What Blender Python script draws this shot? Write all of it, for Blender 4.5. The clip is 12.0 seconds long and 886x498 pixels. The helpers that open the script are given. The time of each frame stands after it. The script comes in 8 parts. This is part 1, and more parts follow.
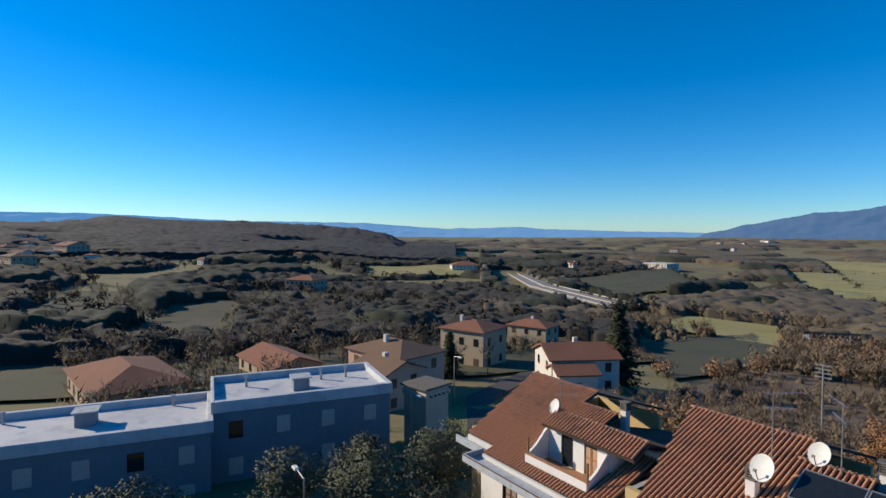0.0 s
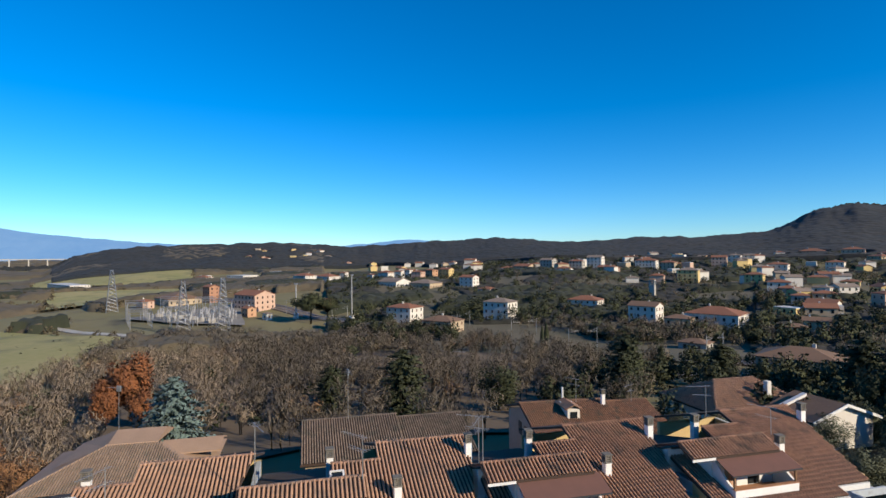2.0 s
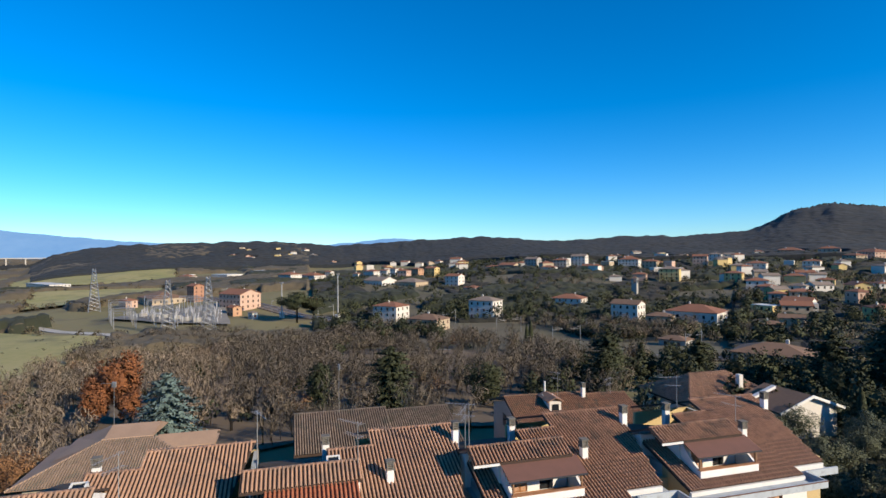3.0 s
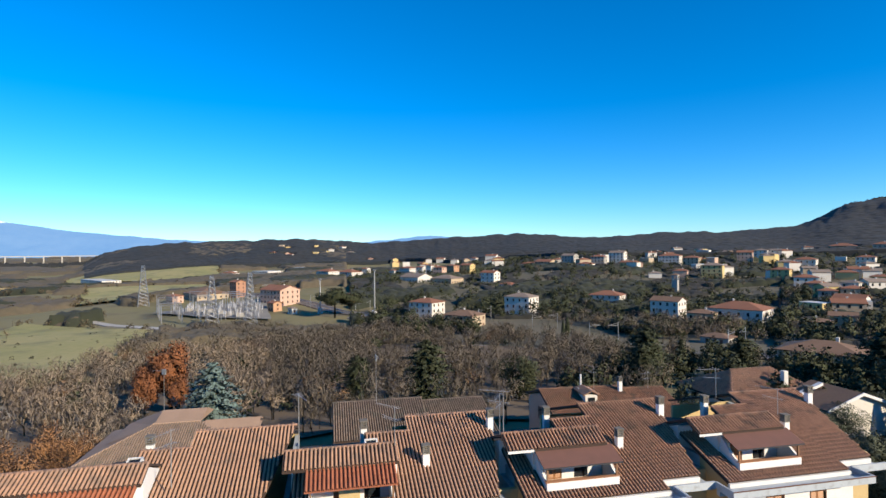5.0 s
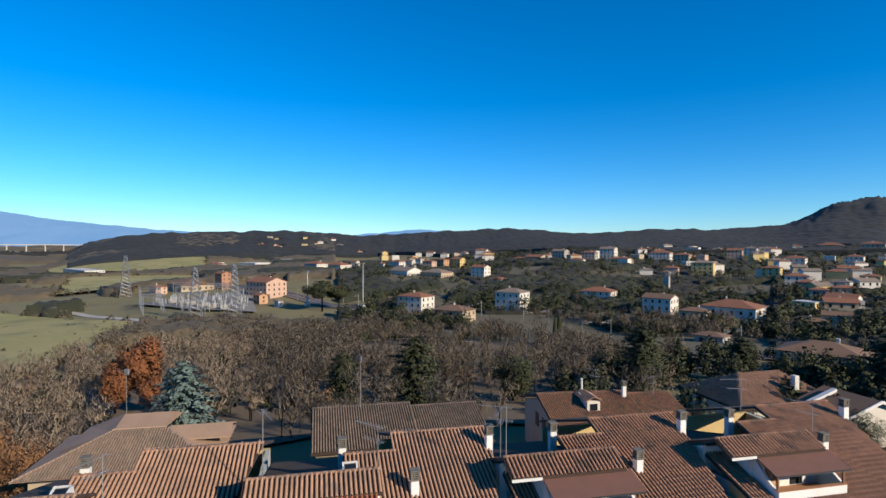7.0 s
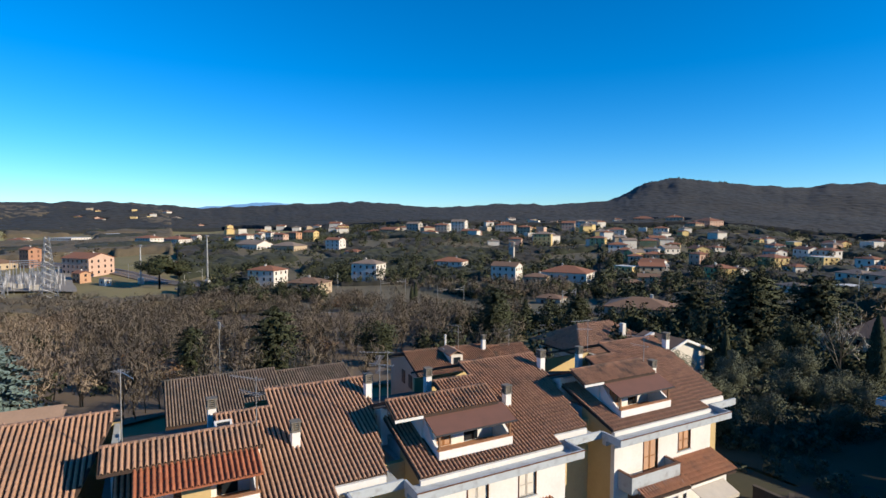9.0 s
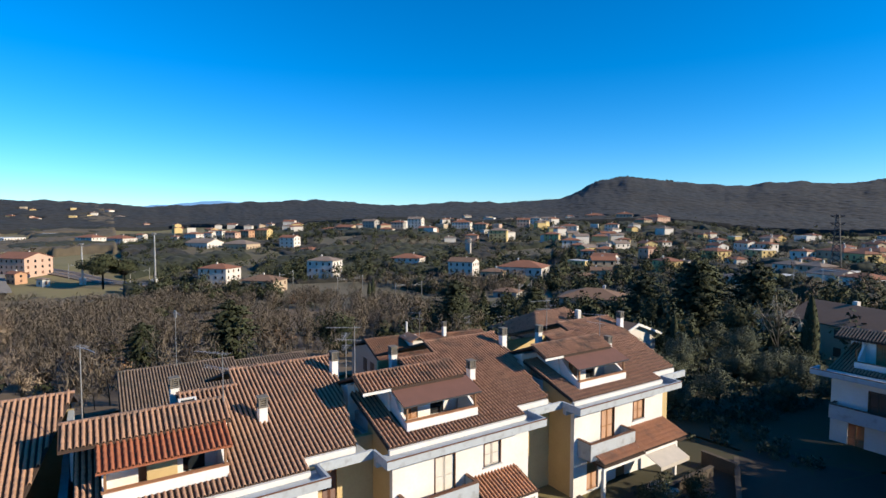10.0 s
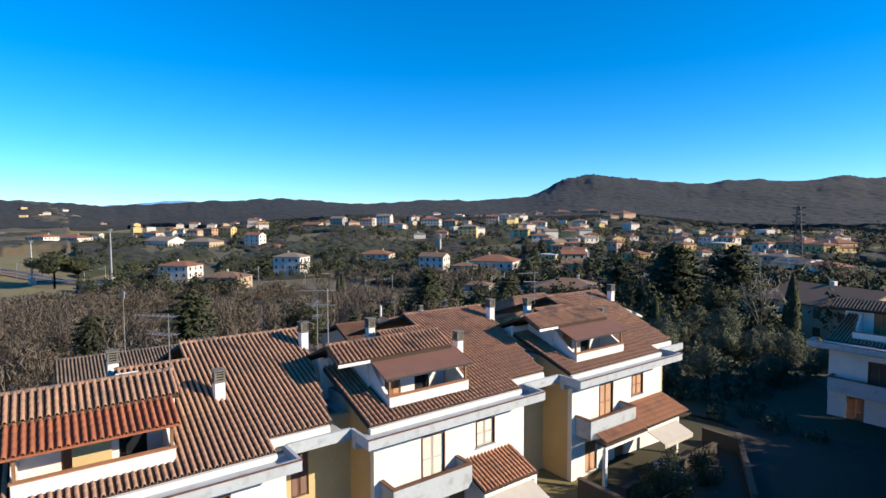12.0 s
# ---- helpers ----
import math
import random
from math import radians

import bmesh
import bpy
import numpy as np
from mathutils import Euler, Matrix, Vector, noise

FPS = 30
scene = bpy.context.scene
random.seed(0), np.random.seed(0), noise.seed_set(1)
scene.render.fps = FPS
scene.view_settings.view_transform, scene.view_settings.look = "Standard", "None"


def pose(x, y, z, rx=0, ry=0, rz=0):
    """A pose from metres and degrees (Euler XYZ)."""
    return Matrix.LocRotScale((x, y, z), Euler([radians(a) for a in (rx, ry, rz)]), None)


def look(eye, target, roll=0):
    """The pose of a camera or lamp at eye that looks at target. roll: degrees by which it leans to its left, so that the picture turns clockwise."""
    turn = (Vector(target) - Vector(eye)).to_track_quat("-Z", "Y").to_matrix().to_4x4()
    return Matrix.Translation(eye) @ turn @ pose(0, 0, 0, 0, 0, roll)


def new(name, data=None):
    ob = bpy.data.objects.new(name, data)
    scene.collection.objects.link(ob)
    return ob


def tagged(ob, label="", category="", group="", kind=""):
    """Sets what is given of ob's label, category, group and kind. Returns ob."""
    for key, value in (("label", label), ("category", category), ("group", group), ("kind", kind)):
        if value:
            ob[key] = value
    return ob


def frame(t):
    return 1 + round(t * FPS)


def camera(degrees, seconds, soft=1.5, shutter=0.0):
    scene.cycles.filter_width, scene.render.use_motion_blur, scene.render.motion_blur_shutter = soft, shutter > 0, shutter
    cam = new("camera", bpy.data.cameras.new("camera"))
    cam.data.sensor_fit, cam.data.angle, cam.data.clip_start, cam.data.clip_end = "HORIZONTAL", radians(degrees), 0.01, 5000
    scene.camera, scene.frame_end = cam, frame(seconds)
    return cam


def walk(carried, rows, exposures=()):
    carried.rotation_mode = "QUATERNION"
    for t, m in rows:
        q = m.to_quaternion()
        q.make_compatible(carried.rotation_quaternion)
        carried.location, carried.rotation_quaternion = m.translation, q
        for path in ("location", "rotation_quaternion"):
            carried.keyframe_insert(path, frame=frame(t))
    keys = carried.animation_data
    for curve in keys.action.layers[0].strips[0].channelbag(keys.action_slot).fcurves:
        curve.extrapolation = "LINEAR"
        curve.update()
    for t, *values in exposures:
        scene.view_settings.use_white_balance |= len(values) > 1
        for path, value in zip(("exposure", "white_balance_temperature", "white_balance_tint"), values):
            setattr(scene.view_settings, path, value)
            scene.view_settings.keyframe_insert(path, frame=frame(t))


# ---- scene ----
from itertools import product

# ================= camera and walk =================
cam = camera(78.8, 12.0, soft=1.5)
PATH = [
    (0, (-1.903, -1.929, 18.247), (-10.135, 3.740, 17.937), 0.30),
    (0.3, (-2.562, -1.627, 18.479), (-7.149, 7.255, 18.209), 1.78),
    (0.5, (-2.918, -1.392, 18.657), (-4.312, 8.509, 18.506), 2.18),
    (0.7, (-3.128, -1.355, 18.850), (-1.697, 8.542, 18.803), 2.19),
    (1, (-3.625, -1.268, 19.339), (2.600, 6.558, 19.430), 1.37),
    (1.2, (-3.908, -1.195, 19.638), (4.568, 4.110, 19.784), 1.08),
    (1.5, (-4.727, -1.057, 20.180), (5.227, -0.110, 20.337), 0.17),
    (2, (-5.757, -0.919, 20.722), (3.937, -3.371, 20.836), -0.41),
    (2.5, (-6.916, -0.509, 20.844), (2.707, -3.228, 20.938), -0.38),
    (4.5, (-9.236, 0.241, 20.304), (0.476, -2.138, 20.352), -0.63),
    (5, (-8.502, -0.060, 20.273), (1.281, -2.132, 20.319), -0.52),
    (5.5, (-7.436, -0.385, 20.215), (2.391, -2.240, 20.266), -0.30),
    (6, (-6.126, -0.609, 20.211), (3.707, -2.433, 20.226), -0.05),
    (6.5, (-4.702, -0.813, 20.116), (5.114, -2.724, 20.103), 0.04),
    (7, (-3.470, -0.854, 20.094), (6.272, -3.110, 20.028), 0.27),
    (7.5, (-2.930, -0.676, 19.976), (6.626, -3.606, 19.686), 0.37),
    (9.5, (-3.128, 0.858, 18.051), (5.403, -4.332, 17.516), 0.23),
    (10, (-3.296, 1.189, 17.463), (5.061, -4.274, 16.907), 0.12),
    (10.5, (-3.068, 1.306, 16.900), (5.233, -4.241, 16.325), 0.02),
    (11, (-2.551, 1.212, 16.266), (5.603, -4.540, 15.611), -0.12),
    (11.5, (-1.553, 0.804, 15.643), (6.494, -5.097, 14.986), -0.13),
    (12, (-0.000, 0.000, 14.999), (8.025, -5.940, 14.431), -0.16),
]
walk(cam, [(t, look(eye, target, roll)) for t, eye, target, roll in PATH], exposures=[(0.0, 0.28), (0.5, 0.62), (1.2, 0.48), (1.6, 0.42), (2.5, 0.5), (4.5, 0.72), (5.2, 0.7), (6.0, 0.58), (7.5, 0.42), (9.5, 0.6), (10.5, 0.7), (12.0, 0.82)])

# ================= sky and sun =================
SUN_AZ, SUN_EL = 128.0, 24.0
sun_dir = Vector((-math.sin(radians(SUN_AZ)) * math.cos(radians(SUN_EL)), math.cos(radians(SUN_AZ)) * math.cos(radians(SUN_EL)), math.sin(radians(SUN_EL))))
world = bpy.data.worlds.new("sky")
scene.world = world
world.use_nodes = True
sky = world.node_tree.nodes.new("ShaderNodeTexSky")
sky.sky_type = "NISHITA"
sky.sun_disc = False
sky.sun_elevation = radians(SUN_EL)
sky.sun_rotation = radians(-SUN_AZ)
sky.altitude = 800
sky.air_density, sky.dust_density, sky.ozone_density = 1.0, 0.1, 5.0
background = world.node_tree.nodes["Background"]
background.inputs["Strength"].default_value = 0.107
deep = world.node_tree.nodes.new("ShaderNodeHueSaturation")
deep.inputs["Saturation"].default_value = 1.225
tint = world.node_tree.nodes.new("ShaderNodeMix")
tint.data_type, tint.blend_type = "RGBA", "MULTIPLY"
tint.inputs[0].default_value = 1.0
tint.inputs[7].default_value = (0.79, 0.985, 1.13, 1)
world.node_tree.links.new(sky.outputs[0], tint.inputs[6])
world.node_tree.links.new(tint.outputs[2], deep.inputs["Color"])
world.node_tree.links.new(deep.outputs[0], background.inputs["Color"])
sun = new("sun", bpy.data.lights.new("sun", "SUN"))
sun.data.energy, sun.data.angle, sun.data.color = 5.0, radians(0.55), (1.0, 0.85, 0.64)
sun.matrix_world = look(sun_dir * 100, (0, 0, 0))

# ================= materials =================


def material(name, color, second=None, rough=0.85, scale=1.0, fine=12.0, mix=0.5, bump=0.0, metal=0.0, island=0.0, spread=0.0, coord="Object", stretch=(1, 1, 1), third=None):
    """A surface of two colours mixed by coarse and fine noise; island and spread vary the value of each loose piece or each object."""
    m = bpy.data.materials.new(name)
    m.use_nodes = True
    t = m.node_tree
    n, link = t.nodes, t.links.new
    bsdf = n["Principled BSDF"]
    bsdf.inputs["Roughness"].default_value, bsdf.inputs["Metallic"].default_value = rough, metal
    where = n.new("ShaderNodeTexCoord")
    mapping = n.new("ShaderNodeMapping")
    mapping.inputs["Scale"].default_value = stretch
    link(where.outputs[coord], mapping.inputs["Vector"])
    coarse, small = n.new("ShaderNodeTexNoise"), n.new("ShaderNodeTexNoise")
    coarse.inputs["Scale"].default_value, coarse.inputs["Detail"].default_value = scale, 5
    small.inputs["Scale"].default_value, small.inputs["Detail"].default_value = fine, 4
    for tex in (coarse, small):
        link(mapping.outputs[0], tex.inputs["Vector"])
    both = n.new("ShaderNodeMath")
    both.operation = "MULTIPLY_ADD"
    link(small.outputs["Fac"], both.inputs[0])
    both.inputs[1].default_value = 0.6
    link(coarse.outputs["Fac"], both.inputs[2])
    ramp = n.new("ShaderNodeMapRange")
    ramp.inputs["From Min"].default_value, ramp.inputs["From Max"].default_value = 0.8 - 0.3 * mix - 0.12, 0.8 - 0.3 * mix + 0.42
    link(both.outputs[0], ramp.inputs["Value"])
    blend = n.new("ShaderNodeMix")
    blend.data_type = "RGBA"
    blend.inputs[6].default_value = (*color, 1)
    blend.inputs[7].default_value = (*(second or [c * 0.75 for c in color]), 1)
    link(ramp.outputs[0], blend.inputs[0])
    out = blend.outputs[2]
    if third:
        spots = n.new("ShaderNodeTexNoise")
        spots.inputs["Scale"].default_value, spots.inputs["Detail"].default_value = scale * 2.7, 6
        link(mapping.outputs[0], spots.inputs["Vector"])
        cut = n.new("ShaderNodeMapRange")
        cut.inputs["From Min"].default_value, cut.inputs["From Max"].default_value = 0.52, 0.68
        link(spots.outputs["Fac"], cut.inputs["Value"])
        more = n.new("ShaderNodeMix")
        more.data_type = "RGBA"
        link(cut.outputs[0], more.inputs[0])
        link(out, more.inputs[6])
        more.inputs[7].default_value = (*third, 1)
        out = more.outputs[2]
    if island or spread:
        value = n.new("ShaderNodeHueSaturation")
        link(out, value.inputs["Color"])
        pick = n.new("ShaderNodeMapRange")
        if island:
            link(n.new("ShaderNodeNewGeometry").outputs["Random Per Island"], pick.inputs["Value"])
        else:
            link(n.new("ShaderNodeObjectInfo").outputs["Random"], pick.inputs["Value"])
        amount = island or spread
        pick.inputs["To Min"].default_value, pick.inputs["To Max"].default_value = 1 - amount, 1 + amount
        link(pick.outputs[0], value.inputs["Value"])
        out = value.outputs[0]
    link(out, bsdf.inputs["Base Color"])
    if bump:
        relief = n.new("ShaderNodeBump")
        relief.inputs["Strength"].default_value, relief.inputs["Distance"].default_value = bump, 0.02
        link(small.outputs["Fac"], relief.inputs["Height"])
        link(relief.outputs[0], bsdf.inputs["Normal"])
    return m


TILE = material("terracotta_tile", (0.359, 0.211, 0.136), (0.257, 0.148, 0.0975), rough=0.9, scale=0.35, fine=9, island=0.07, third=(0.195, 0.129, 0.0936), bump=0.2)
TILE_PIECE = material("terracotta_tile_piece", (0.359, 0.211, 0.136), (0.257, 0.148, 0.0975), rough=0.9, scale=3.5, fine=19, spread=0.07, third=(0.195, 0.129, 0.0936), bump=0.2)
TILE_WORN = material("worn_tile", (0.32, 0.17, 0.105), (0.21, 0.115, 0.075), rough=0.9, scale=0.35, fine=9, island=0.1, third=(0.115, 0.076, 0.056), bump=0.2)
TILE_WORN_PIECE = material("worn_tile_piece", (0.32, 0.17, 0.105), (0.21, 0.115, 0.075), rough=0.9, scale=3.5, fine=19, spread=0.1, third=(0.115, 0.076, 0.056), bump=0.2)
# Shadow between the tile columns is put into this near-black clay colour.
TILE_BED = material("shaded_tile_channel", (0.05, 0.028, 0.019), (0.032, 0.02, 0.014), rough=0.95, scale=0.8, fine=10)
TILE_GREY = material("weathered_tile", (0.187, 0.14, 0.109), (0.117, 0.0897, 0.0741), rough=0.95, scale=0.4, fine=8, island=0.2, third=(0.0936, 0.0858, 0.0702))
TILE_BROWN = material("brown_tile", (0.3, 0.155, 0.09), (0.2, 0.11, 0.072), rough=0.95, scale=0.4, fine=8, island=0.15, third=(0.13, 0.1, 0.072))
TILE_BEIGE = material("pale_roof_sheet", (0.328, 0.218, 0.148), (0.257, 0.172, 0.117), rough=0.9, scale=0.5, fine=6)
TILE_RED = material("red_tile", (0.281, 0.0936, 0.0429), (0.211, 0.0663, 0.0312), rough=0.8, scale=1.5, fine=10, island=0.15)
PLASTER = material("white_plaster", (0.66, 0.65, 0.63), (0.57, 0.55, 0.52), rough=0.92, scale=0.7, fine=7, mix=0.35, bump=0.1)
YELLOW = material("yellow_plaster", (0.484, 0.367, 0.187), (0.413, 0.304, 0.148), rough=0.92, scale=0.7, fine=7, mix=0.4, bump=0.1)
CONCRETE = material("painted_concrete", (0.38, 0.42, 0.45), (0.32, 0.345, 0.365), rough=0.9, scale=0.9, fine=9, mix=0.35, bump=0.1, third=(0.28, 0.295, 0.3))
CAP = material("weathered_cap", (0.156, 0.14, 0.117), (0.0936, 0.0858, 0.0741), rough=0.95, scale=4, fine=22, mix=0.5)
WHITE = material("white_paint", (0.608, 0.601, 0.577), (0.515, 0.507, 0.484), rough=0.7, scale=1.2, fine=9, mix=0.35)
SHUTTER = material("brown_shutter", (0.125, 0.0507, 0.0273), (0.078, 0.0351, 0.0211), rough=0.6, scale=3, fine=30)
SHUTTER_ORANGE = material("wood_shutter", (0.328, 0.156, 0.0624), (0.234, 0.109, 0.0468), rough=0.6, scale=3, fine=30)
SHUTTER_PALE = material("pale_panel", (0.468, 0.437, 0.39), (0.39, 0.359, 0.32), rough=0.6, scale=3, fine=30)
FLOOR = material("terracotta_floor", (0.374, 0.187, 0.0936), (0.296, 0.14, 0.0702), rough=0.8, scale=2, fine=16)
CLOTH = material("brown_awning_cloth", (0.133, 0.0624, 0.0468), (0.109, 0.053, 0.0406), rough=0.9, scale=1.5, fine=20)
CLOTH_WHITE = material("white_awning_cloth", (0.484, 0.437, 0.374), (0.39, 0.359, 0.312), rough=0.9, scale=2, fine=20)
METAL = material("galvanised_metal", (0.39, 0.39, 0.39), (0.281, 0.281, 0.281), rough=0.45, metal=0.7, scale=2, fine=20)
DARK = material("dark_metal", (0.0351, 0.0351, 0.039), (0.0234, 0.0234, 0.0273), rough=0.55, scale=3, fine=20)
WOOD = material("timber", (0.218, 0.117, 0.0546), (0.156, 0.078, 0.039), rough=0.8, scale=2, fine=14)
GLASS = material("dark_glass", (0.0156, 0.0195, 0.0234), (0.0117, 0.0156, 0.0195), rough=0.12, scale=1, fine=4)
ASPHALT = material("asphalt", (0.0468, 0.0468, 0.0484), (0.0351, 0.0351, 0.0367), rough=0.95, scale=0.2, fine=5)
LAND = material("winter_grassland", (0.135, 0.128, 0.046), (0.175, 0.143, 0.068), rough=1.0, scale=0.012, fine=0.12, mix=0.5, third=(0.085, 0.07, 0.038))


def wooded_heights(m):
    """Above the valley the land is covered by leafless woods."""
    t = m.node_tree
    n, link = t.nodes, t.links.new
    bsdf = n["Principled BSDF"]
    before = bsdf.inputs["Base Color"].links[0].from_socket
    where, split, rise, blend = n.new("ShaderNodeTexCoord"), n.new("ShaderNodeSeparateXYZ"), n.new("ShaderNodeMapRange"), n.new("ShaderNodeMix")
    link(where.outputs["Object"], split.inputs[0])
    link(split.outputs["Z"], rise.inputs["Value"])
    rise.inputs["From Min"].default_value, rise.inputs["From Max"].default_value = 14, 26
    blend.data_type = "RGBA"
    link(rise.outputs[0], blend.inputs[0])
    link(before, blend.inputs[6])
    blend.inputs[7].default_value = (0.031, 0.03, 0.029, 1)
    link(blend.outputs[2], bsdf.inputs["Base Color"])


wooded_heights(LAND)

# ================= mesh helpers =================


class Geo:
    """Vertices and faces gathered for one mesh."""

    def __init__(self):
        self.v, self.f = [], []

    def add(self, verts, faces, m=None):
        k = len(self.v)
        self.v += [tuple(m @ Vector(p)) for p in verts] if m else [tuple(p) for p in verts]
        self.f += [tuple(i + k for i in f) for f in faces]
        return self

    def box(self, x0, x1, y0, y1, z0, z1, m=None):
        pts = [(x, y, z) for z in (z0, z1) for y in (y0, y1) for x in (x0, x1)]
        return self.add(pts, [(0, 2, 3, 1), (4, 5, 7, 6), (0, 1, 5, 4), (1, 3, 7, 5), (3, 2, 6, 7), (2, 0, 4, 6)], m)

    def soft_box(self, x0, x1, y0, y1, z0, z1, b=0.02, m=None):
        """A box whose upright and top edges are cut off at an angle."""
        lower = [(x0 + b, y0), (x1 - b, y0), (x1, y0 + b), (x1, y1 - b), (x1 - b, y1), (x0 + b, y1), (x0, y1 - b), (x0, y0 + b)]
        cx, cy = (x0 + x1) / 2, (y0 + y1) / 2
        upper = [(x + (b if x < cx else -b), y + (b if y < cy else -b)) for x, y in lower]
        pts = [(x, y, z0) for x, y in lower] + [(x, y, z1 - b) for x, y in lower] + [(x, y, z1) for x, y in upper]
        faces = [tuple(range(7, -1, -1)), tuple(range(16, 24))]
        for r in (0, 8):
            faces += [(r + i, r + (i + 1) % 8, r + 8 + (i + 1) % 8, r + 8 + i) for i in range(8)]
        return self.add(pts, faces, m)

    def prism(self, outline, axis, a, b, m=None):
        """A convex or simple outline pushed along an axis from a to b."""
        def put(p, d):
            return {"x": (d, p[0], p[1]), "y": (p[0], d, p[1]), "z": (p[0], p[1], d)}[axis]
        k = len(outline)
        pts = [put(p, a) for p in outline] + [put(p, b) for p in outline]
        faces = [tuple(range(k)), tuple(range(2 * k - 1, k - 1, -1))] + [(i, k + i, k + (i + 1) % k, (i + 1) % k) for i in range(k)]
        return self.add(pts, faces, m)

    def tube(self, p, q, r0, r1=None, n=6, cap=True):
        r1 = r0 if r1 is None else r1
        p, q = Vector(p), Vector(q)
        d = (q - p).normalized()
        side = d.cross(Vector((0, 0, 1)) if abs(d.z) < 0.95 else Vector((1, 0, 0))).normalized()
        up = side.cross(d)
        ring = [side * math.cos(2 * math.pi * i / n) + up * math.sin(2 * math.pi * i / n) for i in range(n)]
        pts = [p + c * r0 for c in ring] + [q + c * r1 for c in ring]
        faces = [(i, (i + 1) % n, n + (i + 1) % n, n + i) for i in range(n)]
        if cap:
            faces += [tuple(range(n - 1, -1, -1)), tuple(range(n, 2 * n))]
        return self.add(pts, faces)

    def mesh(self, name):
        me = bpy.data.meshes.new(name)
        me.from_pydata(self.v, [], self.f)
        bm = bmesh.new()
        bm.from_mesh(me)
        bmesh.ops.recalc_face_normals(bm, faces=bm.faces)
        bm.to_mesh(me)
        bm.free()
        return me


def part(name, geo, mat, parent=None, label="", m=None):
    """One mesh object under a thing or a part."""
    me = geo if isinstance(geo, bpy.types.Mesh) else geo.mesh(name)
    if not me.materials:
        me.materials.append(mat)
    ob = new(name, me)
    if parent:
        ob.parent = parent
    if m is not None:
        ob.matrix_local = m
    return tagged(ob, label) if label else ob


def thing(name, m, label, category, group="", kind=""):
    ob = new(name)
    ob.matrix_world = m
    return tagged(ob, label, category, group, kind)


# ================= ground =================
RADII = [0, 35, 80, 140, 220, 320, 450, 700, 1100, 1700, 2600]
PROFILE = {
    -165: [0, 0, -1, -3, -5, -6, -4, 4, 30, 40, 30],
    -140: [0, 0, -3, -8, -13, -12, -2, 16, 32, 40, 30],
    -118: [0, 0, -5, -11, -16, -15, 2, 16, 22, 20, 0],
    -95: [0, -1, -6, -11, -16, -17, -8, -8, -8, -5, -10],
    -65: [0, -2, -7, -12, -16, -18, -20, -23, -22, -8, 4],
    -30: [0, -2, -7, -13, -17, -19, -21, -23, -18, -5, 6],
    20: [0, -2, -7, -12, -17, -19, -20, -22, -23, -16, -8],
    55: [0, -2, -6, -11, -16, -18, -18, -16, -16, -20, -25],
    80: [0, -1, -5, -10, -14, -14, -10, -4, 5, 5, 0],
    115: [0, 0, -2, -4, -5, -4, 2, 12, 20, 20, 10],
}
# skyline of the wooded hills: bearing and elevation in degrees
HILL_AZ = [-175, -165, -163, -160, -156, -152, -146, -142, -139, -137, -135.5, -129, -124, -118.5, -110, -103, -94.5, -88, -82, -76.5, -72.5, -70, -66, 58, 61, 65, 72, 82, 87, 91, 96, 110]
HILL_EL = [2.9, 3.0, 3.2, 2.9, 3.25, 2.9, 3.5, 4.15, 3.6, 2.6, 1.95, 1.55, 1.65, 1.25, 1.8, 1.5, 0.95, 1.4, 1.3, 1.13, 0.8, 0.2, -2, -2, -0.4, 0.39, 0.8, 1.0, 1.32, 0.7, 0.6, 0.6]


def ground(x, y):
    """The height of the land, falling from the houses to the valley and rising to the hills."""
    r, az = math.hypot(x, y), math.degrees(math.atan2(-x, y))
    keys = sorted(PROFILE)
    if az < keys[0] or az >= keys[-1]:
        a, b = keys[-1], keys[0]
        f = ((az - a) % 360) / ((b - a) % 360)
    else:
        b = next(k for k in keys if k > az)
        a = keys[keys.index(b) - 1]
        f = (az - a) / (b - a)
    f = f * f * (3 - 2 * f)
    h = np.interp(r, RADII, PROFILE[a]) * (1 - f) + np.interp(r, RADII, PROFILE[b]) * f
    crest = 13 + 1500 * math.tan(radians(np.interp(az, HILL_AZ, HILL_EL)))
    crest += 5 * noise.noise(Vector((az / 1.3, r / 300, 0))) + 2.5 * noise.noise(Vector((az * 2.2, r / 60, 4)))
    h += max(crest - h, 0) * math.exp(-(((r - 1500) / 430) ** 2))
    far = min(max((r - 90) / 400, 0), 1) * (1 - 0.8 * math.exp(-(((r - 1500) / 300) ** 2)))
    wave = 2.2 * math.sin(x / 61 + 1.3) * math.cos(y / 83) + 3.0 * math.sin(x / 190 - y / 230) + 1.2 * math.sin(y / 29 + x / 47)
    return float(h + far * wave)


def land():
    rings = [0.0] + [8 * 1.052 ** k for k in range(126)]
    rings = [r for r in rings if r < 4600] + [4800.0]
    n = 420
    v = [(0, 0, ground(0, 0))]
    for r in rings[1:]:
        for k in range(n):
            a = 2 * math.pi * k / n
            x, y = r * math.cos(a), r * math.sin(a)
            v.append((x, y, ground(x, y)))
    f = [(0, 1 + k, 1 + (k + 1) % n) for k in range(n)]
    for j in range(len(rings) - 2):
        o = 1 + j * n
        f += [(o + k, o + n + k, o + n + (k + 1) % n, o + (k + 1) % n) for k in range(n)]
    me = bpy.data.meshes.new("ground")
    me.from_pydata(v, [], f)
    me.polygons.foreach_set("use_smooth", [True] * len(f))
    me.materials.append(LAND)
    tagged(new("ground", me), "winter grassland and fallow fields falling to a valley", "ground", kind="structure")


land()

# ================= terraced houses =================
SLOPE = 0.327
EAVE_Y, EAVE_Z = 1.3, 6.28
PITCH, EXPOSED = 0.225, 0.36


def roof_z(y):
    return EAVE_Z + SLOPE * (y - EAVE_Y)


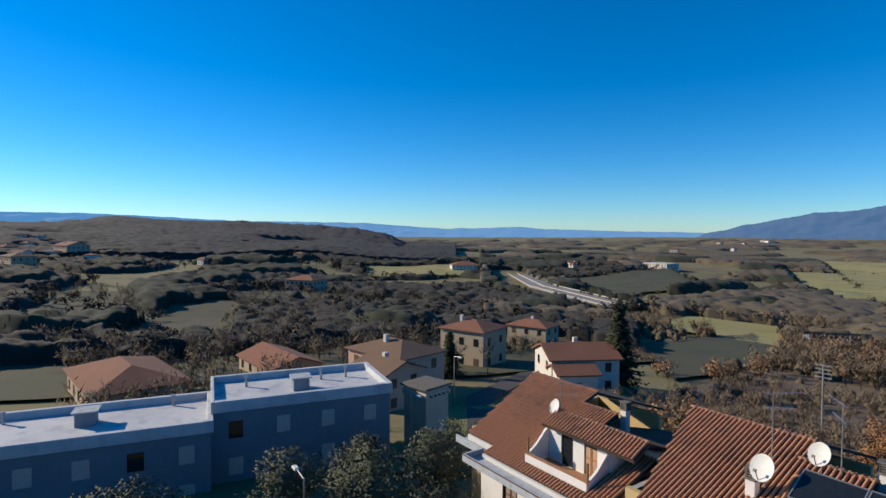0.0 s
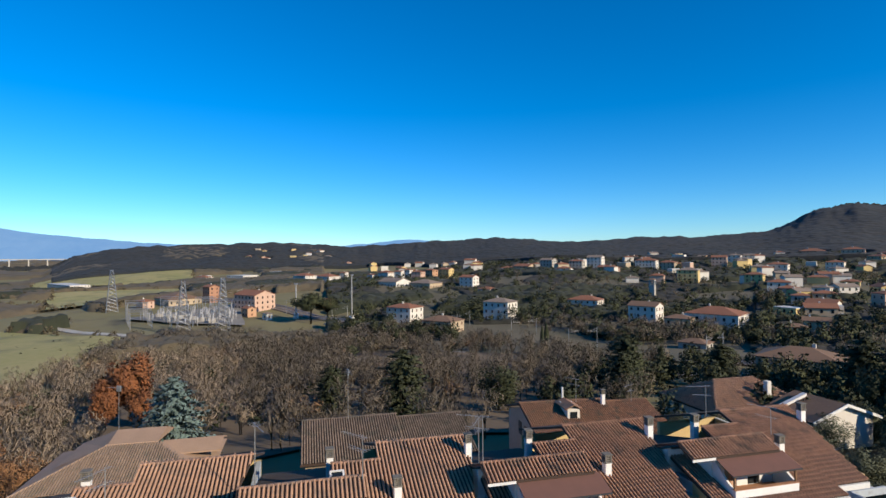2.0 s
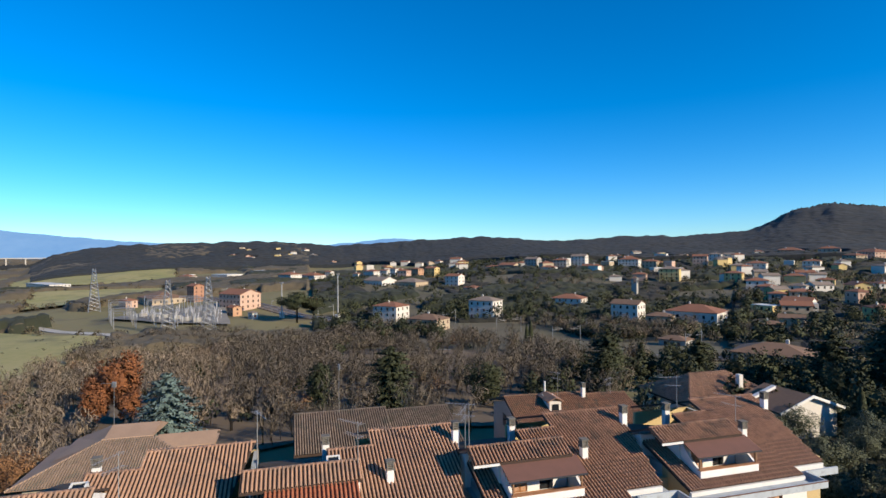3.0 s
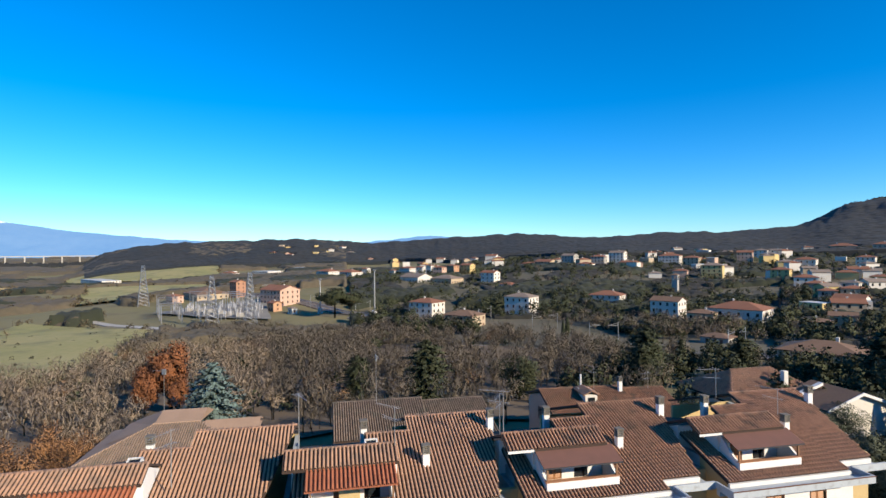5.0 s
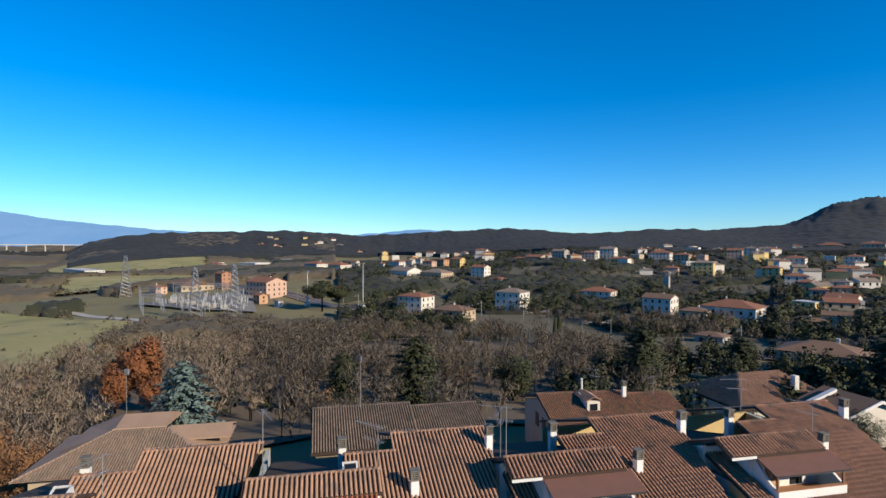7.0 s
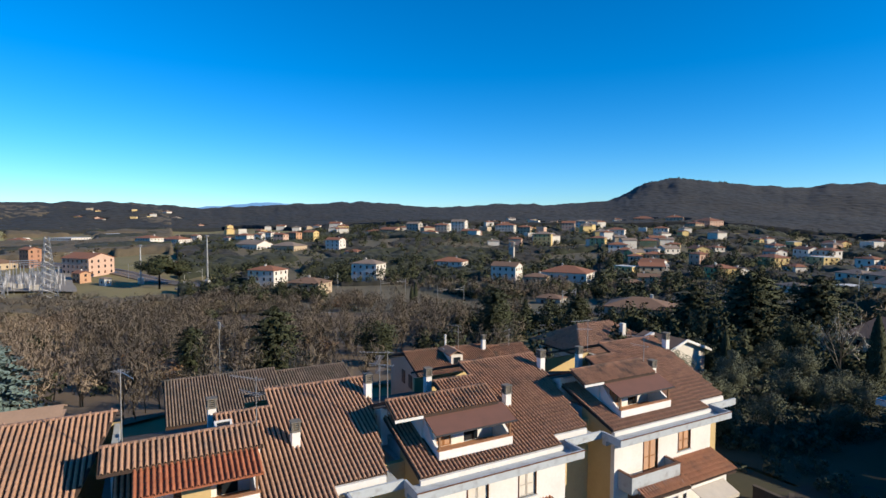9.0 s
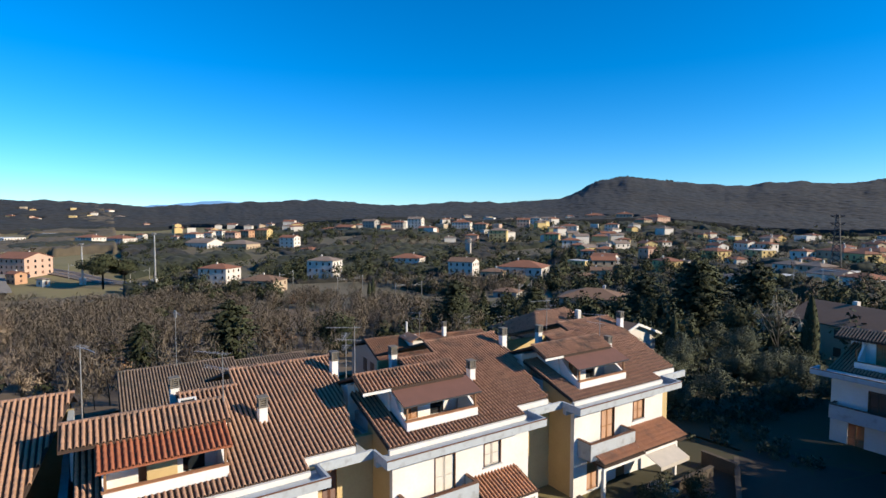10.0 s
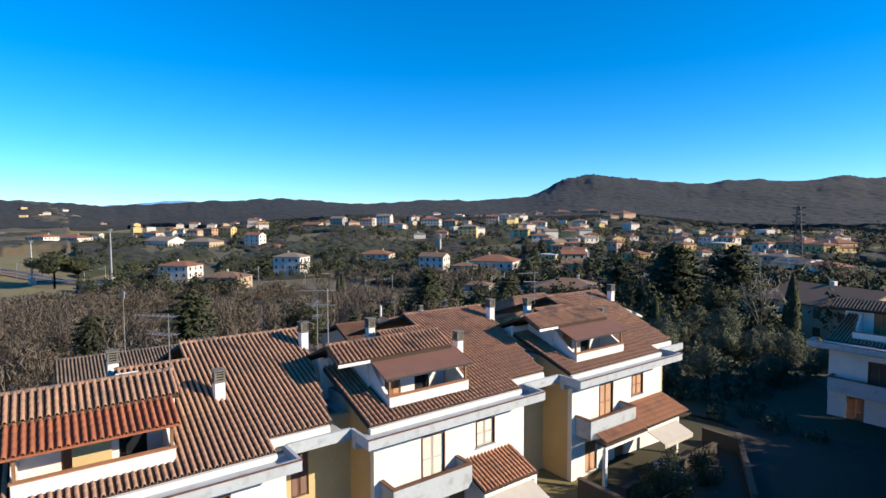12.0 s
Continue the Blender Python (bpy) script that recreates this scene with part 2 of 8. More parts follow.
def tile_mesh(name="roof_tile", length=0.42):
    """One curved clay tile, arched across, tapering uphill, with a thick lower lip."""
    pts, faces = [], []
    arc = [math.pi * k / 5 for k in range(6)]
    for y, w, h, z in ((0, 0.07, 0.108, 0.008), (length, 0.063, 0.1, 0.0)):
        pts += [(-w * math.cos(a), y, z + h * math.sin(a)) for a in arc]
    pts += [(-0.056 * math.cos(a), 0, 0.008 + 0.088 * math.sin(a)) for a in arc]
    faces += [(i, i + 6, i + 7, i + 1) for i in range(5)]
    faces += [(i + 12, i, i + 1, i + 13) for i in range(5)]
    me = bpy.data.meshes.new(name)
    me.from_pydata(pts, [], faces)
    me.polygons.foreach_set("use_smooth", [True] * 5 + [False] * 5)
    return me


TILE_FORM = tile_mesh()
TILE_FORM.materials.append(TILE_PIECE)
WORN_FORM = TILE_FORM.copy()
WORN_FORM.materials[0] = TILE_WORN_PIECE
TILE_NEW = material("new_orange_tile", (0.44, 0.2, 0.09), (0.34, 0.15, 0.07), rough=0.9, scale=0.35, fine=9, island=0.07, bump=0.2)
NEW_FORM = TILE_FORM.copy()
NEW_FORM.materials[0] = TILE_NEW
TILE_WARM = material("warm_clay_tile", (0.43, 0.21, 0.115), (0.31, 0.15, 0.085), rough=0.9, scale=0.35, fine=9, island=0.07, third=(0.24, 0.13, 0.085), bump=0.2)
WARM_FORM = TILE_FORM.copy()
WARM_FORM.materials[0] = TILE_WARM
CLAYS = {"warm": (TILE_WARM, WARM_FORM), "": (TILE, TILE_FORM), "worn": (TILE_WORN, WORN_FORM), "new": (TILE_NEW, NEW_FORM)}
_pts = np.array([tuple(v.co) for v in TILE_FORM.vertices])
_faces = np.array([tuple(p.vertices) for p in TILE_FORM.polygons])


def many(name, pts, faces, mats, mat, parent, label="", kind=""):
    """Copies of one small form at many poses, joined in one mesh."""
    mats = np.array([np.array(m) for m in mats])
    v = (np.einsum("nij,pj->npi", mats[:, :3, :3], pts) + mats[:, None, :3, 3]).reshape(-1, 3)
    f = (faces[None] + (np.arange(len(mats)) * len(pts))[:, None, None]).reshape(-1, faces.shape[1])
    me = bpy.data.meshes.new(name)
    me.vertices.add(len(v))
    me.vertices.foreach_set("co", v.ravel())
    me.loops.add(f.size)
    me.loops.foreach_set("vertex_index", f.ravel())
    me.polygons.add(len(f))
    me.polygons.foreach_set("loop_start", np.arange(0, f.size, f.shape[1]))
    me.update(calc_edges=True)
    me.polygons.foreach_set("use_smooth", [True] * len(f))
    me.materials.append(mat)
    ob = new(name, me)
    if parent:
        ob.parent = parent
    return tagged(ob, label, kind=kind)


def slope_matrix(x, y, z, slope, turn=0.0):
    return Matrix.Translation((x, y, z)) @ Matrix.Rotation(turn, 4, "Z") @ Matrix.Rotation(math.atan(slope), 4, "X")


def tile_poses(columns, z_at, slope, rng):
    """Poses for overlapping tiles in columns (x, y of the foot, y of the head)."""
    out = []
    step = EXPOSED * math.cos(math.atan(slope))
    for x, y0, y1 in columns:
        k = 0
        while y0 + k * step < y1 - 0.1:
            y = y0 + k * step
            out.append(slope_matrix(x + rng.uniform(-0.004, 0.004), y, z_at(y) + 0.01 + rng.uniform(0, 0.003), slope + rng.uniform(-0.004, 0.004), rng.uniform(-0.008, 0.008)))
            k += 1
    return out


def ridge_poses(x0, x1, y, z, rng):
    """Cap tiles laid along a ridge."""
    n = max(1, round((x1 - x0) / 0.36))
    return [Matrix.Translation((x0 + (x1 - x0) * (k + 0.0) / n, y, z + rng.uniform(0, 0.012))) @ Matrix.Rotation(-math.pi / 2 + rng.uniform(-0.02, 0.02), 4, "Z") @ Matrix.Diagonal((1.25, 1, 1.1, 1)) for k in range(n)]


def walled(geo, x0, x1, z0, z1, y0, y1, holes):
    """An upright wall between y0 and y1 with rectangular holes (x0, x1, z0, z1) cut through it."""
    xs = sorted({x0, x1, *[h[0] for h in holes], *[h[1] for h in holes]})
    for a, b in zip(xs, xs[1:]):
        cuts = sorted((h[2], h[3]) for h in holes if h[0] <= a + 1e-6 and h[1] >= b - 1e-6)
        z = z0
        for c, d in cuts:
            if c > z + 1e-6:
                geo.box(a, b, y0, y1, z, c)
            z = d
        if z < z1 - 1e-6:
            geo.box(a, b, y0, y1, z, z1)
    return geo


def weld(ob):
    """Joins the courses of a wall where their corners meet."""
    bm = bmesh.new()
    bm.from_mesh(ob.data)
    bmesh.ops.remove_doubles(bm, verts=bm.verts, dist=0.0005)
    bm.to_mesh(ob.data)
    bm.free()
    return ob


def shutters(house, x0, x1, z0, z1, y, mat, leaves=2):
    """Louvred shutters in an opening, each leaf a frame with slats, inside a reveal."""
    w = (x1 - x0) / leaves
    for k in range(leaves):
        a, b = x0 + k * w + 0.01, x0 + (k + 1) * w - 0.01
        g = Geo()
        g.box(a, a + 0.06, y, y + 0.045, z0, z1).box(b - 0.06, b, y, y + 0.045, z0, z1)
        for z in (z0, (z0 + z1) / 2 - 0.03, z1 - 0.06):
            g.box(a + 0.06, b - 0.06, y, y + 0.045, z, z + 0.06)
        z = z0 + 0.08
        while z < z1 - 0.1:
            g.add([(a + 0.06, y + 0.005, z), (b - 0.06, y + 0.005, z), (b - 0.06, y + 0.04, z + 0.06), (a + 0.06, y + 0.04, z + 0.06)], [(0, 1, 2, 3)])
            z += 0.055
        part("shutter", g, mat, house)


def chimney(house, x, y, z0, z1, w=0.42, d=0.42, label=""):
    g = Geo().soft_box(x - w / 2, x + w / 2, y - d / 2, y + d / 2, z0 - 0.4, z1 - 0.52, 0.02)
    stack = part("chimney", g, PLASTER, house, label)
    cap = Geo().soft_box(x - w / 2 - 0.05, x + w / 2 + 0.05, y - d / 2 - 0.05, y + d / 2 + 0.05, z1 - 0.52, z1 - 0.44, 0.02)
    for i, j in product((-1, 1), (-1, 1)):
        cap.box(x + i * w * 0.42 - 0.04, x + i * w * 0.42 + 0.04, y + j * d * 0.42 - 0.04, y + j * d * 0.42 + 0.04, z1 - 0.44, z1 - 0.06)
    for k in range(3):
        cap.soft_box(x - w / 2 + 0.01, x + w / 2 - 0.01, y - d / 2 + 0.01, y + d / 2 - 0.01, z1 - 0.39 + k * 0.11, z1 - 0.34 + k * 0.11, 0.01)
    cap.soft_box(x - w / 2 - 0.06, x + w / 2 + 0.06, y - d / 2 - 0.06, y + d / 2 + 0.06, z1 - 0.06, z1, 0.02)
    part("chimney_cap", cap, CAP, stack, "slatted concrete chimney cap")


CELL_LINE = material("cell_line", (0.078, 0.0858, 0.101), (0.0546, 0.0624, 0.078), rough=0.4, scale=1, fine=30)
CELL = material("solar_cell", (0.014, 0.0172, 0.0312), (0.00936, 0.0117, 0.0218), rough=0.25, scale=1, fine=30)


def solar_panels(house):
    """Framed photovoltaic panels on rails, two rows of seven with four more below."""
    m = slope_matrix(0, 0, 0, SLOPE)
    spots = [(8.0 + 0.98 * c, 6.3 + 1.68 * r) for c in range(7) for r in range(2) if r or c >= 2] + [(8.0 + 0.98 * c, 6.3 - 1.68 * r) for c in (2, 3) for r in (1, 2)]
    for x, y in spots:
        place = Matrix.Translation((x, y, roof_z(y) + 0.2)) @ m
        panel = part("solar_panel", Geo().box(0.02, 0.94, 0.02, 1.7, 0, 0.03), CELL, house, "dark blue solar panel", place)
        part("panel_frame", Geo().box(0, 0.02, 0, 1.72, -0.01, 0.045).box(0.94, 0.96, 0, 1.72, -0.01, 0.045).box(0.02, 0.94, 0, 0.02, -0.01, 0.045).box(0.02, 0.94, 1.7, 1.72, -0.01, 0.045), CELL_LINE, panel)
        lines = Geo()
        for k in range(1, 6):
            lines.box(0.02 + 0.92 * k / 6 - 0.002, 0.02 + 0.92 * k / 6 + 0.002, 0.02, 1.7, 0.03, 0.033)
        for k in range(1, 10):
            lines.box(0.02, 0.94, 0.02 + 1.68 * k / 10 - 0.002, 0.02 + 1.68 * k / 10 + 0.002, 0.03, 0.034)
        part("cell_lines", lines, CELL_LINE, panel)


def collectors(house):
    """Two solar water collectors in pale frames, tilted over the attic roof."""
    for x in (2.1, 4.24):
        place = slope_matrix(x, 3.3, 8.75, 0.5)
        glass = part("solar_collector", Geo().box(0.05, 2.05, 0.05, 1.55, 0, 0.08), GLASS, house, "black glazed solar collector", place)
        part("collector_frame", Geo().box(0, 0.05, 0, 1.6, -0.02, 0.11).box(2.05, 2.1, 0, 1.6, -0.02, 0.11).box(0.05, 2.05, 0, 0.05, -0.02, 0.11).box(0.05, 2.05, 1.55, 1.6, -0.02, 0.11), METAL, glass)


PIECES = []  # tiles that become objects of their own at the end of the file


def terraced_house(m, label, awning="cloth", bay=True, extra=True, seed=1, floor_z=0.0, wall=None, wing=True, roof_top="", stacks=(True, True, True), leaf=None, clay="", wide_porch=False, attic_from=0.3):
    """A house of the row: a front bay under a concrete gutter, a roof terrace cut into the tiles, a raised attic and a recessed wing."""
    rng = random.Random(seed)
    wall = wall or PLASTER
    leaf = leaf or SHUTTER
    sx = -0.5 if awning == "tile" else 0.0  # the terrace of the tiled-canopy houses sits closer to the party wall
    h = thing("terraced_house", m, label, "house", "terraced houses")
    if bay:
        door, win = (3.5, 4.7, 2.95, 5.1), (6.7, 7.8, 3.83, 5.1)
        low = [(2.2, 3.3, floor_z + 0.12, 2.3), (5.0, 6.0, floor_z + 0.12, 2.3), (7.4, 8.6, floor_z + 1.0, 2.3)]
        weld(part("front_wall", walled(Geo(), 1.0, 9.9, floor_z - 2, 6.0, 1.4, 1.7, [door, win, *low]), wall, h))
        part("side_wall", Geo().prism([(1.7, floor_z - 2), (4.2, floor_z - 2), (4.2, 6.8), (3.85, 6.8), (1.7, 6.1)], "x", 1.0, 1.3), YELLOW, h, "yellow plaster side wall")
        part("side_wall", Geo().prism([(4.2, floor_z - 2), (17, floor_z - 2), (17, 4.6), (9.0, 6.7), (4.2, 6.8)], "x", 1.003, 1.3), CONCRETE, h, "grey rendered party wall")
        part("side_wall", Geo().prism([(1.7, floor_z - 2), (4.0, floor_z - 2), (4.0, 6.1), (1.7, 6.1)], "x", 9.6, 9.9), YELLOW, h, "yellow plaster side wall")
        shutters(h, *door, 1.46, leaf)
        shutters(h, *win, 1.46, leaf)
        for o in low:
            shutters(h, *o, 1.5, SHUTTER_ORANGE)
        for o in (door, win):
            g = Geo().box(o[0] - 0.06, o[0], 1.37, 1.5, o[2], o[3]).box(o[1], o[1] + 0.06, 1.37, 1.5, o[2], o[3]).box(o[0] - 0.06, o[1] + 0.06, 1.37, 1.5, o[3], o[3] + 0.06)
            part("window_surround", g, SHUTTER, h)
        part("window_sill", Geo().box(win[0] - 0.1, win[1] + 0.1, 1.3, 1.55, win[2] - 0.06, win[2]), CONCRETE, h)
        # gutter tray
        t = Geo().box(0, 10, 0, 1.12, 5.9, 6.0).box(0, 10, -0.001, 0.13, 6.0, 6.35).box(0, 0.13, 0.13, 1.5, 6.0, 6.35).box(9.87, 10, 0.13, 1.5, 6.0, 6.35)
        t.box(0, 10, 1.12, 1.4, 5.6, 6.0)
        part("gutter_tray", t, CONCRETE, h, "wide pale concrete gutter tray")
        part("tray_coping", Geo().box(-0.02, 10.02, -0.03, 0.0, 6.3, 6.36), SHUTTER, h)
        part("eaves_board", Geo().box(0.72, 9.5, 1.14, 1.32, 6.0, 6.24), WHITE, h)
        # balcony
        b = Geo().box(1.3, 5.5, 0.3, 1.4, 2.68, 2.82).box(1.3, 5.5, 0.3, 0.42, 2.82, 3.75).box(1.3, 1.42, 0.42, 1.4, 2.82, 3.75).box(5.38, 5.5, 0.42, 1.4, 2.82, 3.75)
        part("balcony", b, CONCRETE, h, "pale concrete balcony parapet")
        part("balcony_coping", Geo().box(1.26, 5.54, 0.26, 0.46, 3.75, 3.8).box(1.26, 1.46, 0.46, 1.4, 3.75, 3.8).box(5.34, 5.54, 0.46, 1.4, 3.75, 3.8), SHUTTER, h)
        # porch roof
        low_z = lambda y: 2.72 + 0.36 * (y + 0.5)  # noqa: E731
        cols = [(x, -0.5, 1.36) for x in np.arange(5.65, 9.0, PITCH)]
        if wide_porch:
            cols += [(float(x), -0.5, 0.25) for x in np.arange(1.7, 5.6, PITCH)] + [(float(x), -0.5, 1.36) for x in np.arange(9.0, 9.9, PITCH)]
            part("porch_deck", Geo().box(1.6, 5.5, -0.5, 0.28, 2.5, 2.62).box(9.05, 9.9, -0.5, 0.28, 2.5, 2.62), TILE_BED, h)
            part("porch_beam", Geo().box(1.6, 5.55, -0.46, -0.32, 2.3, 2.5).box(1.6, 1.8, -0.46, -0.26, floor_z - 1, 2.3), PLASTER, h)
        many("porch_tiles", _pts, _faces, tile_poses(cols, low_z, 0.36, rng), TILE_WARM, h, kind="stuff")
        part("porch_deck", Geo().add([(5.55, -0.52, 2.63), (9.0, -0.52, 2.63), (9.0, 1.4, 3.32), (5.55, 1.4, 3.32), (5.55, -0.52, 2.7), (9.0, -0.52, 2.7), (9.0, 1.4, 3.39), (5.55, 1.4, 3.39)], [(0, 1, 2, 3), (4, 7, 6, 5), (0, 4, 5, 1), (1, 5, 6, 2), (3, 2, 6, 7), (0, 3, 7, 4)]), TILE_BED, h)
        part("porch_beam", Geo().box(5.6, 8.95, -0.46, -0.32, 2.42, 2.63).box(8.75, 8.95, -0.46, -0.26, floor_z - 1, 2.42), PLASTER, h)
        part("valance", Geo().prism([(-0.3, 2.4), (-1.5, 1.95), (-1.5, 1.92), (-0.3, 2.36)], "x", 5.7, 8.7).box(5.7, 8.7, -1.52, -1.49, 1.7, 1.95), CLOTH_WHITE, h, "white cloth awning under the porch")
    # recessed wing
    if wing:
        part("wing_wall", walled(Geo(), 9.9, 13.7, floor_z - 2, 6.2, 3.6, 3.9, [(10.9, 11.7, 3.0, 5.2)]), YELLOW, h, "yellow plaster recessed wall")
        shutters(h, 10.9, 11.7, 3.0, 5.2, 3.66, SHUTTER)
        t = Geo().box(10.0, 12.72, 1.5, 2.0, 5.9, 6.0).box(10.0, 12.72, 1.5, 1.63, 6.0, 6.35).box(10.0, 12.72, 1.95, 3.6, 5.75, 6.0)
        part("wing_gutter", t, CONCRETE, h)
        part("wing_board", Geo().box(9.5, 12.0, 1.95, 2.12, 6.0, 6.5), WHITE, h)
        part("back_wall", Geo().box(7.8, 13.7, 16.7, 17, floor_z - 8, 6.1).box(1.0, 7.8, 16.7, 17, floor_z - 8, 4.6), YELLOW, h)
        part("gable_wall", Geo().box(13.4, 13.7, 3.9, 16.7, floor_z - 4, 6.1), CONCRETE, h, "grey rendered party wall")
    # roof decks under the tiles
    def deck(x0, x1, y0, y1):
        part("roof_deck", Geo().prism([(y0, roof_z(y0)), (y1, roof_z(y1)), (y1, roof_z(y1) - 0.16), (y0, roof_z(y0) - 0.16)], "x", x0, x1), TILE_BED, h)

    if bay:
        deck(0.75, 2.2 + sx, 1.3, 5.9)
        deck(2.2 + sx, 6.75 + sx, 1.3, 2.1)
        deck(6.75 + sx, 7.8, 1.3, 8.25)
        deck(5.0, 6.75, 6.6, 8.25)
        deck(7.8, 9.5, 1.3, 9.7)
    if wing:
        if not bay:
            deck(7.8, 9.5, 2.1, 9.7)
        deck(9.5, 12.1, 2.1, 9.7)
        z = roof_z
        part("roof_deck", Geo().add([(12.1, 2.1, z(2.1)), (13.9, 9.7, z(9.7)), (12.1, 9.7, z(9.7)), (12.1, 2.1, z(2.1) - 0.16), (13.9, 9.7, z(9.7) - 0.16), (12.1, 9.7, z(9.7) - 0.16)], [(0, 1, 2), (3, 5, 4), (0, 3, 4, 1), (1, 4, 5, 2), (2, 5, 3, 0)]), TILE_BED, h)
        part("roof_deck", Geo().prism([(9.7, 9.03), (17.4, 6.5), (17.4, 6.34), (9.7, 8.87)], "x", 7.8, 13.9), TILE_BED, h)
    cols = []
    for x in np.arange(0.75 + PITCH / 2, 13.85, PITCH):
        x = float(x)
        if x < 9.5 and not bay and x < 7.8:
            continue
        if x < 2.2 + sx:
            cols.append((x, 1.28, 5.9))
        elif x < 6.75 + sx:
            cols.append((x, 1.28, 2.05))
            if x > 5.0:
                cols.append((x, 6.6, 8.2))
        elif x < 7.8:
            cols.append((x, 1.28, 8.2))
        elif x < 9.5:
            cols.append((x, 1.28 if bay else 2.08, 9.6))
        elif x < 12.1:
            if wing:
                cols.append((x, 2.08, 9.6))
        elif wing:
            cols.append((x, 2.1 + (x - 12.1) / 1.8 * 7.6, 9.6))
    poses = tile_poses(cols, roof_z, SLOPE, rng)
    poses += ridge_poses(7.8, 13.9, 9.7, roof_z(9.7), rng)
    if bay:
        poses += ridge_poses(5.0, 7.9, 8.25, roof_z(8.25), rng)
        shed = lambda y: 8.55 + 0.45 * (y - 3.3)  # noqa: E731
        shed_cols = [(float(x), 3.28, 4.6) for x in np.arange(attic_from + 0.05 + PITCH / 2, 6.6, PITCH)]
        poses += tile_poses(shed_cols, shed, 0.45, rng) + ridge_poses(attic_from, 6.6, 4.62, shed(4.6), rng)
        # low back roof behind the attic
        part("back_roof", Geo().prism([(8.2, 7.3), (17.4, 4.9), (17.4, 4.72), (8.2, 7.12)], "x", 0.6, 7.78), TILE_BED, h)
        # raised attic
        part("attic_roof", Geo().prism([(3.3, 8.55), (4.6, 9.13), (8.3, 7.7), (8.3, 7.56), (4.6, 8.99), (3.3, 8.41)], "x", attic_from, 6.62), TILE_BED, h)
        attic = Geo().prism([(5.9, 6.2), (8.0, 6.2), (8.0, 7.5), (5.9, 8.3)], "x", attic_from + 0.3, attic_from + 0.5).box(attic_from + 0.5, 2.25, 5.9, 6.1, 6.2, 8.2).prism([(3.85, 6.2), (6.1, 6.2), (6.1, 8.15), (4.6, 8.95), (3.85, 8.6)], "x", 2.05 + sx, 2.25 + sx).prism([(3.85, 6.2), (8.0, 6.2), (8.0, 7.5), (4.6, 8.95), (3.85, 8.6)], "x", 6.35, 6.55)
        walled(attic, 2.25 + sx, 6.35, 6.2, 8.55, 3.85, 4.05, [(3.0, 3.9, 6.4, 8.35), (4.7, 5.6, 6.4, 8.35)])
        attic.box(attic_from + 0.5, 6.35, 7.8, 8.0, 6.2, 7.5)
        part("attic_wall", attic, wall, h)
        shutters(h, 3.0, 3.9, 6.4, 8.35, 3.9, SHUTTER_ORANGE)
        if awning == "tile":
            # yellow stretch of the terrace back wall, built as a proud box
            part("terrace_partition", Geo().box(3.3, 4.45, 3.5, 3.84, 6.4, 8.3), YELLOW, h, "yellow plastered partition on the terrace")
        part("glass_door", Geo().box(4.7, 5.6, 3.93, 3.96, 6.4, 8.35), GLASS, h)
        if awning == "cloth":
            part("attic_fascia", Geo().box(0.3, 1.9, 3.24, 3.3, 8.4, 8.54), WHITE, h)
        # terrace
        part("terrace_floor", Geo().box(2.35 + sx, 6.6 + sx, 2.28, 3.85, 6.2, 6.4), FLOOR, h)
        part("terrace_parapet", Geo().soft_box(2.2 + sx, 6.75 + sx, 2.08, 2.28, 6.35, 7.02, 0.02), wall, h)
        for x in (2.2 + sx, 6.6 + sx):
            part("terrace_side", Geo().prism([(2.28, 6.2), (3.85, 6.2), (3.85, 8.3), (2.9, 7.4), (2.28, 7.02)], "x", x, x + 0.15), wall, h)
        part("terrace_coping", Geo().box(2.16 + sx, 6.79 + sx, 2.04, 2.32, 7.02, 7.05), FLOOR, h)
        for x in (2.3 + sx, 6.65 + sx):
            part("post", Geo().box(x - 0.05, x + 0.05, 2.2, 2.3, 7.05, 7.95), WOOD, h)
        if awning == "cloth":
            part("awning", Geo().prism([(2.05, 7.86), (3.45, 8.4), (3.45, 8.44), (2.05, 7.9)], "x", 2.0, 6.95), CLOTH, h, "brown cloth awning over the terrace")
            part("awning_rail", Geo().box(2.0, 6.95, 2.0, 2.06, 7.8, 7.88), DARK, h)
        elif awning == "tile":
            part("awning", Geo().prism([(1.95, 7.82), (3.4, 8.38), (3.4, 8.44), (1.95, 7.88)], "x", 1.5, 6.4), TILE_RED, h, "red tiled canopy over the terrace")
            red = tile_poses([(float(x), 1.93, 3.4) for x in np.arange(1.6, 6.4, PITCH)], lambda y: 7.9 + 0.386 * (y - 1.95), 0.386, rng)
            many("canopy_tiles", _pts, _faces, red, TILE_RED, h, kind="stuff")
        if stacks[0]:
            chimney(h, 8.45, 5.1, roof_z(5.1), 8.75)
        if stacks[1]:
            chimney(h, 5.0, 8.9, 7.0, 9.3)
    if wing and stacks[2]:
        chimney(h, 13.3, 7.9, roof_z(7.9), 9.75, 0.42, 0.42)
    if awning == "tile" and bay:
        m_win = slope_matrix(4.9, 5.6, roof_z(5.6) + 0.62, SLOPE)
        frame_part = part("roof_window", Geo().box(0, 0.1, 0, 1.2, -0.5, 0.12).box(0.7, 0.8, 0, 1.2, -0.5, 0.12).box(0.1, 0.7, 0, 0.1, -0.5, 0.12).box(0.1, 0.7, 1.1, 1.2, -0.5, 0.12), WHITE, h, "white framed roof window", m_win)
        part("window_pane", Geo().box(0.1, 0.7, 0.1, 1.1, 0.03, 0.06), GLASS, frame_part)
    if roof_top == "panels":
        solar_panels(h)
    elif roof_top == "collectors":
        collectors(h)
    near = [p for p in poses if p.translation.y < 4.3]
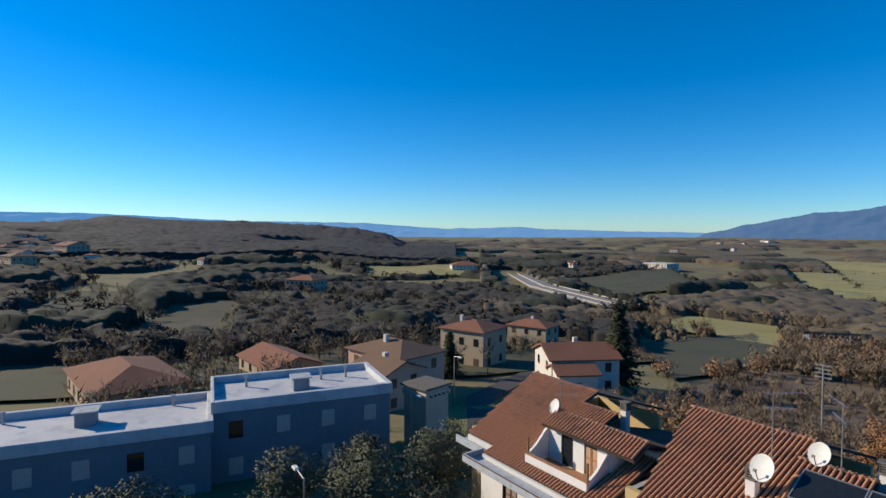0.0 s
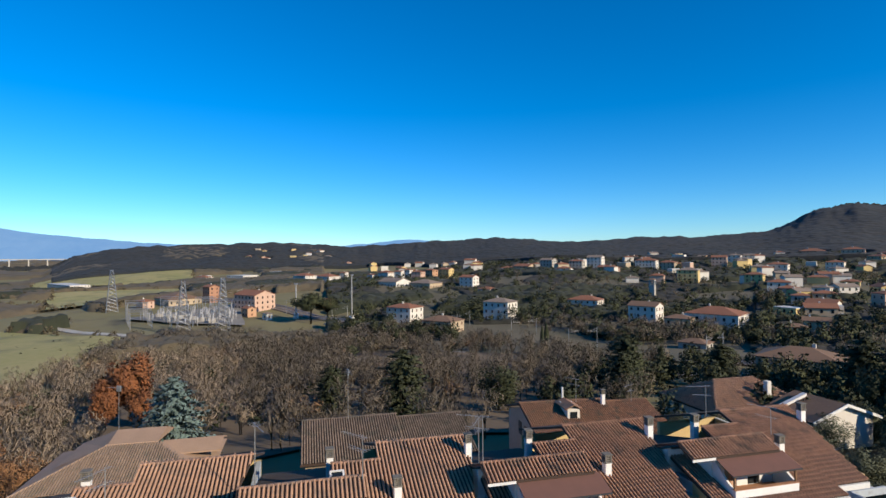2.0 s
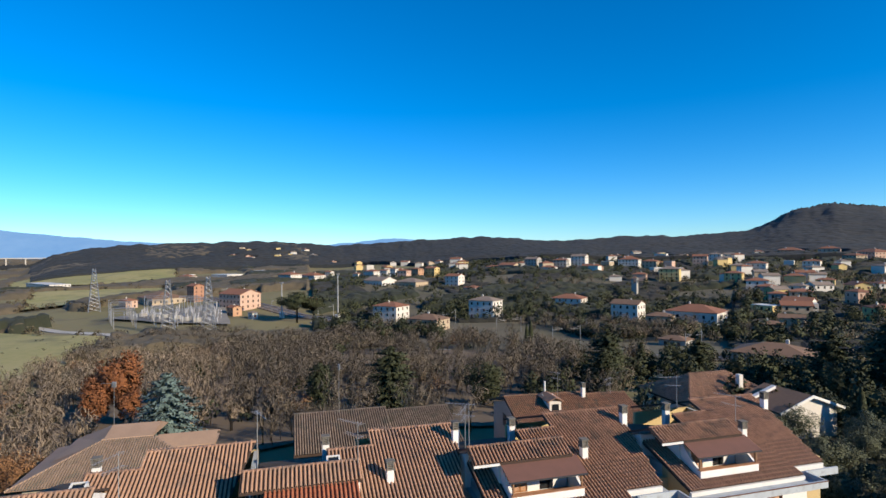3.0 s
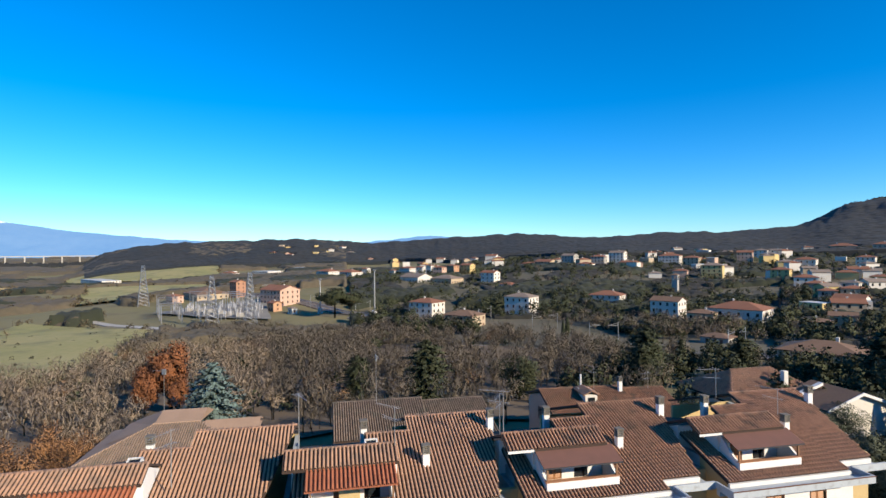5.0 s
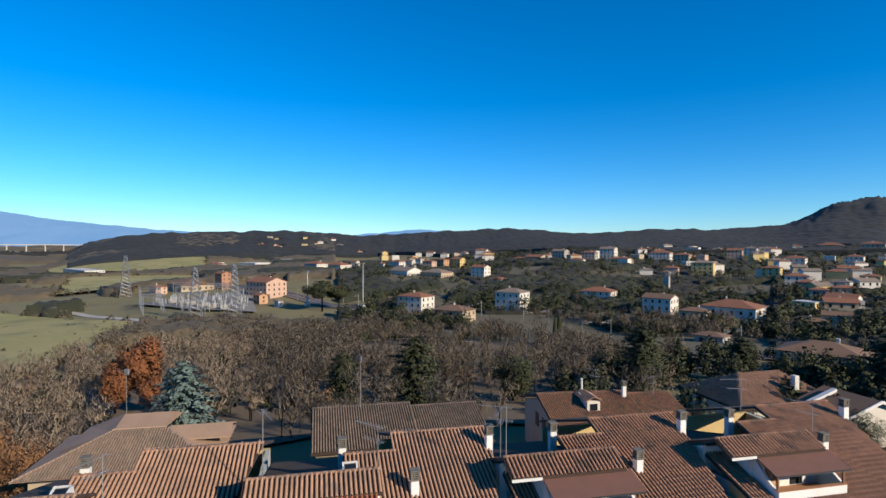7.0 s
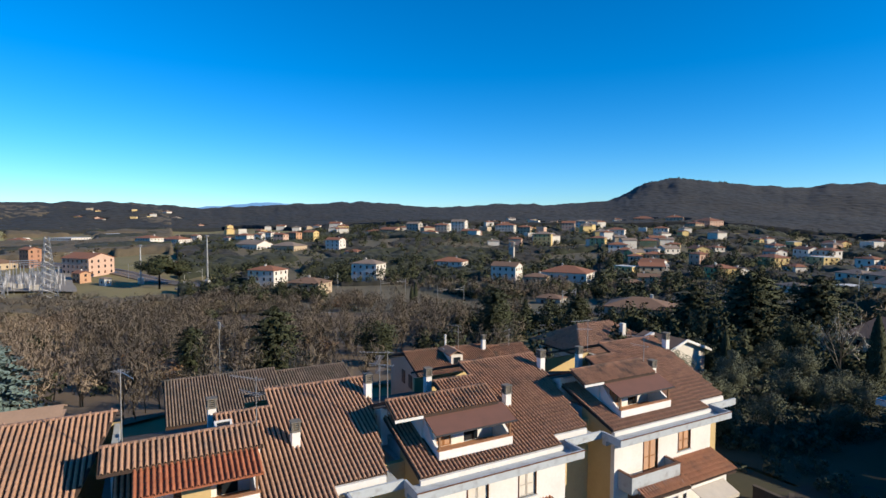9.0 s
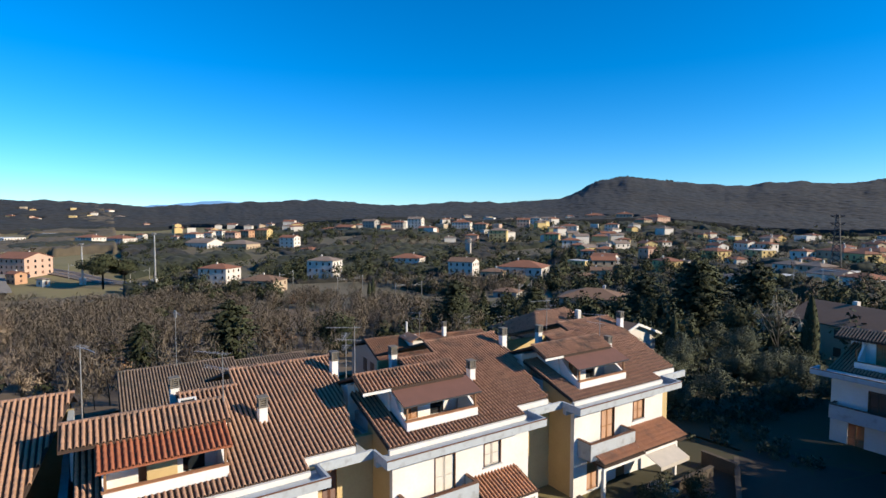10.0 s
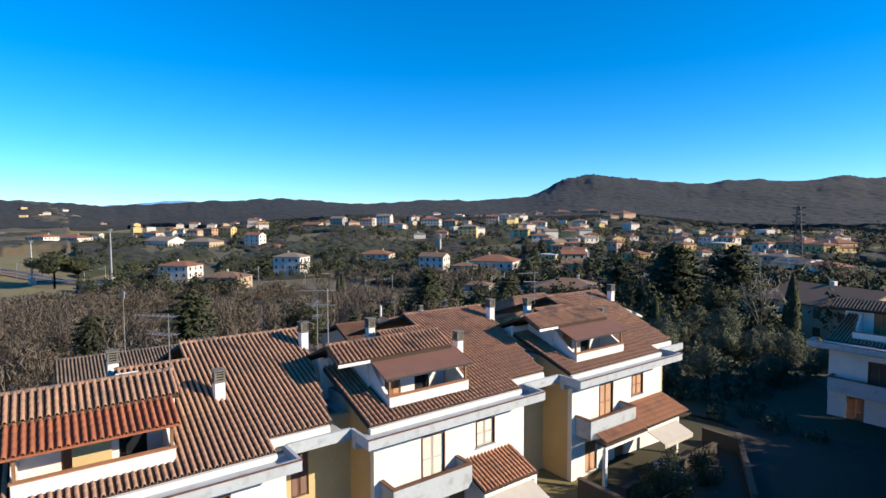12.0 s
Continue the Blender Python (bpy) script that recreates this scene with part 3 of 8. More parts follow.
    keep = near[:: max(1, len(near) // 300)][:300] if near else []
    chosen = {id(p) for p in keep}
    PIECES.append((h, keep, CLAYS[clay][1]))
    many("roof_tiles", _pts, _faces, [p for p in poses if id(p) not in chosen], CLAYS[clay][0], h, kind="stuff")
    return h


def at_row_a(y0, z=0.0):
    return Matrix.Translation((18.3, y0, z)) @ Matrix.Rotation(-math.pi / 2, 4, "Z")


def at_row_b(x0, y0, z=0.0):
    return Matrix.Translation((x0, y0, z)) @ Matrix.Diagonal((-1, 1, 1, 1))


north_house = terraced_house(at_row_a(16.0), "two-storey terraced house with orange tiled roof and red tiled canopy", "tile", seed=11, stacks=(False, False, False), attic_from=-0.8)
chimney(north_house, 5.4, 8.9, 7.0, 9.3)
terraced_house(at_row_a(2.8), "two-storey terraced house with roof terrace under a red tiled canopy", "tile", seed=12)
terraced_house(at_row_a(-9.9), "two-storey terraced house with roof terrace under a brown awning", "cloth", seed=13, leaf=SHUTTER_PALE, clay="worn")
terraced_house(at_row_a(-22.6), "two-storey end house of the row with brown awning and tiled porch", "cloth", seed=14, leaf=SHUTTER_ORANGE, clay="worn", wide_porch=True)
terraced_house(at_row_b(-17.8, 17.4, -1.5), "two-storey terraced house with open roof terrace and white door", "none", seed=21, clay="warm", stacks=(False, True, False))
terraced_house(at_row_b(-4.6, 16.7, -0.4), "two-storey terraced house with solar collectors and dishes on its roof", "none", seed=22, clay="warm", roof_top="collectors", stacks=(True, True, False))
terraced_house(at_row_b(9.0, 17.6), "two-storey end house with bright orange tiles", "none", seed=23, clay="new", roof_top="panels", stacks=(True, True, False))


# ================= plants =================
BARK = material("bark", (0.0858, 0.0663, 0.0507), (0.0546, 0.0429, 0.0351), rough=0.95, scale=2, fine=12)
PALE_BARK = material("pale_bark", (0.42, 0.39, 0.34), (0.28, 0.26, 0.22), rough=0.9, scale=2, fine=9)
TWIG = material("bare_twigs", (0.18, 0.147, 0.105), (0.118, 0.095, 0.07), rough=1.0, scale=0.06, fine=1.5, island=0.15)
RUST = material("dry_oak_leaves", (0.257, 0.133, 0.0585), (0.187, 0.0936, 0.0429), rough=0.95, scale=0.4, fine=3, island=0.15)
RUST_PALE = material("pale_dry_leaves", (0.29, 0.18, 0.105), (0.22, 0.135, 0.078), rough=0.95, scale=0.4, fine=3, island=0.14)
RUST_DARK = material("russet_leaves", (0.211, 0.078, 0.0273), (0.14, 0.0546, 0.0234), rough=0.95, scale=0.4, fine=3, island=0.3)
SCRUB = material("dry_scrub", (0.27, 0.155, 0.078), (0.18, 0.11, 0.062), rough=1.0, scale=0.05, fine=1.0, island=0.15)
EVERGREEN = material("evergreen_leaves", (0.04, 0.047, 0.018), (0.025, 0.031, 0.012), rough=0.9, scale=0.1, fine=2, island=0.15)
NEEDLES = material("dark_needles", (0.04, 0.048, 0.02), (0.026, 0.033, 0.015), rough=0.9, scale=0.3, fine=3, island=0.3)
BLUE_NEEDLES = material("blue_needles", (0.117, 0.164, 0.156), (0.0702, 0.109, 0.101), rough=0.85, scale=0.4, fine=3, island=0.25)
OLIVE = material("olive_leaves", (0.078, 0.09, 0.056), (0.048, 0.058, 0.034), rough=0.85, scale=0.4, fine=3, island=0.2)
# Distance haze is put in as the bluish cast of the darker tones.
WOODED = material("wooded_hill", (0.024, 0.023, 0.02), (0.007, 0.012, 0.016), rough=1.0, scale=0.009, fine=0.06, third=(0.011, 0.016, 0.018))
BRUSH = material("dark_brush", (0.029, 0.025, 0.018), (0.017, 0.018, 0.012), rough=1.0, scale=0.03, fine=0.5)
# Self-shading that the smooth crowns lack is put into this dark green.
EVERGREEN_FAR = material("far_evergreens", (0.027, 0.031, 0.015), (0.016, 0.02, 0.011), rough=1.0, scale=0.03, fine=0.5)
BRUSH_FAR = material("brown_brush", (0.108, 0.083, 0.051), (0.064, 0.055, 0.034), rough=1.0, scale=0.025, fine=0.4)
# Sunlight on one half of the wood is put into these lighter twigs.
TWIG_SUNLIT = material("sunlit_twigs", (0.34, 0.26, 0.18), (0.24, 0.185, 0.125), rough=1.0, scale=0.06, fine=1.5, island=0.15)
TWIG_WARM = material("tan_twigs", (0.26, 0.19, 0.12), (0.18, 0.135, 0.088), rough=1.0, scale=0.06, fine=1.5, island=0.15)


def tube_arrays(segments, n=5):
    """Tapered limbs from a list of (p, q, r0, r1), as triangles."""
    v, f, out = [], [], []
    for p, q, r0, r1 in segments:
        p, q = np.array(p, float), np.array(q, float)
        d = (q - p) / max(np.linalg.norm(q - p), 1e-6)
        side = np.cross(d, (0, 0, 1) if abs(d[2]) < 0.95 else (1, 0, 0))
        side /= np.linalg.norm(side)
        up = np.cross(side, d)
        k = len(v)
        for c, r in ((p, r0), (q, r1)):
            v += [c + r * (side * math.cos(2 * math.pi * i / n) + up * math.sin(2 * math.pi * i / n)) for i in range(n)]
            out += [side * math.cos(2 * math.pi * i / n) + up * math.sin(2 * math.pi * i / n) for i in range(n)]
        for i in range(n):
            j = (i + 1) % n
            f += [(k + i, k + j, k + n + j), (k + i, k + n + j, k + n + i)]
    return np.array(v), np.array(f), np.array(out)


def unit(a):
    return a / np.maximum(np.linalg.norm(a, axis=-1, keepdims=True), 1e-6)


def flecks(centres, sizes, rng, squash=1.0, lean=None, out=None, thin=None):
    """One small leaf at each centre, turned at random; each is shaded by the way its part of the crown faces."""
    n = len(centres)
    a = unit(rng.normal(size=(n, 3)))
    b = unit(np.cross(a, rng.normal(size=(n, 3))))
    if lean is not None:
        a = lean
        b = unit(np.cross(a, rng.normal(size=(n, 3))))
    s = np.array(sizes)[:, None]
    w = s * squash if thin is None else thin
    tri = np.stack([centres + a * s, centres - a * s * 0.6 + b * w, centres - a * s * 0.6 - b * w], 1)
    face = unit(np.cross(tri[:, 1] - tri[:, 0], tri[:, 2] - tri[:, 0]))
    turned = (face * out).sum(1) < 0
    tri[turned] = tri[turned][:, ::-1]
    face[turned] *= -1
    way = unit(out + 0.3 * face)
    return tri.reshape(-1, 3), np.arange(3 * n).reshape(-1, 3), np.repeat(way, 3, 0)


def bare_tree(seed, h=10.0, twigs=260, width=0.05, boughs=3, sides=4):
    """Limbs and a haze of thin twigs."""
    rng = np.random.RandomState(seed)
    limbs, tips = [], []
    lean = rng.normal(0, 0.04, 2) * h
    top = np.array([lean[0], lean[1], h * 0.55])
    limbs.append(((0, 0, -0.3), top * 0.5, 0.016 * h, 0.012 * h))
    limbs.append((top * 0.5, top, 0.012 * h, 0.007 * h))
    for k in range(9):
        s = rng.uniform(0.35, 1.0)
        base = top * s
        a = k * 2.4 + rng.uniform(-0.4, 0.4)
        reach = h * rng.uniform(0.16, 0.27)
        tip = base + np.array([math.cos(a) * reach, math.sin(a) * reach, h * rng.uniform(0.2, 0.42)])
        tip[2] = min(tip[2], h)
        limbs.append((base, tip, 0.006 * h, 0.0025 * h))
        for j in range(3):
            u = rng.uniform(0.35, 0.9)
            b = base + (tip - base) * u
            e = b + np.array([rng.normal(0, 0.07), rng.normal(0, 0.07), rng.uniform(0.06, 0.17)]) * h
            if j < boughs:
                limbs.append((b, e, 0.003 * h, 0.0012 * h))
            tips += [b, e, (b + e) / 2]
        tips += [tip, (base + tip) / 2]
    tips = np.array(tips)
    pick = tips[rng.randint(len(tips), size=twigs)] + rng.normal(0, 0.035 * h, (twigs, 3))
    ways = rng.normal(0, 0.55, (twigs, 3)) + (0, 0, 0.8)
    ways /= np.linalg.norm(ways, axis=1)[:, None]
    lengths = rng.uniform(0.045, 0.1, twigs) * h
    out = unit(0.6 * unit(pick - np.array([0, 0, 0.45 * h])) + (0, 0, 0.7))
    return tube_arrays(limbs, sides), flecks(pick, lengths, rng, 1.0, ways, out, width)


def leafy_tree(seed, h=8.0, wide=0.42, leaves=500, size=0.16, low=0.25, lumps=14, trunk=0.03):
    """A trunk with limbs under lumps of small leaves with gaps between."""
    rng = np.random.RandomState(seed)
    centre = np.array([0, 0, h * (low + 1) / 2])
    radii = np.array([wide * h, wide * h, h * (1 - low) / 2])
    blobs = []
    while len(blobs) < lumps:
        p = rng.uniform(-1, 1, 3)
        if 0.25 < np.linalg.norm(p) < 0.8:
            blobs.append((centre + p * radii, rng.uniform(0.26, 0.42)))
    limbs = [((0, 0, -0.3), (0, 0, h * low * 1.2), trunk * h, trunk * h * 0.7)]
    for c, _ in blobs[:9]:
        limbs.append(((0, 0, h * low), c, trunk * h * 0.5, trunk * h * 0.12))
    pick = rng.randint(len(blobs), size=leaves)
    middle, r = np.array([b[0] for b in blobs])[pick], np.array([b[1] for b in blobs])[pick][:, None]
    d = unit(rng.normal(size=(leaves, 3)))
    pts = middle + d * radii * r * rng.uniform(0.55, 1.08, (leaves, 1))
    out = unit(0.7 * d + unit(pts - centre) + (0, 0, 0.15))
    crown = flecks(pts, rng.uniform(0.6, 1.4, leaves) * size * h / 8, rng, 0.8, None, out)
    return tube_arrays(limbs, 5), crown


def conifer(seed, h=14.0, wide=0.28, tiers=16, droop=0.12, size=0.55, ragged=0.3, low=0.1, flat=1.0, taper=0.8, sprays=5):
    """A tapered trunk with tiers of boughs, each a fan of needle sprays."""
    rng = np.random.RandomState(seed)
    limbs, pts, sizes, ways, out = [((0, 0, -0.3), (0, 0, h * 0.97), 0.018 * h, 0.003 * h)], [], [], [], []
    for k in range(tiers):
        s = k / (tiers - 1)
        z = h * (low + (0.97 - low) * s)
        reach = wide * h * (1 - s) ** taper + 0.02 * h
        for j in range(7 if s < 0.75 else 5):
            a = j * 2 * math.pi / 7 + k * 1.7 + rng.uniform(-0.3, 0.3)
            r = reach * rng.uniform(1 - ragged, 1 + ragged * 0.5)
            tip = np.array([math.cos(a) * r, math.sin(a) * r, z - droop * r])
            limbs.append(((0, 0, z), tip, 0.0035 * h, 0.001 * h))
            for u in np.linspace(0.2, 1.0, 8):
                for _ in range(sprays):
                    pts.append(np.array([0, 0, z]) * (1 - u) + tip * u + rng.normal(0, 0.018 * h, 3) * (1, 1, 0.5 * flat))
                    sizes.append(size * (1.15 - 0.5 * u) * h / 14 * rng.uniform(0.7, 1.2))
                    w = np.array([math.cos(a), math.sin(a), -droop]) + rng.normal(0, 0.45, 3) * (1, 1, 0.5)
                    ways.append(w / np.linalg.norm(w))
                    out.append((math.cos(a) * (0.3 + 0.5 * u), math.sin(a) * (0.3 + 0.5 * u), 0.65))
    crown = flecks(np.array(pts), sizes, rng, 0.5, np.array(ways), unit(np.array(out)))
    return tube_arrays(limbs, 4), crown


def dome(seed, r=4.6, h=5.0):
    """The uneven rounded crown of a far tree."""
    rng = np.random.RandomState(seed)
    v, f, n = [], [], 7
    for k, s in enumerate((0.0, 0.4, 0.75)):
        for i in range(n):
            a = 2 * math.pi * (i + 0.5 * (k % 2)) / n
            q = r * math.cos(s * 1.45) * rng.uniform(0.78, 1.2)
            v.append((q * math.cos(a), q * math.sin(a), h * math.sin(s * 1.45) * rng.uniform(0.85, 1.15) - 1.0))
    v.append((0, 0, h * rng.uniform(0.95, 1.1)))
    for k in range(2):
        for i in range(n):
            j = (i + 1) % n
            f += [(k * n + i, k * n + j, k * n + n + j), (k * n + i, k * n + n + j, k * n + n + i)]
    f += [(2 * n + i, 2 * n + (i + 1) % n, 3 * n) for i in range(n)]
    v = np.array(v)
    return v, np.array(f), unit(v * (1, 1, 1.6) + (0, 0, 0.3 * h))


def clumped(seed, h=8.0, wide=0.42, lumps=4):
    """A far tree: a few uneven lumps of foliage of different heights grown into one another."""
    rng = np.random.RandomState(seed)
    v, f, out, n = [], [], [], 7
    for q in range(lumps):
        a0 = 2.4 * q + rng.uniform(-0.4, 0.4)
        away = 0.0 if q == 0 else wide * h * rng.uniform(0.35, 0.6)
        mid = np.array([math.cos(a0) * away, math.sin(a0) * away, h * (0.55 if q == 0 else rng.uniform(0.25, 0.5))])
        size = np.array([wide * h, wide * h, h * 0.45]) * (rng.uniform(0.75, 0.95) if q == 0 else rng.uniform(0.45, 0.7))
        k = len(v)
        for e in (-0.9, -0.25, 0.35, 0.9):
            for i in range(n):
                a = 2 * math.pi * (i + rng.uniform(-0.2, 0.2)) / n
                d = np.array([math.cos(a) * math.cos(e), math.sin(a) * math.cos(e), math.sin(e)])
                v.append(mid + d * size * rng.uniform(0.72, 1.18))
                out.append(d + (0, 0, 0.15))
        v.append(mid + (0, 0, size[2] * rng.uniform(0.95, 1.25)))
        out.append(np.array([0, 0, 1.0]))
        for j in range(3):
            for i in range(n):
                a, b = k + j * n + i, k + j * n + (i + 1) % n
                f += [(a, b, b + n), (a, b + n, a + n)]
        f += [(k + 3 * n + i, k + 3 * n + (i + 1) % n, k + 4 * n) for i in range(n)]
    return np.array(v), np.array(f), unit(np.array(out))


def cypress(seed, h=10.0, wide=0.11, leaves=600):
    rng = np.random.RandomState(seed)
    s = rng.uniform(0, 1, leaves)
    r = wide * h * np.sin(np.pi * np.clip(s * 0.93 + 0.07, 0, 1)) ** 0.7 * (1 - 0.45 * s) * rng.uniform(0.75, 1.08, leaves)
    a = rng.uniform(0, 2 * math.pi, leaves)
    pts = np.stack([np.cos(a) * r, np.sin(a) * r, s * h * 0.97 + 0.1], 1)
    ways = np.stack([np.cos(a) * 0.35, np.sin(a) * 0.35, np.ones(leaves)], 1)
    ways /= np.linalg.norm(ways, axis=1)[:, None]
    return tube_arrays([((0, 0, -0.3), (0, 0, h * 0.8), 0.015 * h, 0.004 * h)], 5), flecks(pts, rng.uniform(0.014, 0.032, leaves) * h, rng, 0.5, ways, unit(np.stack([np.cos(a), np.sin(a), 0.25 + 0.4 * s], 1)))


def raw_mesh(name, arrays, mat):
    """A mesh of triangles from arrays of corners, faces and facing directions."""
    v, f, out = arrays
    me = bpy.data.meshes.new(name)
    me.vertices.add(len(v))
    me.vertices.foreach_set("co", np.asarray(v, np.float32).ravel())
    me.loops.add(f.size)
    me.loops.foreach_set("vertex_index", np.asarray(f, np.int32).ravel())
    me.polygons.add(len(f))
    me.polygons.foreach_set("loop_start", np.arange(0, f.size, 3))
    me.update(calc_edges=True)
    me.polygons.foreach_set("use_smooth", [True] * len(f))
    me.attributes.new("custom_normal", "FLOAT_VECTOR", "POINT").data.foreach_set("vector", np.asarray(out, np.float32).ravel())
    me.materials.append(mat)
    return me


FORMS = {}


def tree(kind, x, y, scale=1.0, label="", z=None, turn=None, category="tree"):
    """A single tree from one of the grown forms, standing on the land."""
    if kind not in FORMS:
        (trunk, crown), bark, leaf, _ = KINDS[kind][0](), *KINDS[kind][1:]
        FORMS[kind] = raw_mesh("trunk", trunk, bark), raw_mesh("crown", crown, leaf)
    rng = random.Random(f"{kind}{x:.1f}{y:.1f}")
    turn = rng.uniform(0, 360) if turn is None else turn
    m = Matrix.LocRotScale((x, y, (ground(x, y) if z is None else z) - 0.1), Euler((0, 0, radians(turn))), (scale * rng.uniform(0.92, 1.08),) * 2 + (scale,))
    t = thing("tree" if category == "tree" else "shrub", m, label or KINDS[kind][3], category)
    for name, me in zip(("trunk", "crown"), FORMS[kind]):
        new(name, me).parent = t
    return t


KINDS = {
    "oak": (lambda: leafy_tree(3, 14, 0.46, 20000, 0.085, 0.12, 44), BARK, RUST_PALE, "oak holding its dry russet leaves"),
    "oak_b": (lambda: leafy_tree(4, 8, 0.45, 6500, 0.1, 0.1, 26), BARK, RUST, "small oak with dry brown leaves"),
    "russet": (lambda: leafy_tree(5, 12, 0.27, 6500, 0.13, 0.12, 26), BARK, RUST_DARK, "tall tree with dark orange dead leaves"),
    "bush": (lambda: leafy_tree(6, 5, 0.6, 5500, 0.13, 0.0, 24, 0.02), BARK, RUST, "bushy oak scrub with dry brown leaves"),
    "pale": (lambda: bare_tree(7, 12, 260, 0.02), PALE_BARK, PALE_BARK, "leafless tree with pale bark"),
    "fir": (lambda: conifer(8, 14, 0.26, 24, 0.16, 0.42), BARK, NEEDLES, "dark green conical fir tree"),
    "cedar": (lambda: conifer(9, 12, 0.46, 24, 0.03, 0.5, 0.4, 0.06, 1.0, 0.36, 7), BARK, NEEDLES, "broad dark green cedar with level boughs"),
    "blue": (lambda: conifer(10, 12, 0.5, 20, 0.12, 0.46, 0.35, 0.05, 1.0, 0.5, 7), BARK, BLUE_NEEDLES, "blue cedar with drooping silvery boughs"),
    "cypress": (lambda: cypress(11, 10, 0.12, 3500), BARK, NEEDLES, "slender dark green cypress tree"),
    "olive": (lambda: leafy_tree(12, 5, 0.5, 6000, 0.11, 0.2, 24), BARK, OLIVE, "grey-green olive tree with loose crown"),
    "holm": (lambda: leafy_tree(13, 9, 0.42, 6000, 0.14, 0.1, 24), BARK, EVERGREEN, "dense dark evergreen oak tree"),
    "holm_low": (lambda: leafy_tree(17, 5, 0.55, 5000, 0.13, 0.05, 24), BARK, EVERGREEN, "low dark evergreen garden tree"),
    "bare": (lambda: bare_tree(18, 11, 900, 0.022), BARK, TWIG, "leafless grey-brown tree with fine twigs"),
    "stone_pine": (lambda: leafy_tree(14, 11, 0.55, 7000, 0.17, 0.42, 28), BARK, EVERGREEN, "umbrella pine with a broad dark crown"),
    "shrub": (lambda: leafy_tree(15, 3, 0.5, 4500, 0.15, 0.0, 20, 0.02), BARK, EVERGREEN, "rounded evergreen shrub in a garden"),
}


def joined(arrays):
    (v1, f1, n1), (v2, f2, n2) = arrays
    return np.concatenate([v1, v2]), np.concatenate([f1, f2 + len(v1)]), np.concatenate([n1, n2])


def grove(name, label, forms, spots, mat, low=0.7, high=1.25, seed=1):
    """Many trees of a wood as one object."""
    rng = random.Random(seed)
    lots = [[] for _ in forms]
    for x, y in spots:
        s = rng.uniform(low, high)
        lots[rng.randrange(len(forms))].append(Matrix.LocRotScale((x, y, ground(x, y) - 0.2), Euler((0, 0, rng.uniform(0, 6.28))), (s * rng.uniform(0.85, 1.15), s * rng.uniform(0.85, 1.15), s)))
    v, f, out, k = [], [], [], 0
    for (pts, faces, ways), mats in zip(forms, lots):
        if not mats:
            continue
        mats = np.array([np.array(m) for m in mats])
        v.append((np.einsum("nij,pj->npi", mats[:, :3, :3], pts) + mats[:, None, :3, 3]).reshape(-1, 3))
        out.append(unit(np.einsum("nij,pj->npi", mats[:, :3, :3], ways)).reshape(-1, 3))
        f.append((faces[None] + (np.arange(len(mats)) * len(pts))[:, None, None]).reshape(-1, 3) + k)
        k += len(mats) * len(pts)
    me = raw_mesh(name, (np.concatenate(v), np.concatenate(f), np.concatenate(out)), mat)
    return tagged(new(name, me), label, "trees", kind="stuff")


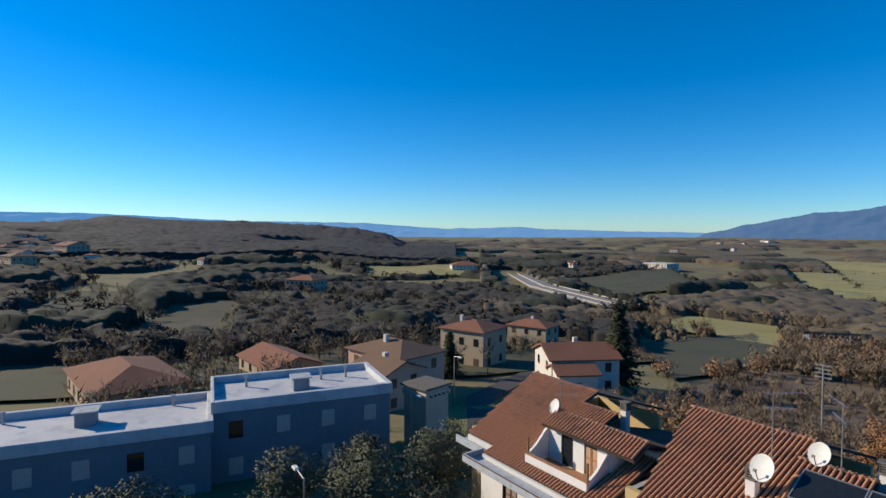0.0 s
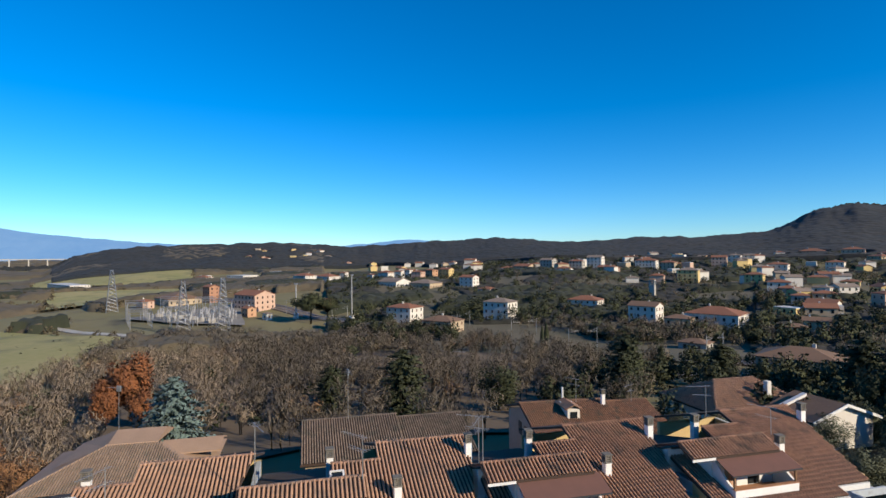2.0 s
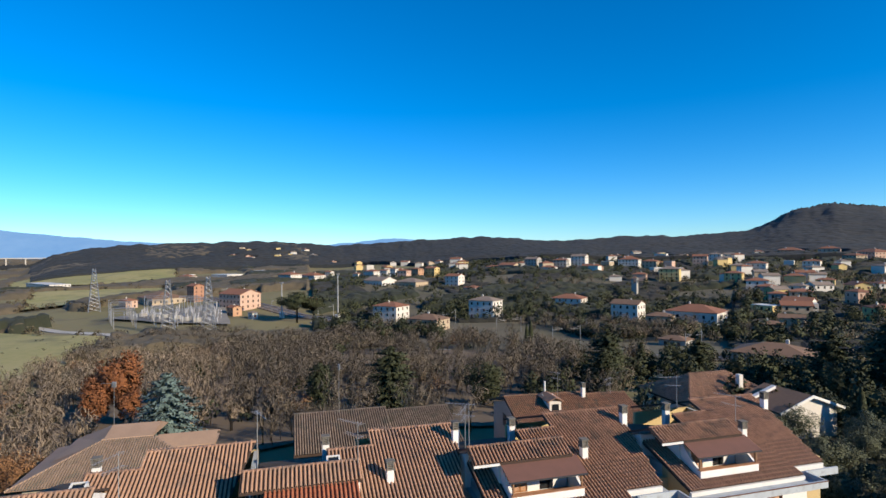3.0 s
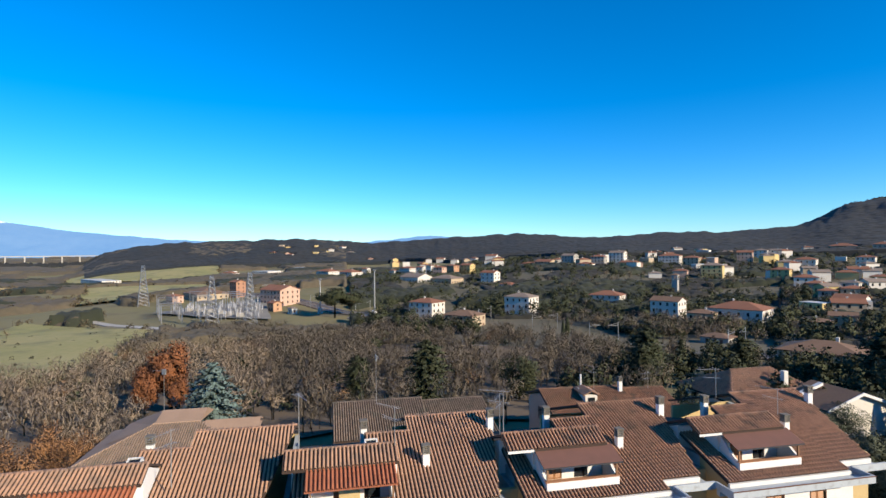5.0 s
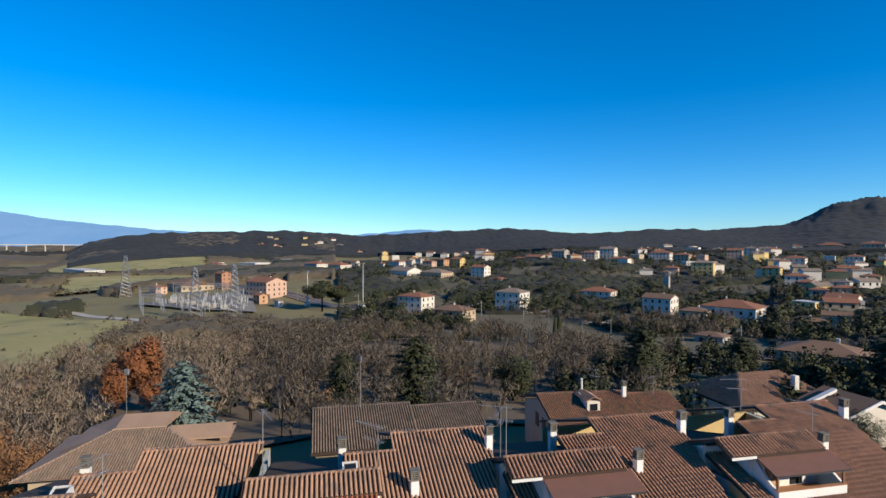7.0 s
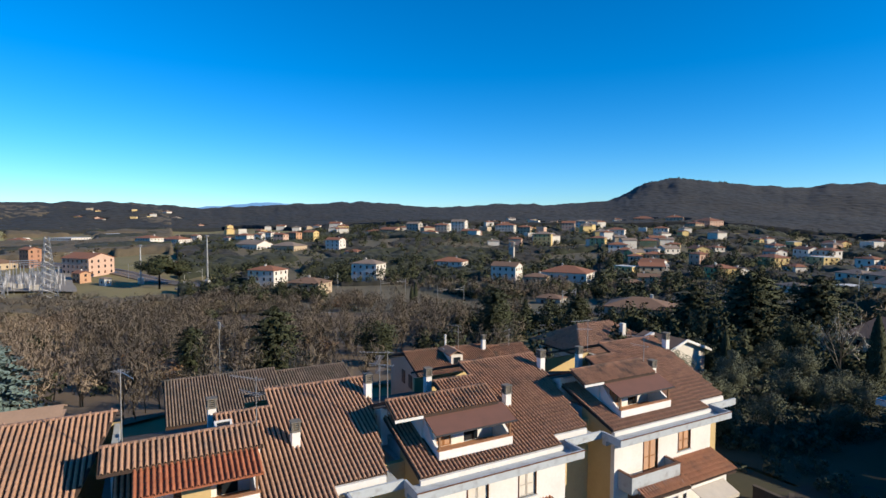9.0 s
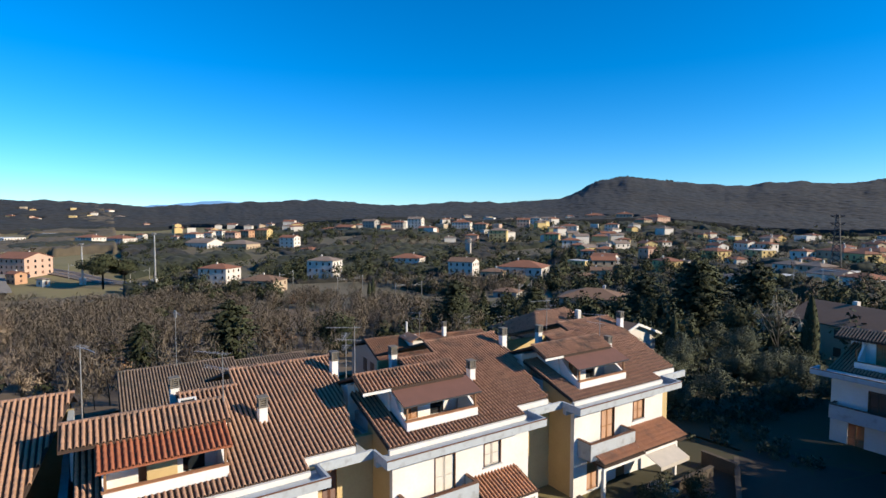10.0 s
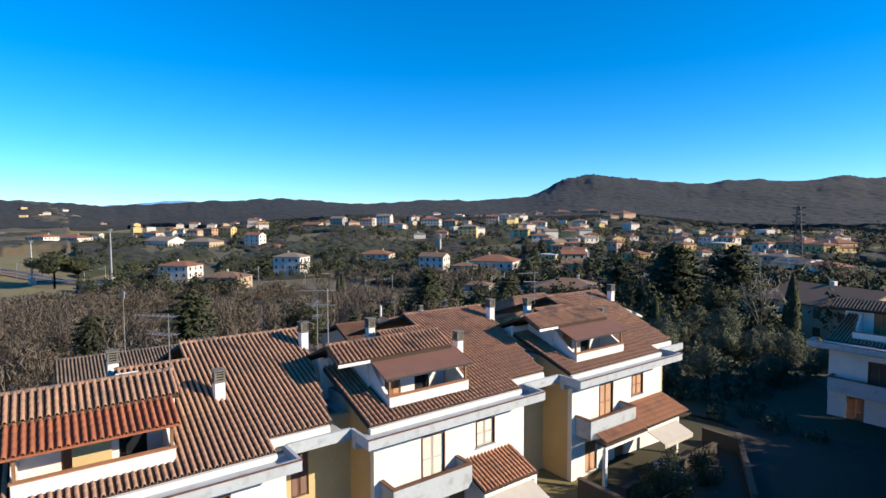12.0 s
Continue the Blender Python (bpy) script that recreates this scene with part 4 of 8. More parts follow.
def canopy(name, label, az0, az1, r0_at, r1, cols, rows, seed, mat, mask=None, tall=5.0, bump=1.5, cell=7.0):
    """The closed roof of a wood: one sheet of crowns, each with a height of its own, sinking into the ground where mask(x, y, az, r) falls below zero."""
    rng = np.random.RandomState(seed)
    az = np.linspace(az0, az1, cols)
    u = np.linspace(0, 1, rows)
    r = np.array([r0_at(a) for a in az])[:, None]
    r = r + (r1 - r) * u[None] ** 1.25
    a = np.radians(az)[:, None] + np.zeros_like(r)
    x, y = -r * np.sin(a), r * np.cos(a)
    base, wood = np.zeros_like(x), np.ones_like(x)
    picked = list(range(0, rows, 3)) + ([rows - 1] if (rows - 1) % 3 else [])
    for i in range(cols):
        base[i] = np.interp(np.arange(rows), picked, [ground(x[i, j], y[i, j]) for j in picked])
        if mask:
            wood[i] = np.interp(np.arange(rows), picked, [mask(x[i, j], y[i, j], az[i], r[i, j]) for j in picked])
    jitter = rng.uniform(0, 1, (97, 89, 3))
    gx, gy = np.floor(x / cell).astype(int), np.floor(y / cell).astype(int)
    lift = np.zeros_like(x)
    for i, j in product((-1, 0, 1), (-1, 0, 1)):
        pick = jitter[(gx + i) % 97, (gy + j) % 89]
        d2 = ((gx + i + pick[..., 0]) * cell - x) ** 2 + ((gy + j + pick[..., 1]) * cell - y) ** 2
        lift = np.maximum(lift, (0.5 + pick[..., 2]) * np.sqrt(np.clip(1 - d2 / ((0.65 + 0.3 * pick[..., 2]) * cell) ** 2, 0, 1)))
    edge = np.clip(wood / 0.12, 0, 1)
    if mask and len(HOUSE_SPOTS):
        for hx, hy, hr in HOUSE_SPOTS:
            near = (np.abs(x - hx) < hr + 8) & (np.abs(y - hy) < hr + 8)
            if near.any():
                edge[near] = np.minimum(edge[near], np.clip((np.hypot(x[near] - hx, y[near] - hy) - hr) / 5, 0, 1))
    lift = (tall - bump + bump * lift + rng.uniform(-0.25, 0.25, x.shape)) * edge ** 0.6 - 3.0 * (1 - edge)
    lift[:, [0, -1]] = -4
    lift[[0, -1]] = -4
    z = base + lift
    k = np.arange(cols * rows).reshape(cols, rows)
    f = np.stack([k[:-1, :-1], k[1:, :-1], k[1:, 1:], k[:-1, 1:]], -1).reshape(-1, 4)
    f = f[(edge.ravel()[f] > 0).any(1)]
    f = np.concatenate([f[:, [0, 1, 2]], f[:, [0, 2, 3]]])
    me = bpy.data.meshes.new(name)
    v = np.stack([x, y, z], -1).reshape(-1, 3).astype(np.float32)
    me.vertices.add(len(v))
    me.vertices.foreach_set("co", v.ravel())
    me.loops.add(f.size)
    me.loops.foreach_set("vertex_index", f.astype(np.int32).ravel())
    me.polygons.add(len(f))
    me.polygons.foreach_set("loop_start", np.arange(0, f.size, 3))
    me.update(calc_edges=True)
    me.polygons.foreach_set("use_smooth", [True] * len(f))
    me.materials.append(mat)
    return tagged(new(name, me), label, "trees", kind="stuff")


HOUSE_SPOTS = []  # centre and half size of every house, kept free of trees


def polar(az, r):
    return -r * math.sin(radians(az)), r * math.cos(radians(az))


def patchy(x, y, size, seed):
    return noise.noise(Vector((x / size, y / size, seed * 7.3)))


def scatter(count, az0, az1, r0, r1, keep, seed):
    """Spots spread evenly over a sector of the land where keep(x, y, az, r) allows."""
    rng, out = random.Random(seed), []
    for _ in range(count):
        az, r = rng.uniform(az0, az1), math.sqrt(rng.uniform(r0 * r0, r1 * r1))
        x, y = polar(az, r)
        if keep(x, y, az, r):
            out.append((x, y))
    return out


def inside(x, y, quad):
    s = 0
    for (ax, ay), (bx, by) in zip(quad, quad[1:] + quad[:1]):
        s += 1 if (bx - ax) * (y - ay) - (by - ay) * (x - ax) > 0 else -1
    return abs(s) == len(quad)


FAR_SPANS = ((660, 1564, 813, 1490), (847, 1471, 924, 1424), (1475, 845, 1600, 575))
HIGHWAY = [(-380, 330, -20), (-255, 240, -16.8), (-166, 203, -16.6), (-120, 188, -26), (-20, 150, -30), (30, 132, -27), (80, 126, -9), (130, 131, -9), (240, 155, -9), (275, 166, -10), (330, 190, -22)]
RAILWAY = [(420, 60), (316, -5), (230, -88), (150, -100), (100, -128), (60, -190)]
LANE = [(290, -12), (207, -42), (172, -50), (120, -72), (88, -118)]


def off_line(x, y, line, gap):
    for (ax, ay, *az), (bx, by, *bz) in zip(line, line[1:]):
        if az and max(az[0], bz[0]) < -25:
            continue
        dx, dy = bx - ax, by - ay
        u = min(max(((x - ax) * dx + (y - ay) * dy) / (dx * dx + dy * dy), 0), 1)
        if math.hypot(x - ax - u * dx, y - ay - u * dy) < gap:
            return False
    return True

# ================= far mountains =================


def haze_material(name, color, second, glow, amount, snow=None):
    """Blue distance: wooded slope, haze put in as emission, snow above a broken line."""
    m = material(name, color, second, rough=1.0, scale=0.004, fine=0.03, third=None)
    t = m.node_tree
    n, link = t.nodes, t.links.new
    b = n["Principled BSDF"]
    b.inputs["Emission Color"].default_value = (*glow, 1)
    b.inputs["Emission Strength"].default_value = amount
    if snow:
        where, split, drift, sum_up, cut, blend = n.new("ShaderNodeTexCoord"), n.new("ShaderNodeSeparateXYZ"), n.new("ShaderNodeTexNoise"), n.new("ShaderNodeMath"), n.new("ShaderNodeMapRange"), n.new("ShaderNodeMix")
        link(where.outputs["Object"], split.inputs[0])
        link(where.outputs["Object"], drift.inputs["Vector"])
        drift.inputs["Scale"].default_value, drift.inputs["Detail"].default_value = 0.012, 7
        sum_up.operation = "MULTIPLY_ADD"
        link(drift.outputs["Fac"], sum_up.inputs[0])
        sum_up.inputs[1].default_value = 300
        link(split.outputs["Z"], sum_up.inputs[2])
        link(sum_up.outputs[0], cut.inputs["Value"])
        cut.inputs["From Min"].default_value, cut.inputs["From Max"].default_value = snow + 150, snow + 185
        blend.data_type = "RGBA"
        link(cut.outputs[0], blend.inputs[0])
        link(b.inputs["Base Color"].links[0].from_socket, blend.inputs[6])
        blend.inputs[7].default_value = (0.62, 0.64, 0.66, 1)
        link(blend.outputs[2], b.inputs["Base Color"])
    return m


# The blue glow of both ranges stands for the air before them.
MOUNTAIN = haze_material("far_mountain_haze", (0.042, 0.046, 0.04), (0.02, 0.026, 0.026), (0.04, 0.135, 0.32), 0.66, 318)
MOUNTAIN_FAR = haze_material("farther_mountain_haze", (0.06, 0.07, 0.075), (0.045, 0.055, 0.065), (0.1, 0.29, 0.6), 0.68, 240)


def range_of_hills(name, label, az, el, r, depth, mat, rough, seed, foot=-60):
    """A mountain range round part of the horizon, its crest at given bearings and elevations."""
    a0, a1 = min(az), max(az)
    n, rows = int((a1 - a0) * 6), 26
    v, f = [], []
    for i in range(n + 1):
        a = a0 + (a1 - a0) * i / n
        e = np.interp(a, az, el) + rough * noise.noise(Vector((a * 0.7, seed, 0))) + 0.4 * rough * noise.noise(Vector((a * 2.6, seed, 2)))
        top = 18 + r * math.tan(radians(e))
        for j in range(rows):
            u = j / (rows - 1)
            x, y = polar(a, r - depth * (1 - u))
            p = Vector((a * 0.16 + u * 0.9, u * 1.5 - a * 0.05, seed))
            fold = abs(noise.noise(p)) + 0.6 * abs(noise.noise(p * 2.3)) + 0.4 * noise.noise(p * 5.1) + 0.2 * noise.noise(p * 11.0)
            v.append((x, y, foot + (top - foot) * min(u ** 0.9 - 0.22 * fold * u * (1 - u) ** 0.7 * 2, 1.0)))
    for i in range(n):
        for j in range(rows - 1):
            k = i * rows + j
            f.append((k, k + rows, k + rows + 1, k + 1))
    me = bpy.data.meshes.new(name)
    me.from_pydata(v, [], f)
    me.polygons.foreach_set("use_smooth", [True] * len(f))
    me.materials.append(mat)
    return tagged(new(name, me), label, "mountains", kind="structure")


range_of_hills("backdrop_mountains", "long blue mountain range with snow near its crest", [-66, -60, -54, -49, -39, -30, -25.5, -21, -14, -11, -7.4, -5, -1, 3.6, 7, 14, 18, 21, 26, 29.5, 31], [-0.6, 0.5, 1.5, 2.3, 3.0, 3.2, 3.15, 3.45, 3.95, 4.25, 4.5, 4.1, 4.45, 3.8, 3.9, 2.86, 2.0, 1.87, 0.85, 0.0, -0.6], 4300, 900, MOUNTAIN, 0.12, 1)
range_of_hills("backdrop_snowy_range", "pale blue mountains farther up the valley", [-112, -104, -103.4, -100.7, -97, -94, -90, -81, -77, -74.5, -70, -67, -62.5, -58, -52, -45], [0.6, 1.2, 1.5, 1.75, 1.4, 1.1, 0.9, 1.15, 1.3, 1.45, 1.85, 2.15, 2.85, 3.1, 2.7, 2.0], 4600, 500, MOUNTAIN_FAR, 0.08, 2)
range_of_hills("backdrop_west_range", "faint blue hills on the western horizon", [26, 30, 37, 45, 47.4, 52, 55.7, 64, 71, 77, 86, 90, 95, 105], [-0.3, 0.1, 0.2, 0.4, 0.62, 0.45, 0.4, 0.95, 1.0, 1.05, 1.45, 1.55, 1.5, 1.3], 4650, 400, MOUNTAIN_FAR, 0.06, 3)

# ================= fields, roads and railway =================
GRASS = material("meadow_grass", (0.2, 0.2, 0.06), (0.31, 0.26, 0.11), rough=1.0, scale=0.02, fine=0.35, mix=0.45, third=(0.16, 0.15, 0.06))
STUBBLE = material("yellow_stubble", (0.5, 0.34, 0.1), (0.42, 0.29, 0.09), rough=1.0, scale=0.03, fine=0.3)
TAN = material("bare_soil", (0.36, 0.26, 0.15), (0.27, 0.195, 0.115), rough=1.0, scale=0.03, fine=0.4)
BALLAST = material("railway_ballast", (0.156, 0.125, 0.101), (0.109, 0.0897, 0.0741), rough=1.0, scale=0.1, fine=2)
PASTURE = material("dark_pasture", (0.045, 0.054, 0.02), (0.062, 0.056, 0.029), rough=1.0, scale=0.03, fine=0.4, third=(0.036, 0.033, 0.02))
# Deep courtyard shade is put into this near-black paving colour.
PAVING = material("shade_darkened_paving", (0.042, 0.032, 0.022), (0.028, 0.023, 0.016), rough=0.95, scale=0.2, fine=2.0)


def patch(name, label, quad, mat, n=14):
    """A field draped over the land."""
    (a, b, c, d), v = [Vector((*p, 0)) for p in quad], []
    for i, j in product(range(n + 1), repeat=2):
        p = a.lerp(b, i / n).lerp(d.lerp(c, i / n), j / n)
        w = 0.03 * (b - d).length
        if i in (0, n) or j in (0, n):
            p += Vector((noise.noise(p / 23) * w, noise.noise(p / 23 + Vector((9, 0, 0))) * w, 0))
        v.append((p.x, p.y, ground(p.x, p.y) + 0.15 + 0.0035 * p.length))
    f = [(i * (n + 1) + j, (i + 1) * (n + 1) + j, (i + 1) * (n + 1) + j + 1, i * (n + 1) + j + 1) for i in range(n) for j in range(n)]
    me = bpy.data.meshes.new(name)
    me.from_pydata(v, [], f)
    me.polygons.foreach_set("use_smooth", [True] * len(f))
    me.materials.append(mat)
    tagged(new(name, me), label, "field", kind="structure")


FIELD = [(372, 334), (403, 274), (676, 330), (690, 455)]
MEADOW = [(140, 70), (255, 70), (320, 160), (185, 142)]
MEADOWS = [
    ("green winter meadow on a slope", [(-238, 556), (-114, 333), (-60, 385), (-151, 690)], GRASS),
    ("rough green pasture", [(-135, 221), (-120, 172), (-75, 172), (-100, 225)], GRASS),
    ("rough grass field behind the houses", [(-92, 122), (-58, 88), (-60, 145), (-98, 200)], PASTURE),
    ("dark green pasture by the motorway", [(-300, 322), (-200, 250), (-203, 356), (-303, 470)], PASTURE),
    ("green meadow between hedges", [(-459, 221), (-393, 193), (-358, 282), (-434, 342)], GRASS),
    ("green meadow under the far town", [(-330, 860), (-178, 780), (-89, 554), (-150, 460)], GRASS),
    ("sloping green meadow below a farm", [(-96, 417), (-33, 640), (56, 375), (-16, 297)], GRASS),
    ("ploughed pale field", [(240, 540), (192, 432), (215, 405), (300, 525)], TAN),
    ("grass slope above the wood", [(-262, 34), (-165, 4), (-158, 34), (-262, 62)], PASTURE),
    ("broad green meadow", [(520, 790), (243, 540), (541, 530), (800, 815)], GRASS),
    ("green meadow by the town", [(101, 794), (173, 765), (400, 1330), (330, 1400)], GRASS),
    ("green pasture in the valley", [(430, 180), (470, 90), (620, 130), (600, 240)], GRASS),
    ("pale green pasture", [(760, 330), (800, 150), (1050, 200), (1000, 420)], GRASS),
]
patch("field", "yellow stubble field", FIELD, STUBBLE)
patch("meadow", "green winter meadow beside the highway", MEADOW, GRASS)
for text, quad, mat in MEADOWS:
    patch("meadow", text, quad, mat)
DRY = material("dry_grass", (0.46, 0.36, 0.19), (0.31, 0.275, 0.115), rough=1.0, scale=0.1, fine=1.2, mix=0.5, third=(0.17, 0.13, 0.065))
patch("clearing", "dry grass clearing with worn paths", [(10, 52), (34, 46), (78, 88), (24, 98)], DRY, 24)


LITTER = material("leaf_litter", (0.15, 0.105, 0.062), (0.1, 0.074, 0.048), rough=1.0, scale=0.08, fine=0.9)
TOWN = material("town_ground", (0.085, 0.08, 0.042), (0.11, 0.09, 0.06), rough=1.0, scale=0.02, fine=0.3, third=(0.06, 0.055, 0.035))
patch("town_ground", "dark gardens and yards between the town houses", [(196, -20), (64, -190), (150, -520), (520, -60)], TOWN, 40)
patch("slope_pasture", "dark green winter pasture on the western slope", [(-96, -30), (-72, 112), (-250, 262), (-330, -20)], PASTURE, 40)
for quad in ([(55, 40), (68, -4), (190, -14), (140, 75)], [(68, -4), (60, -45), (150, -85), (190, -14)], [(-48, 62), (4, 58), (12, 125), (-60, 130)], [(4, 101), (60, 105), (50, 122), (-20, 135)]):
    patch("wood_floor", "brown leaf litter under the bare wood", quad, LITTER, 22)


def ribbon(name, label, line, width, mat, lift=0.3, wall=0.0, offset=0.0):
    """A road or track along a line; points with a height of their own stand free of the land."""
    pts = []
    for (p, q) in zip(line, line[1:]):
        for k in range(12):
            pts.append(Vector(p).lerp(Vector(q), k / 12))
    pts.append(Vector(line[-1]))
    v, f = [], []
    for i, p in enumerate(pts):
        d = (pts[min(i + 1, len(pts) - 1)] - pts[max(i - 1, 0)])
        side = Vector((-d.y, d.x)).normalized()
        for s in (-0.5, 0.5):
            x, y = p.x + side.x * (s * width + offset), p.y + side.y * (s * width + offset)
            top = (p.z if len(p) > 2 else ground(x, y)) + lift
            v += [(x, y, top), (x, y, top - 0.6)]
        if i:
            k = 4 * i
            f += [(k - 4, k - 2, k + 2, k), (k - 3, k + 1, k + 3, k - 1), (k - 4, k, k + 1, k - 3), (k - 2, k - 1, k + 3, k + 2)]
    me = bpy.data.meshes.new(name)
    me.from_pydata(v, [], f)
    me.materials.append(mat)
    return tagged(new(name, me), label, "road", kind="structure")


CONCRETE_PALE = material("pale_concrete", (0.39, 0.367, 0.328), (0.296, 0.281, 0.25), rough=0.9, scale=0.3, fine=2)
ASPHALT_PALE = material("worn_asphalt", (0.22, 0.22, 0.225), (0.17, 0.17, 0.175), rough=0.9, scale=0.1, fine=1)
hw = thing("highway_viaduct", Matrix.Identity(4), "grey motorway viaduct on concrete piers", "viaduct")
for name, off, width, mat, lift in (("carriageway", 4.9, 8.2, ASPHALT_PALE, 0.3), ("carriageway", 14.0, 8.2, ASPHALT_PALE, 0.3), ("parapet", 0.5, 0.5, CONCRETE_PALE, 1.2), ("parapet", 18.4, 0.5, CONCRETE_PALE, 1.2), ("median_barrier", 9.45, 0.7, CONCRETE_PALE, 1.1)):
    for stretch_of in (HIGHWAY[:3], HIGHWAY[6:]):
        ob = ribbon(name, "", stretch_of, width, mat, lift, offset=off)
        ob.parent = hw
        for key in ("category", "kind"):
            del ob[key]
deck = ribbon("deck", "", HIGHWAY[6:10], 18.0, CONCRETE_PALE, -0.35, offset=9.4)
deck.parent = hw
for key in ("category", "kind"):
    del deck[key]
for k in range(15):
    u = k / 14 * 2.9 + 0.05
    i = int(u)
    p = Vector(HIGHWAY[6 + i]).lerp(Vector(HIGHWAY[7 + i]), u - i)
    g = ground(p.x, p.y)
    for s in (4, 14):
        part("pier", Geo().soft_box(p.x - 1.0, p.x + 1.0, p.y + s - 1.4, p.y + s + 1.4, g - 1, p.z - 0.6, 0.2), CONCRETE_PALE, hw)
ribbon("railway", "double railway track on brown ballast", RAILWAY, 11, BALLAST, 0.5)
for off in (-3.2, -1.7, 1.7, 3.2):
    ribbon("rail", "steel rail", RAILWAY, 0.16, METAL, 0.75, offset=off)
ribbon("road", "grey lane beside the wood", LANE, 5, ASPHALT_PALE, 0.6)
ribbon("road", "track in front of the substation", [(278, 45), (255, 62), (300, 110), (350, 150)], 5, CONCRETE_PALE, 0.5)
ribbon("road", "lane running past the houses", [(-30, 38), (-46, 34), (-62, 46), (-78, 76), (-92, 110)], 3.8, ASPHALT, 0.4)
VERGE = material("green_verge", (0.12, 0.14, 0.045), (0.16, 0.145, 0.06), rough=1.0, scale=0.2, fine=1.5)
patch("verge", "short green grass beside the lane", [(-44, 18), (-26, 44), (-46, 62), (-60, 38)], VERGE, 16)
patch("back_gardens", "dark earth of the back gardens behind the row", [(35.5, -42), (46, -42), (48, 24), (35.5, 24)], LITTER, 20)

# ================= woods =================
BARE_NEAR = [joined(bare_tree(20 + k, 10, 165, 0.058, 1, 3)) for k in range(4)]
BARE_FAR = [joined(bare_tree(30 + k, 10, 84, 0.11, 0, 3)) for k in range(3)]
RUST_FORMS = [joined(leafy_tree(40 + k, 5, 0.5, 250, 0.3, 0.1, 14)) for k in range(3)]
DENSE = [leafy_tree(50 + k, 8, 0.5, 110, 0.55, 0.0, 10)[1] for k in range(3)]
DENSE_NEAR = [leafy_tree(80 + k, 9, 0.42, 330, 0.36, 0.05, 14)[1] for k in range(4)]
LUMPS = [clumped(70 + k, 8, 0.4, 4) for k in range(5)]
CLUMP = [dome(60 + k) for k in range(5)]


def clear_of_lines(x, y):
    return off_line(x, y, HIGHWAY, 17) and off_line(x, y, RAILWAY, 9) and off_line(x, y, LANE, 4)


def in_fields(x, y):
    return inside(x, y, FIELD) or inside(x, y, MEADOW) or any(inside(x, y, q) for _, q, _ in MEADOWS)


def by_substation(x, y):
    return 245 < x < 430 and -10 < y < 125


GLADES = [(91, -18, 9), (94, -5, 7), (80, -32, 8), (92, -64, 10), (84, -58, 8), (62, 15, 9), (99, 29, 9), (94, 27, 8), (64, 14, 10), (84, -16, 8), (70, 43, 8), (96, 82, 6)]


def near_rail_front(x, y):
    """The cleared strip on the near side of the railway and the lane."""
    return not off_line(x, y, RAILWAY[2:5], 22) and math.hypot(x, y) < 262


def hedge_spots(seed):
    """Hedgerow trees along the edges of the fields."""
    rng, out = random.Random(seed), []
    for quad in [FIELD, MEADOW] + [q for _, q, _ in MEADOWS]:
        for (ax, ay), (bx, by) in zip(quad, quad[1:] + quad[:1]):
            n = int(math.hypot(bx - ax, by - ay) / 7)
            for k in range(n):
                u = (k + rng.random()) / n
                x, y = ax + (bx - ax) * u + rng.uniform(-3, 3), ay + (by - ay) * u + rng.uniform(-3, 3)
                if patchy(x, y, 55, 33) > -0.2 and math.hypot(x, y) > 200 and clear_of_lines(x, y):
                    out.append((x, y))
    return out


def in_glade(x, y):
    return any(math.hypot(x - a, y - b) < r or math.hypot(x - 0.93 * a, y - 0.93 * b) < r * 0.9 for a, b, r in GLADES)


def in_wood(x, y, a, r):
    return clear_of_lines(x, y) and not in_fields(x, y) and not in_glade(x, y) and not near_rail_front(x, y) and not (r < 90 and a > -50) and not (r < 84 and a < -112) and patchy(x, y, 40, 1) > -0.42


grove("bare_woodland", "dense leafless winter wood, grey-brown", BARE_NEAR, scatter(1350, -128, -84, 66, 190, in_wood, 1), TWIG, 0.42, 0.95, 1)
grove("sunny_woodland", "open leafless winter wood, sunlight put into its pale brown", BARE_NEAR, scatter(950, -84, -38, 66, 190, in_wood, 43), TWIG_SUNLIT, 0.42, 0.9, 43)
grove("low_scrub", "low brown scrub and saplings below the houses", BARE_FAR, scatter(1500, 0, 42, 58, 135, lambda x, y, a, r: not in_fields(x, y) and not (x < -50 and y < 100) and patchy(x, y, 30, 44) > -0.3, 44), TWIG_WARM, 0.2, 0.42, 44)
grove("low_brambles", "brown brambles between the saplings", LUMPS, scatter(420, 0, 42, 58, 150, lambda x, y, a, r: not in_fields(x, y) and not (x < -50 and y < 100) and patchy(x, y, 24, 45) > -0.05, 45), BRUSH_FAR, 0.1, 0.26, 45)
grove("wood_evergreens", "dark evergreens and ivy among the bare trees", DENSE, scatter(260, -128, -40, 75, 200, lambda x, y, a, r: clear_of_lines(x, y) and not in_fields(x, y) and patchy(x, y, 22, 21) > 0.15, 21), EVERGREEN, 0.35, 0.8, 21)
grove("wood_russet", "russet undergrowth among the bare trees", RUST_FORMS, scatter(200, -110, -40, 66, 200, lambda x, y, a, r: clear_of_lines(x, y) and not in_fields(x, y) and patchy(x, y, 22, 22) > 0.18, 22), SCRUB, 0.5, 1.2, 22)
grove("bare_woodland_edge", "leafless trees along the lane and railway", BARE_FAR, scatter(1500, -132, -60, 190, 250, lambda x, y, a, r: clear_of_lines(x, y) and not in_fields(x, y) and not by_substation(x, y) and not near_rail_front(x, y) and patchy(x, y, 35, 2) > -0.1, 2), TWIG, 0.5, 0.95, 2)
